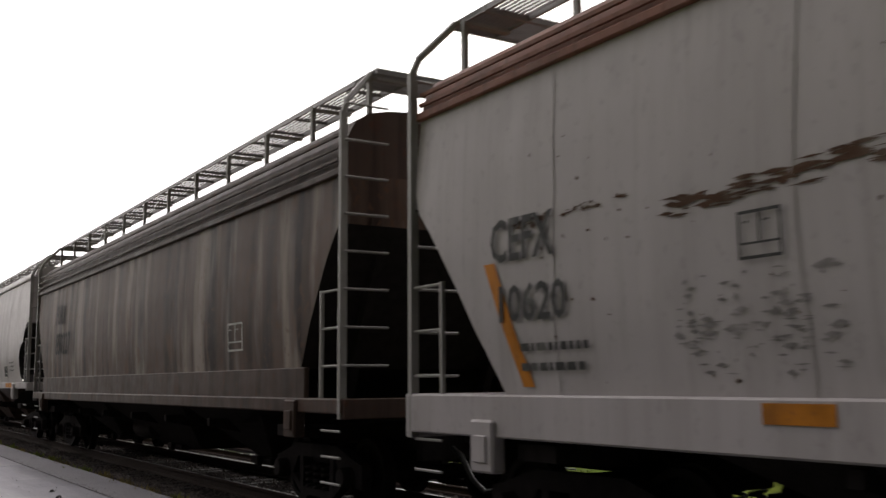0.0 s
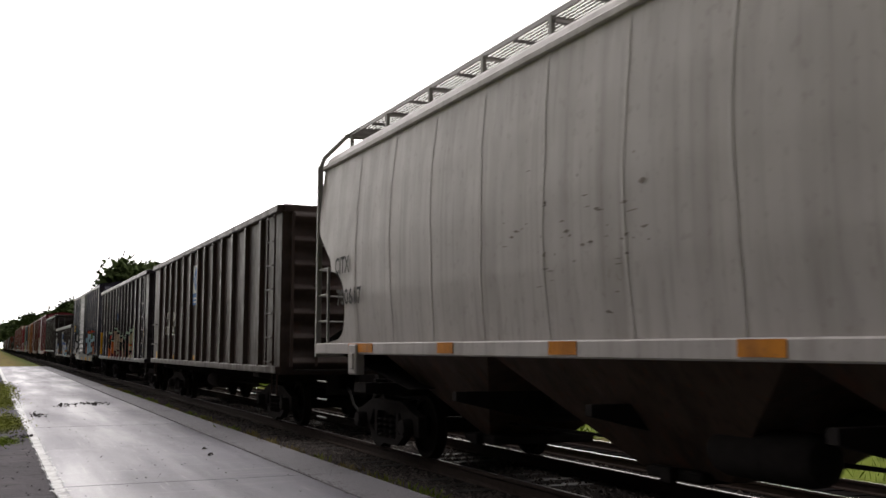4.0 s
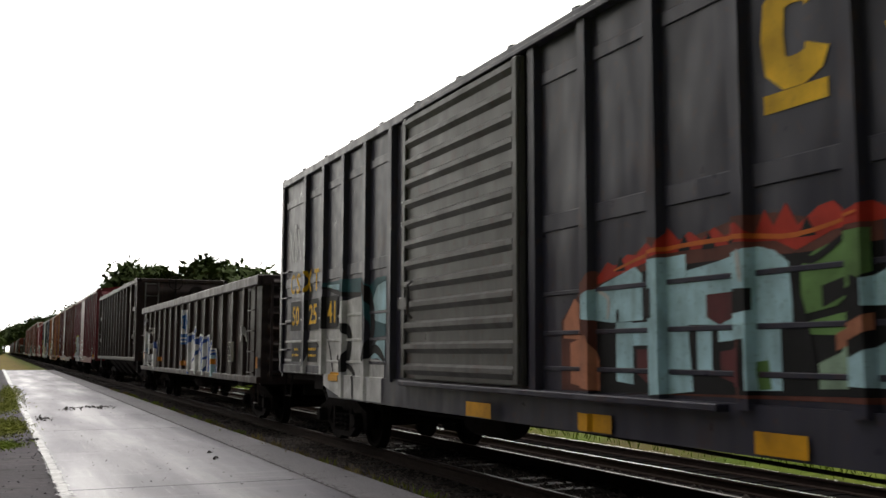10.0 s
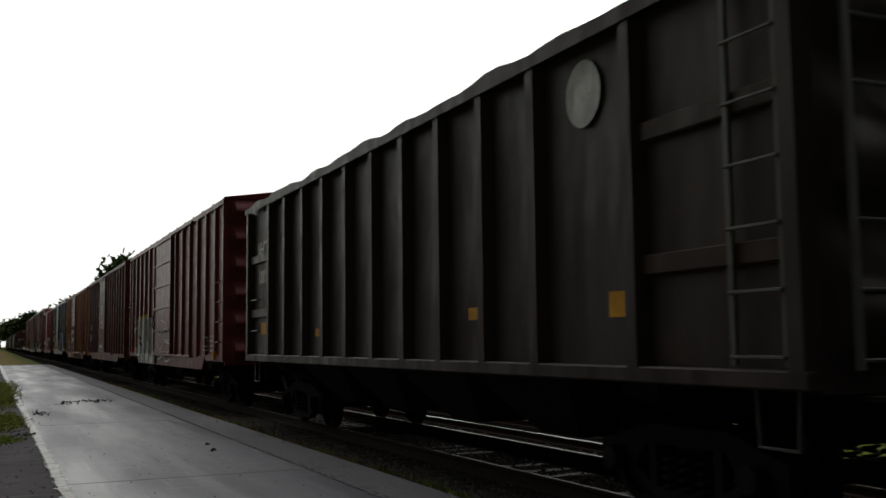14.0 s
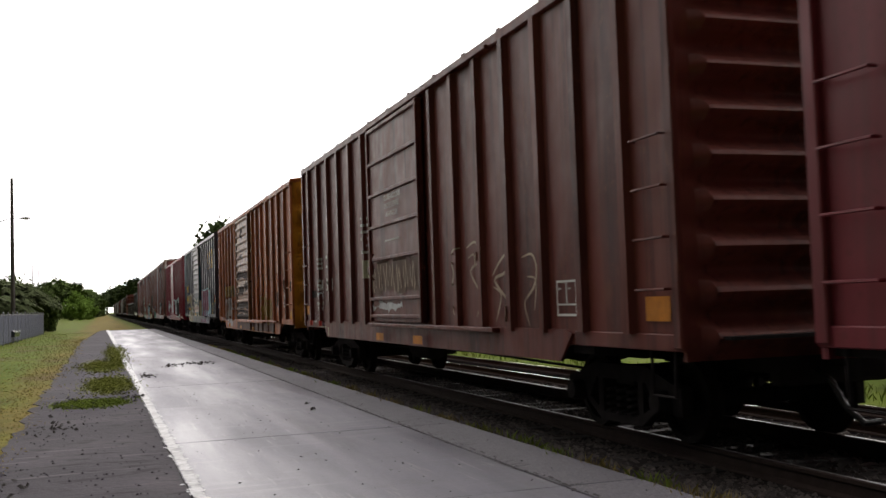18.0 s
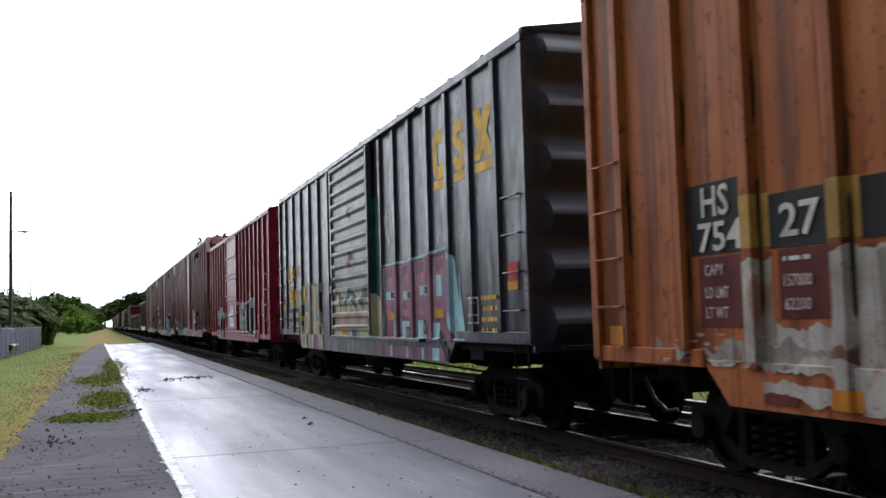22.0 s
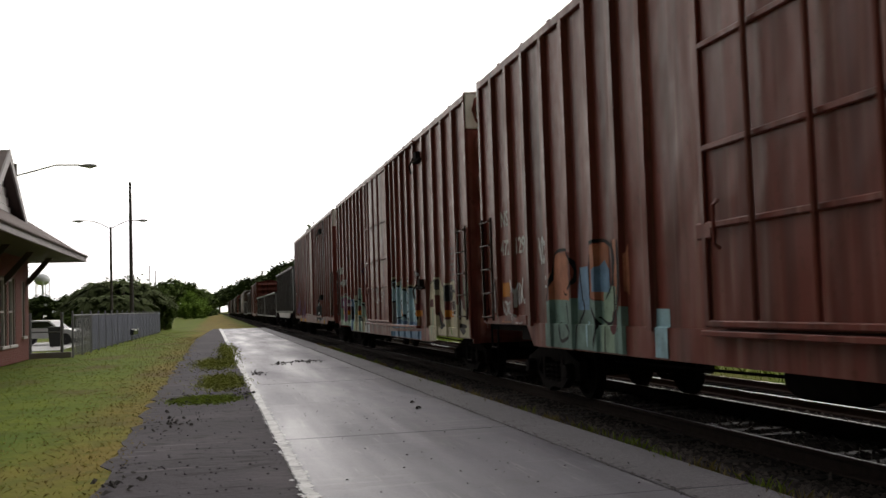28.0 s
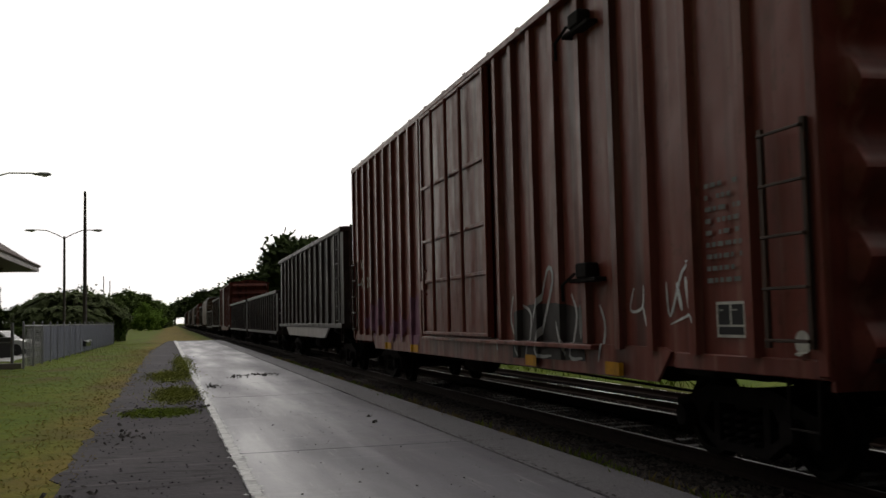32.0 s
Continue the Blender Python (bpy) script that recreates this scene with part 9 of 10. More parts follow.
mark(hs, 10.78, 10.55, 2.45, 2.72, SIGN_WHITE, 3, "poster")
mark(hs, 10.62, 10.52, 2.3, 2.47, SIGN_WHITE, 3, "poster")
for c, d, s in ((2.42, 2.72, 1), (1.38, 1.66, 2), (0.95, 1.3, 3)):
    ragged(hs, 10.48, 7.46, c, d, 76 + s, DARK_RUN, 1, 0.08)
for k, (a, b, c, d) in enumerate(((7.42, 7.2, 1.2, 3.3), (7.3, 7.16, 3.2, 4.3), (10.75, 10.56, 1.5, 2.1), (10.8, 10.5, 3.9, 4.2), (9.3, 8.9, 3.7, 4.3), (9.6, 9.0, 3.15, 3.3), (8.4, 7.5, 2.0, 2.35), (9.9, 8.6, 1.9, 2.2), (10.4, 7.5, 1.28, 1.4), (2.7, 2.3, 1.3, 1.9))):
    ragged(hs, a, b, c, d, 900 + k, DARK_RUN, 2, min(0.2, (d - c) * 0.3), "stain")
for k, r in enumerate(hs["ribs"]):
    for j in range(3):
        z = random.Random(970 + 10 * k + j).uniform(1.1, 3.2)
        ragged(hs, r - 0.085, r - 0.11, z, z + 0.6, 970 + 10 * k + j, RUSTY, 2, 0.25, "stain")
scrapes(hs, 10.4, 7.5, 1.3, 4.4, 150, 940, DARK_RUN, (0.03, 0.28))
scrapes(hs, 7.2, 0.8, 1.2, 4.2, 90, 941, DARK_RUN, (0.02, 0.2))
paint_on(hs, [rect(7.12, 6.98, 2.6, 4.2)], worn("faded yellow stripe", (0.42, 0.20, 0.02), 0.4), 2, "yellow_stripe")
for k, (a, b) in enumerate(((5.1, 4.45), (4.1, 3.5))):
    dots(hs, a, b, 1.0, 1.8 - 0.1 * k, 70, 950 + k, worn("olive yellow stain", (0.25, 0.155, 0.035), 0.6, 0.6, (0.20, 0.07, 0.03)), (0.02, 0.09))
ragged(hs, 2.4, 1.7, 1.9, 2.4, 960, worn("red haze", (0.26, 0.06, 0.03), 0.7, 0.6, (0.24, 0.08, 0.03)), 1, 0.15)

# dark blue boxcar with the pale door
blocks_sign(csx2, (("ring", 3.40, 2.88), ("bend", 2.52, 2.05), ("cross", 1.70, 1.10)), 3.47, 0.65)
art = area(csx2, "plum", 0, [(6.26, 2.34), (4.7, 2.34), (3.82, 2.37), (2.97, 2.40), (2.90, 2.2)], [(6.30, 1.10), (2.90, 1.10)], None, "pink block letters with pale blue outlines and windows")
for a, b in ((6.18, 5.62), (5.22, 4.74), (4.40, 3.90), (3.50, 2.98)):
    area(csx2, "rose", 1, [(a, 2.32), (b, 2.33)], [(a, 1.50), (b, 1.46)], art)
    area(csx2, "mauve", 2, [(a - 0.04, 2.28), (b + 0.1, 2.30)], [(a - 0.06, 2.10), (b + 0.05, 2.16)], art)
    area(csx2, "pink", 2, [(a - 0.05, 1.68), (b + 0.04, 1.70)], [(a - 0.03, 1.60), (b + 0.06, 1.56)], art)
    sweep(csx2, "pale blue", 4, 0.035, [(a + 0.03, 2.33), (a + 0.02, 1.8), (a + 0.05, 1.15)], art)
    sweep(csx2, "lavender", 3, 0.12, [(b + 0.1, 2.05), (b + 0.14, 1.5)], art)
for a, b, c, d, e in ((6.12, 5.62, 1.90, 1.76, 0.2), (5.09, 4.72, 1.88, 1.74, 0.15), (4.22, 3.85, 1.93, 1.79, 0.12), (3.43, 3.18, 2.06, 1.75, 0.0)):
    area(csx2, "pale blue", 4, [(a, c), (b, c)], [(a, d), (b, d)], art)
    if e:
        area(csx2, "navy", 5, [(b + e, c - 0.01), (b, c - 0.02)], [(b + e, d + 0.02), (b, d + 0.02)], art)
for a, b, c in ((5.68, 5.58, 1.4), (5.20, 4.77, 1.40), (4.36, 3.90, 1.41), (3.57, 3.28, 1.37)):
    area(csx2, "pale blue", 3, [(a, c), (b, c)], [(a + 0.02, 1.12), (b + 0.02, 1.12)], art)
for a, b, c, d in ((4.97, 4.76, 1.31, 1.12), (4.06, 3.92, 1.41, 1.20)):
    area(csx2, "dark grey", 5, [(a, c), (b, c)], [(a, d), (b, d)], art)
    area(csx2, "sea", 6, [(a - 0.04, c - 0.04), (b + 0.04, c - 0.04)], [(a - 0.04, d + 0.04), (b + 0.04, d + 0.04)], art)
sweep(csx2, "pale blue", 5, 0.05, [(6.24, 2.36), (5.55, 2.36), (4.70, 2.36), (3.82, 2.39), (2.97, 2.42), (2.80, 2.34)], art)
area(csx2, "pale blue", 3, [(2.97, 2.40), (2.82, 2.38), (2.60, 2.26), (2.42, 2.10), (2.40, 1.80), (2.46, 1.60), (2.24, 1.21), (2.05, 0.94)], [(2.97, 1.55), (2.80, 1.30), (2.60, 1.10), (2.30, 0.96), (2.05, 0.90)], art)
area(csx2, "lavender", 4, [(2.90, 2.30), (2.72, 2.22)], [(2.93, 1.62), (2.74, 1.42)], art)
area(csx2, "mauve", 3, [(3.20, 1.58), (2.97, 1.55), (2.62, 1.12)], [(3.20, 1.30), (2.97, 1.12), (2.62, 1.08)], art)
area(csx2, "mauve", 1, [(6.73, 0.98), (2.05, 1.02)], [(6.73, 0.80), (2.72, 0.76), (2.05, 0.92)], art)
for a, b in ((5.80, 5.68), (4.90, 4.78), (4.08, 3.97), (3.57, 3.25), (2.6, 2.4)):
    area(csx2, "pale blue", 3, [(a, 1.0), (b, 1.0)], [(a, 0.78), (b, 0.78)], art)
bar(csx2, "black", 6, 0.12, [(3.30, 1.24), (3.05, 1.05), (2.90, 0.82)], art)
area(csx2, "teal", 0, [(6.80, 3.6), (6.33, 3.5)], [(6.80, 1.9), (6.33, 1.9)], art)
area(csx2, "cream", 1, [(6.80, 1.9), (6.28, 1.75)], [(6.80, 1.12), (6.28, 1.12)], art)
tag(csx2, 6.1, 5.62, 2.7, 3.3, "silver", 83, 0.035, 3)
for a, b, c, d in ((6.0, 5.61, 1.42, 1.54), (3.5, 3.1, 1.44, 1.56), (8.96, 8.46, 1.16, 1.28), (10.35, 10.0, 1.5, 1.65), (13.5, 13.1, 1.44, 1.56), (0.70, 0.40, 1.75, 1.85), (16.2, 15.85, 1.72, 1.85)):
    mark(csx2, a, b, c, d, YELLOW_MARK, 10)
for a, b in ((0.70, 0.40), (16.2, 15.85)):
    mark(csx2, a, b, 1.86, 2.08, SPRAY["red"], 4, "reflector")
frame_box(csx2, 2.05, 1.7, 1.35, 1.7, 84)
text_bars(csx2, 1.6, 0.95, 1.2, 1.75, 4, 85, CSX_YELLOW)
for a, b, c, d in ((8.4, 8.1, 2.45, 2.75), (8.35, 8.15, 3.4, 3.6)):
    mark(csx2, a, b, c, d, RED_PANEL, 2, "poster")
mark(csx2, 9.8, 6.85, 1.13, 1.24, SPRAY["cream"], 3, "paint_band")
for text, a, b in (("C", 15.46, 15.24), ("S", 15.12, 14.90), ("X", 14.66, 14.40), ("T", 14.24, 14.0)):
    words(csx2, text, a, b, 2.44, 2.82, CSX_YELLOW)
words(csx2, "3", 15.25, 15.03, 1.93, 2.25, CSX_YELLOW, 11)
words(csx2, "60", 14.72, 14.2, 1.93, 2.25, CSX_YELLOW, 11)
words(csx2, "0", 13.85, 13.62, 1.93, 2.25, CSX_YELLOW, 11)
words(csx2, "8", 13.37, 13.13, 1.93, 2.25, CSX_YELLOW, 11)
mark(csx2, 15.46, 13.98, 1.18, 1.77, BLACK_PANEL, 10, "data_panel")
words(csx2, "LD LMT", 15.35, 14.85, 1.52, 1.66, STENCIL, 11)
words(csx2, "LT WT", 15.35, 14.9, 1.28, 1.42, STENCIL, 11)
words(csx2, "159000", 14.45, 14.0, 1.52, 1.66, STENCIL, 11)
words(csx2, "61000", 14.45, 14.05, 1.28, 1.42, STENCIL, 11)
ragged(csx2, 15.6, 14.9, 0.85, 1.15, 89, SPRAY["teal"], 9, 0.08, "graffiti_line")
for a, b, c, d in ((10.3, 10.12, 3.35, 3.5), (10.3, 10.1, 3.0, 3.13), (10.3, 10.1, 2.65, 2.82)):
    mark(csx2, a, b, c, d, SIGN_WHITE, 3, "poster")
art = area(csx2, "khaki", 2, [(15.32, 2.31), (14.73, 2.28), (14.72, 1.67)], [(15.33, 1.08), (14.73, 1.05)], None, "tall khaki graffiti letters with thin white edges")
area(csx2, "khaki", 2, [(14.62, 2.25), (14.21, 2.25), (13.85, 2.14), (13.83, 1.54)], [(14.66, 1.06), (13.85, 1.04)], art)
area(csx2, "khaki", 2, [(13.71, 2.21), (13.31, 2.25), (13.29, 1.95)], [(13.70, 1.88), (13.30, 1.81)], art)
area(csx2, "khaki", 2, [(13.85, 1.04), (13.17, 1.58), (12.97, 1.61), (12.95, 0.89)], [(13.86, 0.90), (13.20, 0.75), (12.95, 0.84)], art)
area(csx2, "khaki", 2, [(12.75, 2.29), (12.47, 2.29), (12.46, 1.51)], [(12.76, 0.77), (12.47, 0.77)], art)
bar(csx2, "khaki", 3, 0.5, [(12.15, 2.26), (12.29, 1.51), (12.40, 0.77)], art)
area(csx2, "mauve", 1, [(12.47, 2.28), (12.29, 2.40), (12.10, 2.33), (11.98, 2.22)], [(12.52, 1.08), (12.02, 0.94)], art)
bar(csx2, "khaki", 3, 0.42, [(11.91, 2.27), (11.75, 1.84), (11.50, 1.27), (11.28, 0.78)], art)
bar(csx2, "khaki", 3, 0.3, [(12.13, 1.30), (11.66, 1.28)], art)
area(csx2, "mauve", 2, [(11.98, 1.18), (11.66, 1.19), (11.51, 0.77)], [(12.00, 0.78), (11.51, 0.76)], art)
sweep(csx2, "white", 5, 0.03, [(15.31, 2.32), (14.73, 2.29), (14.73, 1.06)], art)
sweep(csx2, "white", 5, 0.03, [(14.21, 2.25), (13.82, 2.14), (13.81, 1.54)], art)
sweep(csx2, "white", 5, 0.03, [(13.71, 2.21), (13.30, 2.26), (13.34, 1.93)], art)
sweep(csx2, "white", 5, 0.035, [(13.86, 0.90), (13.39, 1.24), (13.29, 1.57), (12.97, 1.62), (12.89, 1.47), (13.23, 0.76)], art)
sweep(csx2, "white", 5, 0.04, [(12.73, 2.28), (12.45, 2.29), (12.44, 1.51)], art)
sweep(csx2, "white", 5, 0.04, [(12.15, 2.30), (12.09, 2.28), (12.19, 1.46), (12.28, 0.77)], art)
sweep(csx2, "white", 5, 0.04, [(11.97, 2.28), (11.81, 2.27), (11.70, 1.84), (11.39, 1.27), (11.16, 0.77)], art)
sweep(csx2, "white", 5, 0.03, [(12.11, 1.18), (12.00, 1.53), (11.88, 1.52)], art)
area(csx2, "khaki", 9, [(11.71, 2.23), (11.52, 2.29), (11.27, 2.27), (11.25, 2.10)], [(11.72, 2.10), (11.25, 2.07)], art)
art = area(csx2, "cream", 1, [(9.49, 1.92), (9.14, 2.03), (8.20, 2.01), (7.39, 2.01), (6.81, 2.02), (6.76, 1.57)], [(9.55, 1.13), (6.79, 1.13)], None, "cream graffiti letters with teal shading on the door")
bar(csx2, "teal", 3, 0.14, [(9.24, 1.98), (8.94, 1.76)], art)
bar(csx2, "teal", 3, 0.22, [(8.66, 1.78), (8.21, 1.98), (7.77, 1.72)], art)
bar(csx2, "teal", 3, 0.2, [(7.49, 1.71), (7.20, 1.93), (6.88, 1.96)], art)
bar(csx2, "tan", 3, 0.3, [(9.56, 1.44), (6.85, 1.46)], art)
sweep(csx2, "black", 5, 0.05, [(9.18, 1.49), (8.93, 1.89), (8.64, 1.62)], art)
sweep(csx2, "black", 5, 0.05, [(8.25, 1.48), (8.11, 1.86), (7.71, 1.54)], art)
sweep(csx2, "black", 5, 0.05, [(7.36, 1.53), (7.07, 1.87), (6.84, 1.58)], art)
bar(csx2, "teal", 4, 0.16, [(8.19, 1.17), (7.81, 1.17)], art)
sweep(csx2, "teal", 4, 0.05, [(9.48, 1.29), (6.83, 1.31)], art)

# bright red boxcar
dots(eec3, 6.9, 2.5, 1.1, 2.7, 26, 103, SPRAY["white"])
frame_box(eec3, 2.62, 2.16, 1.32, 1.66, 106)
text_bars(eec3, 9.0, 8.27, 3.3, 3.5, 2, 109)
mark(eec3, 1.37, 1.14, 0.98, 1.13, SPRAY["cream"], 4, "reflector")
words(eec3, "EEC", 15.74, 15.3, 1.96, 2.2)
words(eec3, "1021", 14.82, 14.3, 1.96, 2.22)
tag(eec3, 15.7, 15.25, 1.35, 1.7, "silver", 110, 0.03, 4)
tag(eec3, 14.8, 14.3, 1.25, 1.75, "silver", 111, 0.03, 3)
tag(eec3, 15.9, 15.3, 2.9, 3.5, "white", 112, 0.03, 3)
art = area(eec3, "white", 0, [(6.38, 1.33), (6.34, 2.08), (6.13, 2.27), (5.88, 2.11), (5.23, 2.13), (4.89, 1.96), (4.59, 2.18), (4.11, 2.27), (3.84, 2.17), (3.72, 2.24), (3.09, 2.29), (3.05, 2.43), (2.89, 2.42), (2.80, 2.16), (2.79, 1.13)], [(6.38, 1.26), (5.92, 1.02), (2.98, 1.01), (2.82, 1.00)], None, "grey graffiti letters on a white cloud")
area(eec3, "dark grey", 1, [(5.97, 2.00), (5.25, 2.05), (4.89, 1.87), (4.53, 2.11), (3.93, 2.17), (3.82, 2.10), (3.69, 2.15), (2.97, 2.20), (2.95, 1.67)], [(5.98, 1.07), (2.95, 1.04)], art)
sweep(eec3, "silver", 2, 0.2, [(5.35, 1.99), (5.86, 1.89), (5.97, 1.63), (5.54, 1.47), (5.51, 1.26), (5.95, 1.14)], art)
bar(eec3, "silver", 2, 0.17, [(5.29, 1.09), (5.42, 1.94)], art)
bar(eec3, "silver", 2, 0.17, [(5.38, 1.91), (4.92, 1.14)], art)
bar(eec3, "silver", 2, 0.15, [(4.88, 1.15), (4.85, 1.83)], art)
sweep(eec3, "silver", 2, 0.22, [(4.42, 2.06), (4.39, 1.34), (4.16, 1.12), (4.00, 1.35), (3.97, 2.12)], art)
bar(eec3, "silver", 2, 0.26, [(3.69, 2.04), (2.98, 2.11)], art)
bar(eec3, "silver", 2, 0.3, [(3.38, 1.99), (3.26, 1.12)], art)
sweep(eec3, "grey", 3, 0.06, [(4.23, 2.02), (4.20, 1.19)], art)
sweep(eec3, "grey", 3, 0.06, [(3.52, 1.98), (3.44, 1.16)], art)
sweep(eec3, "white", 4, 0.05, [(2.97, 2.22), (2.95, 1.58)], art)
sweep(eec3, "white", 4, 0.28, [(2.97, 1.54), (3.04, 1.26), (2.92, 0.89)], art)
sweep(eec3, "white", 4, 0.05, [(1.81, 1.86), (1.82, 2.02), (1.62, 2.06)], art)
sweep(eec3, "white", 4, 0.05, [(1.82, 1.84), (1.68, 1.79), (1.62, 1.90), (1.73, 1.92)], art)
sweep(eec3, "white", 4, 0.055, [(1.50, 2.12), (1.51, 1.86), (1.40, 1.76), (1.36, 1.89), (1.34, 2.16)], art)
sweep(eec3, "white", 4, 0.05, [(1.34, 2.11), (1.10, 2.12)], art)
sweep(eec3, "white", 4, 0.05, [(1.19, 2.11), (1.22, 1.80)], art)
sweep(eec3, "white", 4, 0.05, [(1.77, 1.58), (1.73, 1.70), (1.45, 1.63), (1.13, 1.68)], art)
art = area(eec3, "silver", 1, [(9.03, 1.68), (8.74, 2.03), (8.18, 2.11), (7.80, 1.91), (7.65, 1.52)], [(9.04, 1.32), (7.66, 1.29)], None, "grey and pale green graffiti on the door")
sweep(eec3, "black", 3, 0.04, [(8.75, 1.38), (8.60, 1.90), (8.19, 1.95)], art)
sweep(eec3, "mint", 3, 0.08, [(8.23, 1.38), (8.03, 1.81)], art)
sweep(eec3, "grey", 3, 0.08, [(7.84, 1.38), (7.93, 1.73)], art)
art = area(eec3, "rose", 1, [(13.68, 1.96), (13.55, 2.14), (13.31, 2.16), (13.10, 1.98), (13.04, 1.66)], [(13.75, 0.83), (13.08, 0.79)], None, "faded pink and white graffiti forms")
area(eec3, "rose", 1, [(13.04, 1.98), (12.93, 2.10), (12.56, 2.17), (12.15, 2.10), (12.09, 1.77)], [(13.08, 0.79), (12.16, 0.77)], art)
area(eec3, "rose", 1, [(12.05, 2.05), (11.67, 2.20), (11.47, 2.27), (11.31, 2.10), (11.22, 1.81)], [(12.14, 0.77), (11.28, 0.72)], art)
sweep(eec3, "white", 2, 0.035, [(13.74, 0.88), (13.68, 1.96), (13.52, 2.17), (13.25, 2.15), (13.08, 1.92), (13.13, 1.55)], art)
sweep(eec3, "white", 2, 0.04, [(13.05, 1.55), (12.99, 2.03), (12.57, 2.17), (12.17, 2.10), (12.12, 1.86), (12.17, 1.38)], art)
sweep(eec3, "silver", 2, 0.06, [(12.52, 2.09), (12.60, 1.69), (12.40, 1.58), (12.20, 1.97)], art)
sweep(eec3, "white", 2, 0.04, [(12.06, 1.67), (12.00, 2.05), (11.68, 2.11), (11.62, 2.25), (11.43, 2.27), (11.35, 2.08), (11.24, 1.85), (11.27, 1.64)], art)
sweep(eec3, "white", 3, 0.05, [(13.57, 1.84), (13.36, 1.56), (13.50, 1.23)], art)
for k, y in enumerate((13.6, 13.3, 12.95, 12.6, 12.3, 11.95, 11.6, 11.35)):
    sweep(eec3, "silver", 2, 0.09, [(y, 1.95 + 0.05 * (k % 3)), (y - 0.12, 1.7), (y + 0.08, 1.45), (y - 0.06, 1.2), (y + 0.04, 0.95)], art)
sweep(eec3, "silver", 3, 0.1, [(13.39, 1.94), (13.26, 1.28)], art)
sweep(eec3, "silver", 3, 0.12, [(12.78, 2.01), (12.82, 1.39)], art)
sweep(eec3, "rose", 3, 0.1, [(11.51, 2.19), (11.58, 1.74)], art)
sweep(eec3, "white", 3, 0.03, [(13.71, 0.83), (12.86, 0.97), (12.38, 0.79)], art)
sweep(eec3, "white", 3, 0.04, [(11.94, 0.72), (11.75, 1.10), (11.45, 0.93), (11.06, 0.82)], art)
sweep(eec3, "silver", 3, 0.05, [(11.66, 1.20), (11.54, 0.75)], art)
sweep(eec3, "white", 9, 0.05, [(11.02, 1.46), (10.91, 1.62), (10.71, 1.66), (10.53, 1.57)], art)
sweep(eec3, "pale blue", 9, 0.07, [(10.99, 1.42), (10.73, 1.29), (10.51, 1.41), (10.49, 1.29)], art)
sweep(eec3, "silver", 9, 0.05, [(10.94, 1.12), (10.74, 1.21), (10.56, 1.13), (10.69, 1.05)], art)
sweep(eec3, "white", 9, 0.025, [(11.08, 1.59), (10.78, 1.50), (10.39, 1.45), (10.47, 1.10), (10.70, 0.81)], art)
area(eec3, "dark grey", 5, [(12.72, 1.48), (12.31, 1.47)], [(12.73, 1.24), (12.33, 1.24)], art)
area(eec3, "dark grey", 5, [(11.86, 1.66), (11.24, 1.65)], [(11.89, 1.25), (11.26, 1.24)], art)

# tall brown boxcars
def tall_marks(car, number, seed, y):
    words(car, "NS", y, y - 0.42, 2.69, 2.95)
    words(car, number[:3], y + 0.04, y - 0.5, 2.22, 2.48)
    words(car, number[3:], y - 0.8, y - 1.26, 2.21, 2.48)
    text_bars(car, 1.70, 1.12, 1.68, 2.63, 9, seed, SPRAY["grey"])
    frame_box(car, 1.57, 1.12, 1.23, 1.54, seed + 1, 0.025, BLACK_PANEL)
    h = car["L"] / 2
    for sgn in (-1, 1):
        if sgn < 0:
            o = part("lettering", text_mesh("EXCESS", 0.24, STENCIL_DARK), STENCIL_DARK, car, "", (-1.4, -h - 0.114, 4.98))
            o.rotation_euler = (0, 0, math.pi / 2)
        part("white_cap", Shape().box(-1.56, 1.56, sgn * h - 0.03, sgn * h + 0.11, 4.72, 5.41, 0.012), WHITE_CAP, car, "white painted cap at the top of the end")
    for z in (4.72, 1.82):
        latch = part("latch", Shape().box(-1.68, -1.535, 3.85 - h, 4.6 - h, z, z + 0.05, 0.01).box(-1.70, -1.54, 4.05 - h, 4.35 - h, z + 0.05, z + 0.22, 0.015), UNDER, car)
        part("latch_arm", Shape().tube([(-1.69, 4.4 - h, z + 0.1), (-1.72, 4.7 - h, z - 0.02), (-1.68, 4.78 - h, z - 0.2)], 0.02, 6), UNDER, latch)


tall_marks(ns1, "472129", 200, 19.22)
tag(ns1, 19.62, 19.46, 1.1, 2.0, "white", 1301, 0.05, 2)
tag(ns1, 19.28, 18.7, 1.24, 1.52, "white", 1302, 0.028, 5)
tag(ns1, 18.58, 18.08, 1.35, 1.85, "white", 1303, 0.035, 4)
tag(ns1, 18.55, 18.1, 0.92, 1.28, "white", 1304, 0.03, 3)
mark(ns1, 19.25, 18.75, 1.14, 1.22, ORANGE_MARK, 8)
art = area(ns1, "sea", 1, [(17.07, 1.42), (16.66, 1.49), (15.94, 1.49), (15.32, 1.47), (14.57, 1.41), (14.14, 1.36)], [(17.06, 0.63), (14.20, 0.66)], None, "salmon and sea green graffiti letters with black lines")
area(ns1, "salmon", 2, [(16.76, 1.82), (16.64, 2.11), (16.17, 2.13), (15.91, 2.00), (15.88, 1.73), (15.87, 1.45)], [(16.79, 1.48), (15.94, 1.46)], art)
area(ns1, "steel", 2, [(15.79, 1.53), (15.70, 1.88), (15.41, 1.89), (15.38, 1.52)], [(15.81, 1.33), (15.40, 1.33)], art)
area(ns1, "salmon", 2, [(15.37, 1.80), (15.27, 2.13), (14.86, 2.16), (14.58, 2.04), (14.56, 1.79), (14.57, 1.50)], [(15.40, 1.52), (14.71, 1.41)], art)
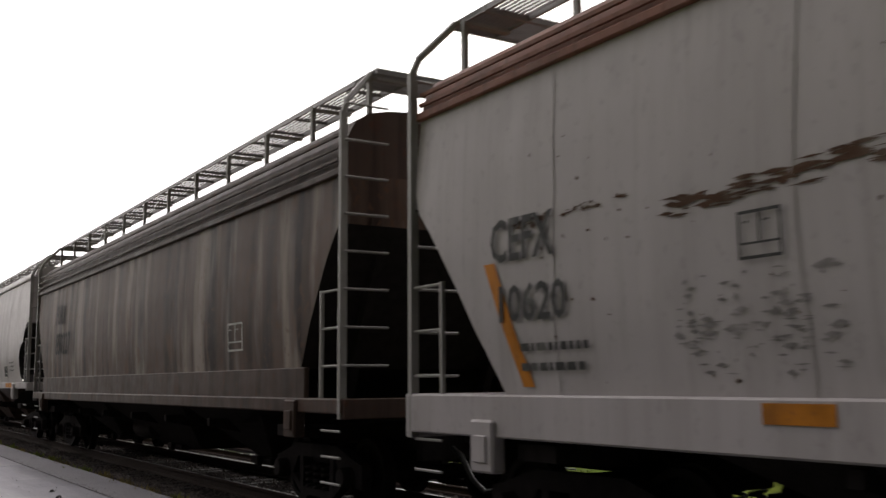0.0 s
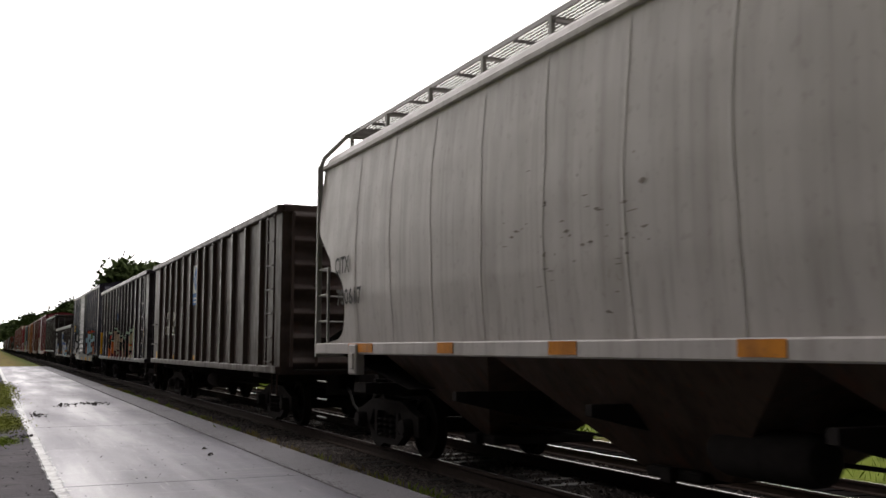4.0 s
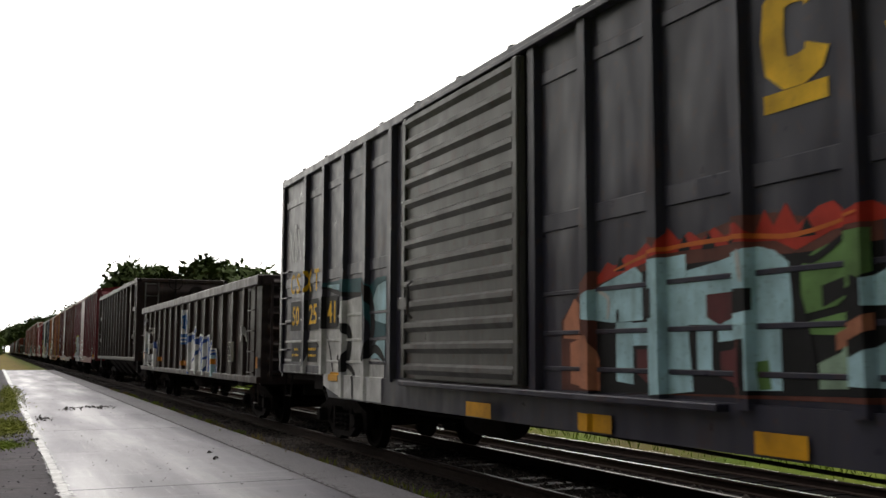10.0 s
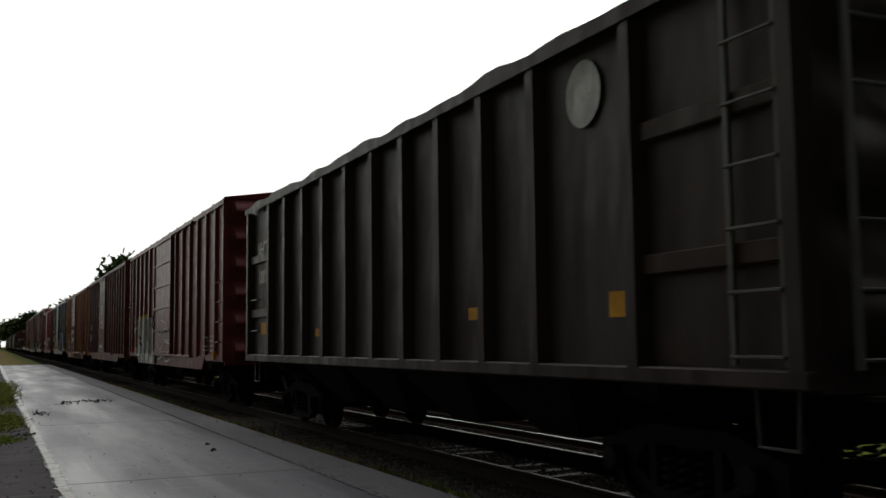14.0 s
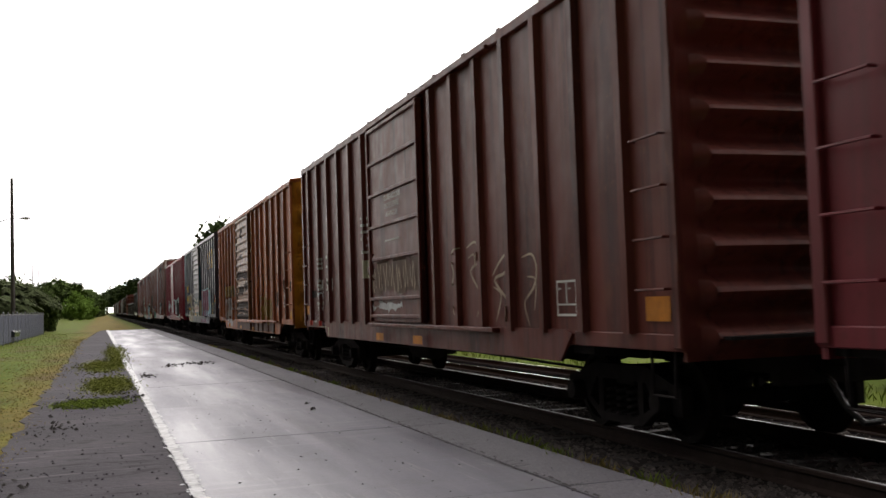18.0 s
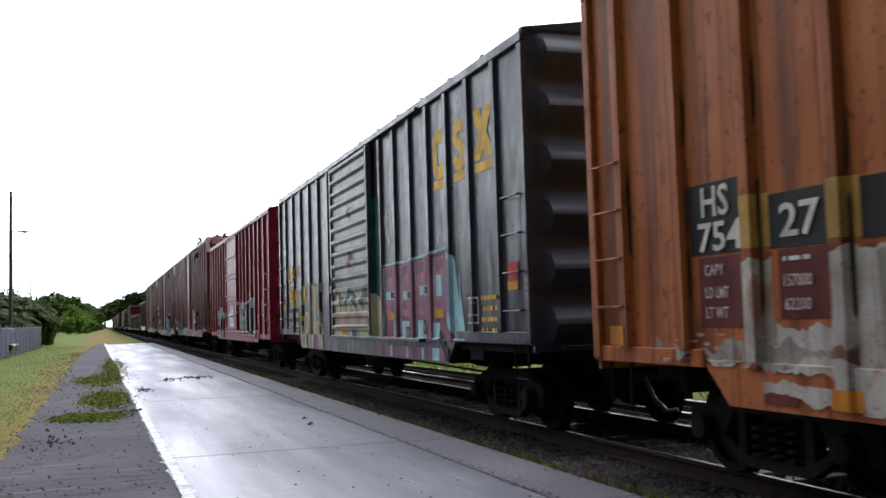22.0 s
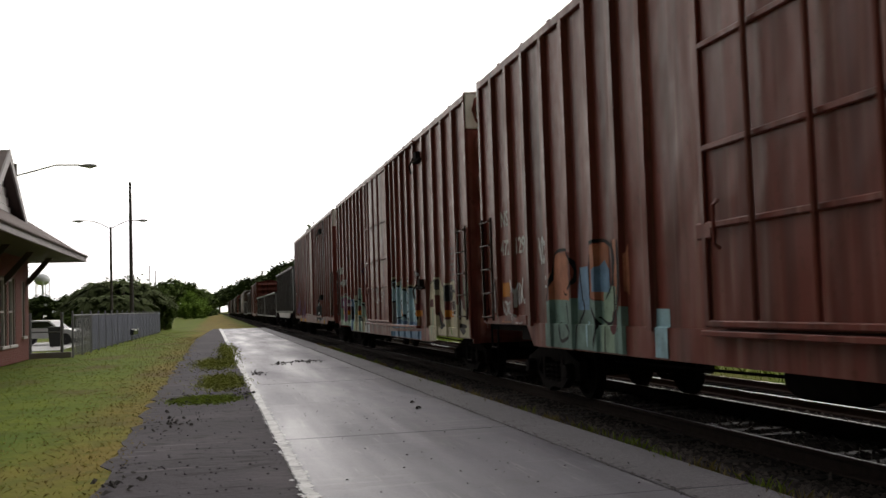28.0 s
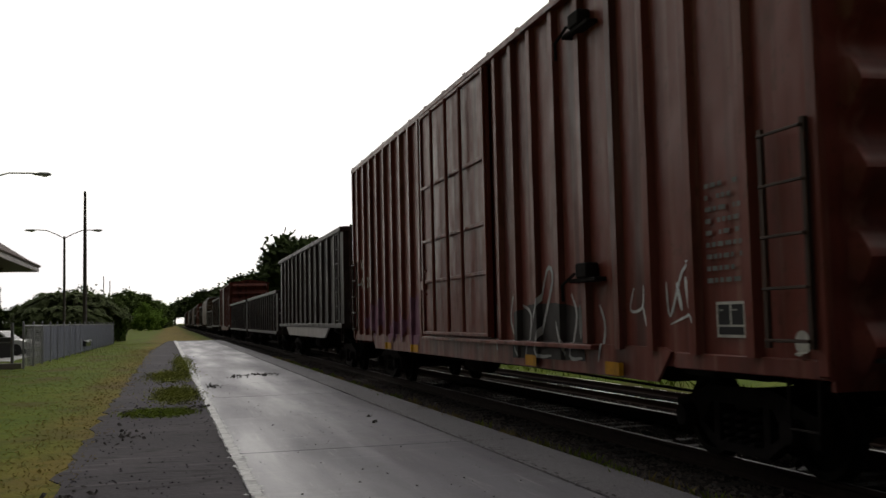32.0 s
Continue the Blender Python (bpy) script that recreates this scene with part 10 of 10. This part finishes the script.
area(ns1, "salmon", 2, [(14.60, 2.17), (14.28, 2.16), (14.28, 1.65)], [(14.58, 1.33), (14.31, 1.33)], art)
area(ns1, "salmon", 2, [(14.22, 1.98), (14.06, 2.16)], [(14.26, 1.57), (14.12, 1.49)], art)
area(ns1, "steel", 3, [(15.12, 1.83), (14.84, 1.94), (14.69, 1.80)], [(15.15, 1.56), (14.71, 1.54)], art)
sweep(ns1, "black", 4, 0.04, [(17.07, 1.84), (16.89, 1.44), (16.74, 1.77), (16.64, 2.11), (16.17, 2.14), (15.89, 2.00), (15.88, 1.69), (16.23, 1.54), (16.33, 1.59)], art)
sweep(ns1, "black", 4, 0.05, [(16.24, 1.43), (16.17, 1.13), (15.98, 1.03), (16.39, 0.91), (16.47, 1.17)], art)
sweep(ns1, "black", 4, 0.04, [(15.86, 0.74), (15.78, 1.13), (15.57, 1.33), (15.64, 1.52), (15.71, 1.91)], art)
sweep(ns1, "black", 4, 0.045, [(15.38, 1.52), (15.37, 1.84), (15.26, 2.13), (14.86, 2.18), (14.57, 2.03), (14.62, 1.67), (14.85, 1.46)], art)
sweep(ns1, "black", 4, 0.05, [(15.24, 1.42), (15.03, 1.15), (15.22, 0.78), (15.07, 0.75)], art)
sweep(ns1, "black", 4, 0.045, [(14.61, 2.17), (14.60, 1.84), (14.58, 1.33), (14.73, 1.16), (15.02, 1.24)], art)
sweep(ns1, "black", 4, 0.05, [(14.28, 2.15), (14.28, 1.65), (14.43, 1.08)], art)
sweep(ns1, "black", 4, 0.04, [(14.80, 1.16), (14.83, 0.85), (14.70, 0.77)], art)
sweep(ns1, "white", 4, 0.04, [(17.09, 1.83), (17.01, 1.69), (16.81, 1.66)], art)
sweep(ns1, "pale blue", 5, 0.05, [(15.43, 1.19), (15.42, 0.86)], art)
sweep(ns1, "maroon", 3, 0.2, [(14.58, 1.33), (14.54, 1.04)], art)
art = bar(ns1, "white", 2, 0.26, [(6.99, 2.16), (6.97, 0.83)], None, "white and pale blue graffiti letters")
bar(ns1, "white", 2, 0.2, [(5.94, 2.17), (6.22, 1.51)], art)
bar(ns1, "white", 2, 0.2, [(5.47, 2.15), (5.75, 0.88)], art)
bar(ns1, "white", 2, 0.22, [(4.85, 2.17), (5.05, 1.49)], art)
bar(ns1, "white", 2, 0.12, [(7.22, 1.52), (6.53, 1.55)], art)
sweep(ns1, "black", 3, 0.05, [(6.46, 2.06), (6.48, 0.96)], art)
sweep(ns1, "black", 3, 0.05, [(5.19, 2.09), (5.45, 0.98)], art)
sweep(ns1, "pale blue", 3, 0.1, [(5.78, 2.03), (5.98, 0.97)], art)
sweep(ns1, "white", 4, 0.045, [(4.13, 2.27), (3.85, 1.63), (4.46, 1.56)], art)
sweep(ns1, "white", 4, 0.045, [(3.16, 1.91), (3.04, 2.05), (2.85, 1.89), (3.19, 1.61)], art)
sweep(ns1, "white", 4, 0.05, [(2.43, 2.16), (2.07, 2.16), (2.28, 1.87)], art)
sweep(ns1, "white", 4, 0.03, [(4.66, 0.99), (4.27, 1.12), (3.87, 0.93), (3.97, 0.69)], art)
sweep(ns1, "white", 4, 0.03, [(0.76, 3.51), (0.57, 3.23), (0.45, 3.45), (0.29, 3.06)], art)
bar(ns1, "mint", 2, 0.4, [(14.71, 1.62), (14.74, 0.71)], art)
bar(ns1, "pale blue", 2, 0.3, [(13.26, 1.34), (13.27, 0.59)], art)
tall_marks(ns2, "472197", 210, 19.1)
art = area(ns2, "khaki", 0, [(8.23, 2.14), (7.99, 2.24), (7.58, 2.07), (7.41, 2.03), (7.26, 2.20), (6.75, 2.10), (6.64, 1.94), (6.45, 1.88), (6.40, 2.18), (6.23, 2.17), (5.88, 1.97), (5.59, 1.94), (5.30, 1.94), (5.21, 1.68), (5.09, 1.59), (4.93, 1.59), (4.86, 1.44), (4.81, 1.13)], [(8.29, 0.87), (4.83, 0.92)], None, "pale blue graffiti letters with black lines and a pale rim")
area(ns2, "black", 1, [(8.18, 2.11), (7.97, 2.19), (7.58, 2.02), (7.37, 1.98), (7.22, 2.16), (6.79, 2.07), (6.64, 1.90), (6.42, 1.83), (6.36, 2.14), (6.23, 2.14), (5.88, 1.94), (5.59, 1.90), (5.32, 1.91), (5.24, 1.65), (5.10, 1.55), (4.95, 1.53), (4.89, 1.42), (4.84, 1.12)], [(8.25, 0.88), (4.86, 0.93)], art)
area(ns2, "pale blue", 2, [(8.12, 2.06), (7.93, 2.13), (7.59, 1.97), (7.35, 1.93), (7.19, 2.11), (6.82, 2.03), (6.65, 1.86), (6.41, 1.77), (6.33, 2.09), (6.23, 2.09), (5.89, 1.89), (5.59, 1.86), (5.35, 1.87), (5.27, 1.62), (5.10, 1.52), (4.98, 1.49), (4.92, 1.40), (4.88, 1.12)], [(8.21, 0.90), (4.89, 0.94)], art)
area(ns2, "steel", 3, [(8.23, 1.09), (7.28, 1.11), (6.22, 1.07), (4.88, 1.06)], [(8.25, 0.88), (4.89, 0.93)], art)
area(ns2, "steel", 1, [(8.39, 0.79), (4.59, 0.86)], [(8.40, 0.61), (4.61, 0.65)], art)
area(ns2, "grey", 4, [(8.22, 1.47), (8.05, 1.57), (7.86, 1.49), (7.84, 1.05)], [(8.23, 0.89), (7.86, 0.90)], art)
bar(ns2, "dark grey", 4, 0.13, [(8.03, 2.08), (7.91, 1.78), (7.65, 1.63)], art)
bar(ns2, "dark grey", 4, 0.2, [(7.10, 2.07), (7.00, 1.80), (6.76, 1.58)], art)
bar(ns2, "dark grey", 4, 0.17, [(6.28, 2.04), (6.21, 1.74)], art)
bar(ns2, "dark grey", 4, 0.17, [(5.52, 1.86), (5.44, 1.58), (5.35, 1.37)], art)
sweep(ns2, "khaki", 5, 0.04, [(7.18, 2.11), (7.06, 1.82), (6.80, 1.56)], art)
sweep(ns2, "khaki", 5, 0.04, [(6.33, 2.07), (6.23, 1.77), (6.04, 1.66)], art)
sweep(ns2, "khaki", 5, 0.03, [(5.58, 1.85), (5.48, 1.52), (5.37, 1.34)], art)
sweep(ns2, "khaki", 5, 0.04, [(7.81, 1.78), (7.64, 1.55), (7.74, 1.27)], art)
sweep(ns2, "black", 5, 0.04, [(7.87, 2.11), (7.78, 1.78), (7.54, 1.67), (7.50, 1.55)], art)
sweep(ns2, "black", 5, 0.05, [(7.02, 1.64), (6.75, 1.54), (7.15, 1.59), (7.33, 1.49)], art)
sweep(ns2, "black", 5, 0.05, [(6.44, 1.81), (6.13, 1.68), (5.87, 1.67), (5.92, 1.54), (6.25, 1.50), (6.53, 1.57)], art)
sweep(ns2, "black", 5, 0.03, [(5.85, 1.89), (5.88, 1.46), (5.83, 1.28)], art)
sweep(ns2, "black", 5, 0.04, [(5.84, 1.14), (6.37, 1.13), (6.43, 1.29), (5.87, 1.31)], art)
sweep(ns2, "black", 5, 0.04, [(6.14, 1.28), (5.99, 1.10), (5.83, 0.94)], art)
sweep(ns2, "black", 5, 0.05, [(6.42, 0.98), (6.30, 1.14), (6.14, 1.07), (6.05, 0.93)], art)
sweep(ns2, "black", 5, 0.04, [(7.53, 1.49), (7.61, 1.16), (7.21, 1.17)], art)
sweep(ns2, "black", 5, 0.05, [(7.21, 1.12), (6.99, 1.28), (7.08, 0.91)], art)
sweep(ns2, "black", 5, 0.05, [(6.67, 1.08), (6.57, 1.23), (6.50, 0.94)], art)
sweep(ns2, "black", 5, 0.05, [(5.50, 1.28), (5.35, 1.21), (5.42, 0.94)], art)
sweep(ns2, "black", 5, 0.05, [(5.27, 1.32), (5.15, 1.35), (5.08, 1.24), (5.18, 1.15)], art)
sweep(ns2, "black", 5, 0.05, [(5.12, 1.12), (4.98, 1.00), (4.90, 0.96)], art)
sweep(ns2, "black", 5, 0.04, [(4.96, 1.41), (4.87, 1.30), (4.86, 1.12)], art)
sweep(ns2, "black", 5, 0.03, [(6.05, 1.56), (6.19, 1.42), (5.85, 1.39)], art)
sweep(ns2, "maroon", 5, 0.08, [(6.11, 1.38), (5.90, 1.37)], art)
area(ns2, "khaki", 6, [(5.02, 1.52), (4.93, 1.60), (4.83, 1.49)], [(5.02, 1.45), (4.84, 1.39)], art)
area(ns2, "khaki", 6, [(6.33, 1.02), (6.26, 1.10), (6.13, 1.04)], [(6.33, 0.99), (6.13, 0.94)], art)
area(ns2, "khaki", 6, [(5.25, 1.27), (5.14, 1.28)], [(5.25, 1.21), (5.15, 1.17)], art)
sweep(ns2, "black", 6, 0.04, [(8.24, 0.91), (8.23, 1.45), (8.05, 1.57), (7.84, 1.49), (7.84, 0.94)], art)
sweep(ns2, "white", 9, 0.025, [(5.21, 1.74), (5.16, 1.86), (5.11, 1.76), (5.05, 1.84), (5.01, 1.77)], art)
sweep(ns2, "white", 9, 0.025, [(4.93, 1.77), (4.85, 1.90), (4.79, 1.80), (4.71, 1.89), (4.65, 1.79)], art)
sweep(ns2, "white", 9, 0.025, [(9.50, 1.86), (9.39, 1.66), (9.24, 1.85), (9.13, 1.68)], art)
art = area(ns2, "cream", 1, [(3.78, 1.62), (3.70, 1.70), (3.61, 1.95), (3.12, 2.05), (2.67, 2.03), (2.50, 1.85), (2.39, 1.80), (2.1, 1.92), (1.82, 1.88), (1.45, 1.94), (1.22, 1.88), (1.05, 1.74), (0.98, 1.46), (0.98, 1.12), (0.04, 1.12)], [(3.78, 1.10), (3.67, 0.64), (2.25, 0.80), (0.04, 0.80)], None, "cream and pale green graffiti letters with dark cuts")
area(ns2, "dark grey", 3, [(2.98, 2.00), (2.72, 2.00)], [(3.02, 1.80), (2.70, 1.76)], art)
area(ns2, "maroon", 2, [(3.74, 1.55), (3.40, 1.60), (3.36, 1.50)], [(3.74, 1.40), (3.36, 1.42)], art)
bar(ns2, "rust brown", 2, 0.22, [(2.78, 1.66), (2.80, 1.34), (2.46, 1.10)], art)
sweep(ns2, "black", 3, 0.12, [(2.80, 1.30), (2.66, 1.08), (2.40, 1.0), (2.22, 1.1)], art)
bar(ns2, "rust brown", 2, 0.26, [(1.90, 1.58), (1.88, 1.15)], art)
sweep(ns2, "black", 3, 0.05, [(2.34, 1.74), (2.28, 1.3), (2.05, 0.86)], art)
sweep(ns2, "mint", 2, 0.10, [(3.50, 1.40), (3.46, 0.80)], art)
sweep(ns2, "green", 3, 0.07, [(3.10, 1.05), (3.02, 0.78)], art)
sweep(ns2, "green", 3, 0.07, [(1.62, 1.0), (1.52, 0.84)], art)
sweep(ns2, "mint", 2, 0.12, [(2.05, 1.70), (2.02, 1.3)], art)
sweep(ns2, "black", 3, 0.04, [(3.62, 1.92), (3.12, 1.98), (3.08, 1.70), (3.20, 1.30), (3.16, 0.80)], art)
sweep(ns2, "black", 3, 0.04, [(1.84, 1.84), (1.50, 1.72), (1.12, 1.66), (1.02, 1.3)], art)
area(ns2, "dark grey", 3, [(0.92, 1.08), (0.50, 1.06), (0.42, 0.95)], [(0.92, 0.98), (0.62, 0.86), (0.42, 0.92)], art)
sweep(ns2, "silver", 2, 0.10, [(0.85, 1.56), (0.80, 1.2)], art)
sweep(ns2, "mint", 2, 0.14, [(0.12, 1.55), (0.10, 1.12)], art)
art = area(ns2, "mint", 0, [(19.3, 1.72), (19.1, 1.86), (18.5, 1.84), (18.22, 1.90), (17.62, 1.86), (16.80, 1.80), (16.6, 1.6), (16.36, 1.74), (15.95, 1.74), (15.55, 1.78), (15.04, 1.66), (14.9, 1.52), (14.1, 1.50), (13.9, 1.66), (13.6, 1.6), (13.36, 1.2), (12.4, 1.15)], [(19.3, 0.80), (16.6, 0.80), (16.5, 0.66), (12.4, 0.64)], None, "mint and cream graffiti letters with blue shading and black outlines")
area(ns2, "mauve", 1, [(19.10, 1.80), (18.53, 1.82)], [(19.12, 1.45), (18.56, 1.30)], art)
area(ns2, "mauve", 1, [(18.20, 1.84), (17.66, 1.82)], [(18.26, 0.95), (17.72, 0.95)], art)
area(ns2, "mauve", 1, [(17.50, 1.74), (16.84, 1.74)], [(17.45, 1.40), (16.86, 1.30)], art)
area(ns2, "pale blue", 2, [(19.05, 1.72), (18.70, 1.66)], [(19.05, 1.52), (18.70, 1.50)], art)
bar(ns2, "navy", 2, 0.16, [(17.62, 1.74), (17.52, 1.3), (17.5, 0.92)], art)
bar(ns2, "steel", 2, 0.12, [(18.34, 1.6), (18.36, 0.92)], art)
bar(ns2, "silver", 2, 0.14, [(17.95, 1.76), (17.9, 1.5)], art)
area(ns2, "silver", 2, [(17.2, 1.62), (17.0, 1.58)], [(17.2, 1.45), (16.98, 1.40)], art)
area(ns2, "silver", 2, [(17.4, 1.10), (17.2, 1.08)], [(17.4, 0.84), (17.2, 0.84)], art)
area(ns2, "steel", 1, [(16.62, 1.58), (16.36, 1.74), (16.0, 1.74), (15.97, 1.43)], [(16.52, 0.68), (16.14, 0.67), (15.97, 1.3)], art)
area(ns2, "navy", 2, [(16.50, 1.50), (16.06, 1.48)], [(16.42, 1.10), (16.12, 1.0)], art)
for k in range(5):
    sweep(ns2, "white", 3, 0.03, [(16.48 - 0.11 * k, 1.74), (16.46 - 0.11 * k, 1.52)], art)
area(ns2, "cream", 2, [(15.93, 1.70), (15.60, 1.75), (15.56, 1.3)], [(15.96, 1.18), (15.58, 1.14)], art)
area(ns2, "green", 2, [(15.93, 1.0), (15.8, 1.08), (15.50, 0.78)], [(16.05, 0.68), (15.46, 0.67)], art)
area(ns2, "cream", 2, [(15.62, 1.14), (15.40, 1.2), (15.12, 1.22), (15.04, 1.0)], [(15.62, 0.95), (15.42, 0.68), (15.18, 0.68), (15.04, 0.9)], art)
area(ns2, "mint", 2, [(15.44, 1.70), (15.24, 1.69), (15.05, 1.62)], [(15.46, 1.24), (15.06, 1.24)], art)
for y in (15.60, 15.31, 15.08):
    bar(ns2, "cream", 2, 0.1, [(y, 1.86), (y, 1.68)], art)
    bar(ns2, "black", 3, 0.1, [(y, 1.87), (y, 1.855)], art)
bar(ns2, "black", 3, 0.16, [(14.98, 1.45), (14.96, 1.05)], art)
area(ns2, "cream", 2, [(15.08, 0.97), (14.80, 1.0)], [(15.06, 0.68), (14.82, 0.67)], art)
area(ns2, "sea", 2, [(14.68, 1.75), (14.60, 2.09), (14.32, 2.02), (14.30, 1.80), (14.10, 1.74)], [(14.68, 1.50), (14.14, 1.50)], art)
area(ns2, "sea", 2, [(14.80, 1.15), (14.44, 1.16), (14.28, 1.0)], [(14.76, 0.67), (14.40, 0.68), (14.28, 0.8)], art)
area(ns2, "pale blue", 2, [(14.30, 1.54), (14.12, 1.52)], [(14.28, 1.14), (14.18, 1.04)], art)
area(ns2, "mint", 2, [(13.95, 1.46), (13.88, 1.68), (13.62, 1.60), (13.47, 1.41), (13.42, 1.18)], [(13.95, 1.20), (13.42, 1.15)], art)
area(ns2, "sea", 2, [(13.95, 1.14), (13.68, 1.14)], [(14.14, 0.68), (13.68, 0.68)], art)
area(ns2, "cream", 2, [(13.66, 1.16), (13.45, 1.10), (13.36, 0.8)], [(13.70, 0.67), (13.36, 0.66)], art)
area(ns2, "green", 1, [(13.95, 1.86), (13.80, 1.90), (13.63, 1.82)], [(13.95, 1.66), (13.64, 1.62)], art)
area(ns2, "silver", 2, [(13.3, 1.12), (12.87, 1.12), (12.4, 1.05)], [(13.32, 0.67), (12.4, 0.65)], art)
area(ns2, "black", 3, [(13.35, 1.04), (13.14, 1.02)], [(13.32, 0.86), (13.10, 0.88)], art)
bar(ns2, "black", 1, 0.5, [(13.1, 1.58), (13.1, 1.18)], art)
sweep(ns2, "white", 4, 0.025, [(14.68, 1.52), (14.66, 1.75), (14.57, 1.77), (14.60, 2.09), (14.32, 2.02), (14.31, 1.81), (14.10, 1.74), (14.15, 1.50)], art)
sweep(ns2, "black", 4, 0.04, [(14.52, 1.76), (14.36, 1.66), (14.30, 1.52)], art)
sweep(ns2, "black", 4, 0.045, [(15.94, 1.62), (15.75, 1.74), (15.58, 1.70), (15.54, 1.3)], art)
sweep(ns2, "black", 4, 0.045, [(15.46, 1.70), (15.30, 1.66), (15.05, 1.6), (14.98, 1.3)], art)
sweep(ns2, "black", 4, 0.04, [(15.62, 1.0), (15.50, 0.78), (15.40, 0.67)], art)
sweep(ns2, "black", 4, 0.04, [(15.10, 1.2), (15.04, 1.0), (15.12, 0.7)], art)
sweep(ns2, "black", 4, 0.045, [(14.46, 1.16), (14.28, 1.0), (14.36, 0.8), (14.20, 0.7)], art)
sweep(ns2, "black", 4, 0.045, [(13.90, 1.66), (13.66, 1.56), (13.46, 1.36)], art)
sweep(ns2, "black", 4, 0.05, [(14.04, 1.44), (13.8, 1.2), (13.66, 1.1), (13.70, 0.84), (13.84, 0.70)], art)
sweep(ns2, "white", 4, 0.02, [(19.1, 1.90), (18.6, 1.92), (18.2, 1.96), (17.7, 1.92), (17.4, 2.04), (17.3, 1.86), (16.85, 1.86)], art)
tall_marks(ns3, "472200", 220, 18.4)
tag(ns1, 17.3, 16.95, 1.9, 2.4, "white", 121, 0.03, 3)
for a, b in ((19.24, 18.8), (2.4, 2.02)):
    mark(ns1, a, b, 1.55, 1.78, ORANGE_MARK, 10)
mark(ns1, 1.65, 1.1, 0.98, 1.18, YELLOW_MARK, 10)
tag(ns2, 5.3, 4.7, 2.05, 2.3, "white", 133, 0.025, 3)
tag(ns2, 0.6, 0.15, 1.2, 2.0, "mint", 134, 0.05, 3)
for a, b in ((7.15, 6.75), (4.95, 4.5), (1.95, 1.45), (14.8, 14.3), (17.35, 16.95), (18.9, 18.55)):
    base = mark(ns2, a, b, 1.2, 1.34, ORANGE_MARK, 10)
    paint_on(ns2, [rect(a, b, 1.34, 1.5)], RED_PANEL, 10, "reflector_top", base)
mark(ns2, 2.0, 1.5, 1.52, 1.85, BLACK_PANEL, 10, "data_panel")
tag(ns2, 11.4, 9.6, 1.5, 2.1, "white", 137, 0.035, 5)
scrapes(ns2, 14.0, 12.7, 2.35, 2.85, 90, 138, worn("thin blue overspray", (0.045, 0.05, 0.11), 0.6, 0.7, (0.10, 0.03, 0.03)), (0.05, 0.3))
for a, b in ((1.6, 0.65), (3.86, 3.4), (6.4, 5.9), (12.9, 12.4), (15.3, 14.8)):
    mark(ns3, a, b, 0.8, 0.94, YELLOW_MARK, 10)
for k in range(6):
    ragged(ns3, 18.2 - k, 17.3 - k, 0.95, 1.7 + 0.12 * (k % 3), 1440 + k, SPRAY["mauve"], 0, 0.4, "graffiti")
paint_on(ns3, [[(0.37 + 0.1 * math.cos(t), 1.2 + 0.1 * math.sin(t)) for t in (math.pi * k / 6 for k in range(12))]], STENCIL, 3, "disc")
art = area(ns3, "dark grey", 1, [(6.94, 1.45), (6.36, 1.60), (5.24, 1.61), (4.38, 1.50)], [(6.99, 0.88), (4.43, 0.92)], None, "silver graffiti lines over dark green patches")
sweep(ns3, "silver", 2, 0.05, [(7.68, 1.62), (7.61, 0.96)], art)
sweep(ns3, "silver", 2, 0.05, [(6.91, 1.81), (7.07, 1.37), (6.64, 0.91)], art)
sweep(ns3, "silver", 2, 0.05, [(6.58, 1.60), (6.26, 1.45), (6.41, 0.92)], art)
sweep(ns3, "silver", 2, 0.06, [(6.06, 1.30), (5.65, 2.02), (5.47, 1.87), (5.98, 1.01), (5.48, 0.95)], art)
sweep(ns3, "silver", 2, 0.05, [(5.25, 1.44), (5.02, 0.96)], art)
sweep(ns3, "silver", 2, 0.05, [(4.87, 1.71), (4.72, 1.44), (4.88, 0.97), (4.51, 0.95)], art)
sweep(ns3, "grey", 2, 0.09, [(4.62, 1.57), (4.62, 1.17)], art)
sweep(ns3, "silver", 2, 0.05, [(4.06, 1.56), (3.93, 1.31), (4.06, 0.93)], art)
sweep(ns3, "white", 3, 0.03, [(3.19, 1.72), (3.28, 1.49), (3.02, 1.51), (2.97, 1.74)], art)
sweep(ns3, "white", 3, 0.03, [(3.01, 1.54), (2.91, 1.27)], art)
sweep(ns3, "white", 3, 0.035, [(2.49, 1.75), (2.43, 1.42), (2.17, 1.84), (1.93, 1.93)], art)
sweep(ns3, "white", 3, 0.06, [(2.29, 1.74), (2.20, 1.47)], art)
sweep(ns3, "white", 3, 0.06, [(2.12, 1.79), (2.05, 1.42)], art)
sweep(ns3, "white", 3, 0.025, [(2.43, 1.34), (1.99, 1.44), (1.90, 1.36)], art)


# ---- what moves ----
def motions():
    marks = [0.0, 1 / 30] + [float(k) for k in range(2, 32, 2)] + [SECONDS - 1 / 30, SECONDS]
    for car in TRAIN:
        y = car["n0"] + car["L"] / 2
        walk(car, [(t, pose(TRACK_X, y - SPEED * t, RAIL)) for t in marks])
    turn = math.degrees(SPEED / WHEEL_R)
    steps = [k / 15 for k in range(481)]
    for wheel, dy in WHEELSETS:
        walk(wheel, [(t, pose(0, dy, WHEEL_R, turn * t)) for t in steps])


motions()
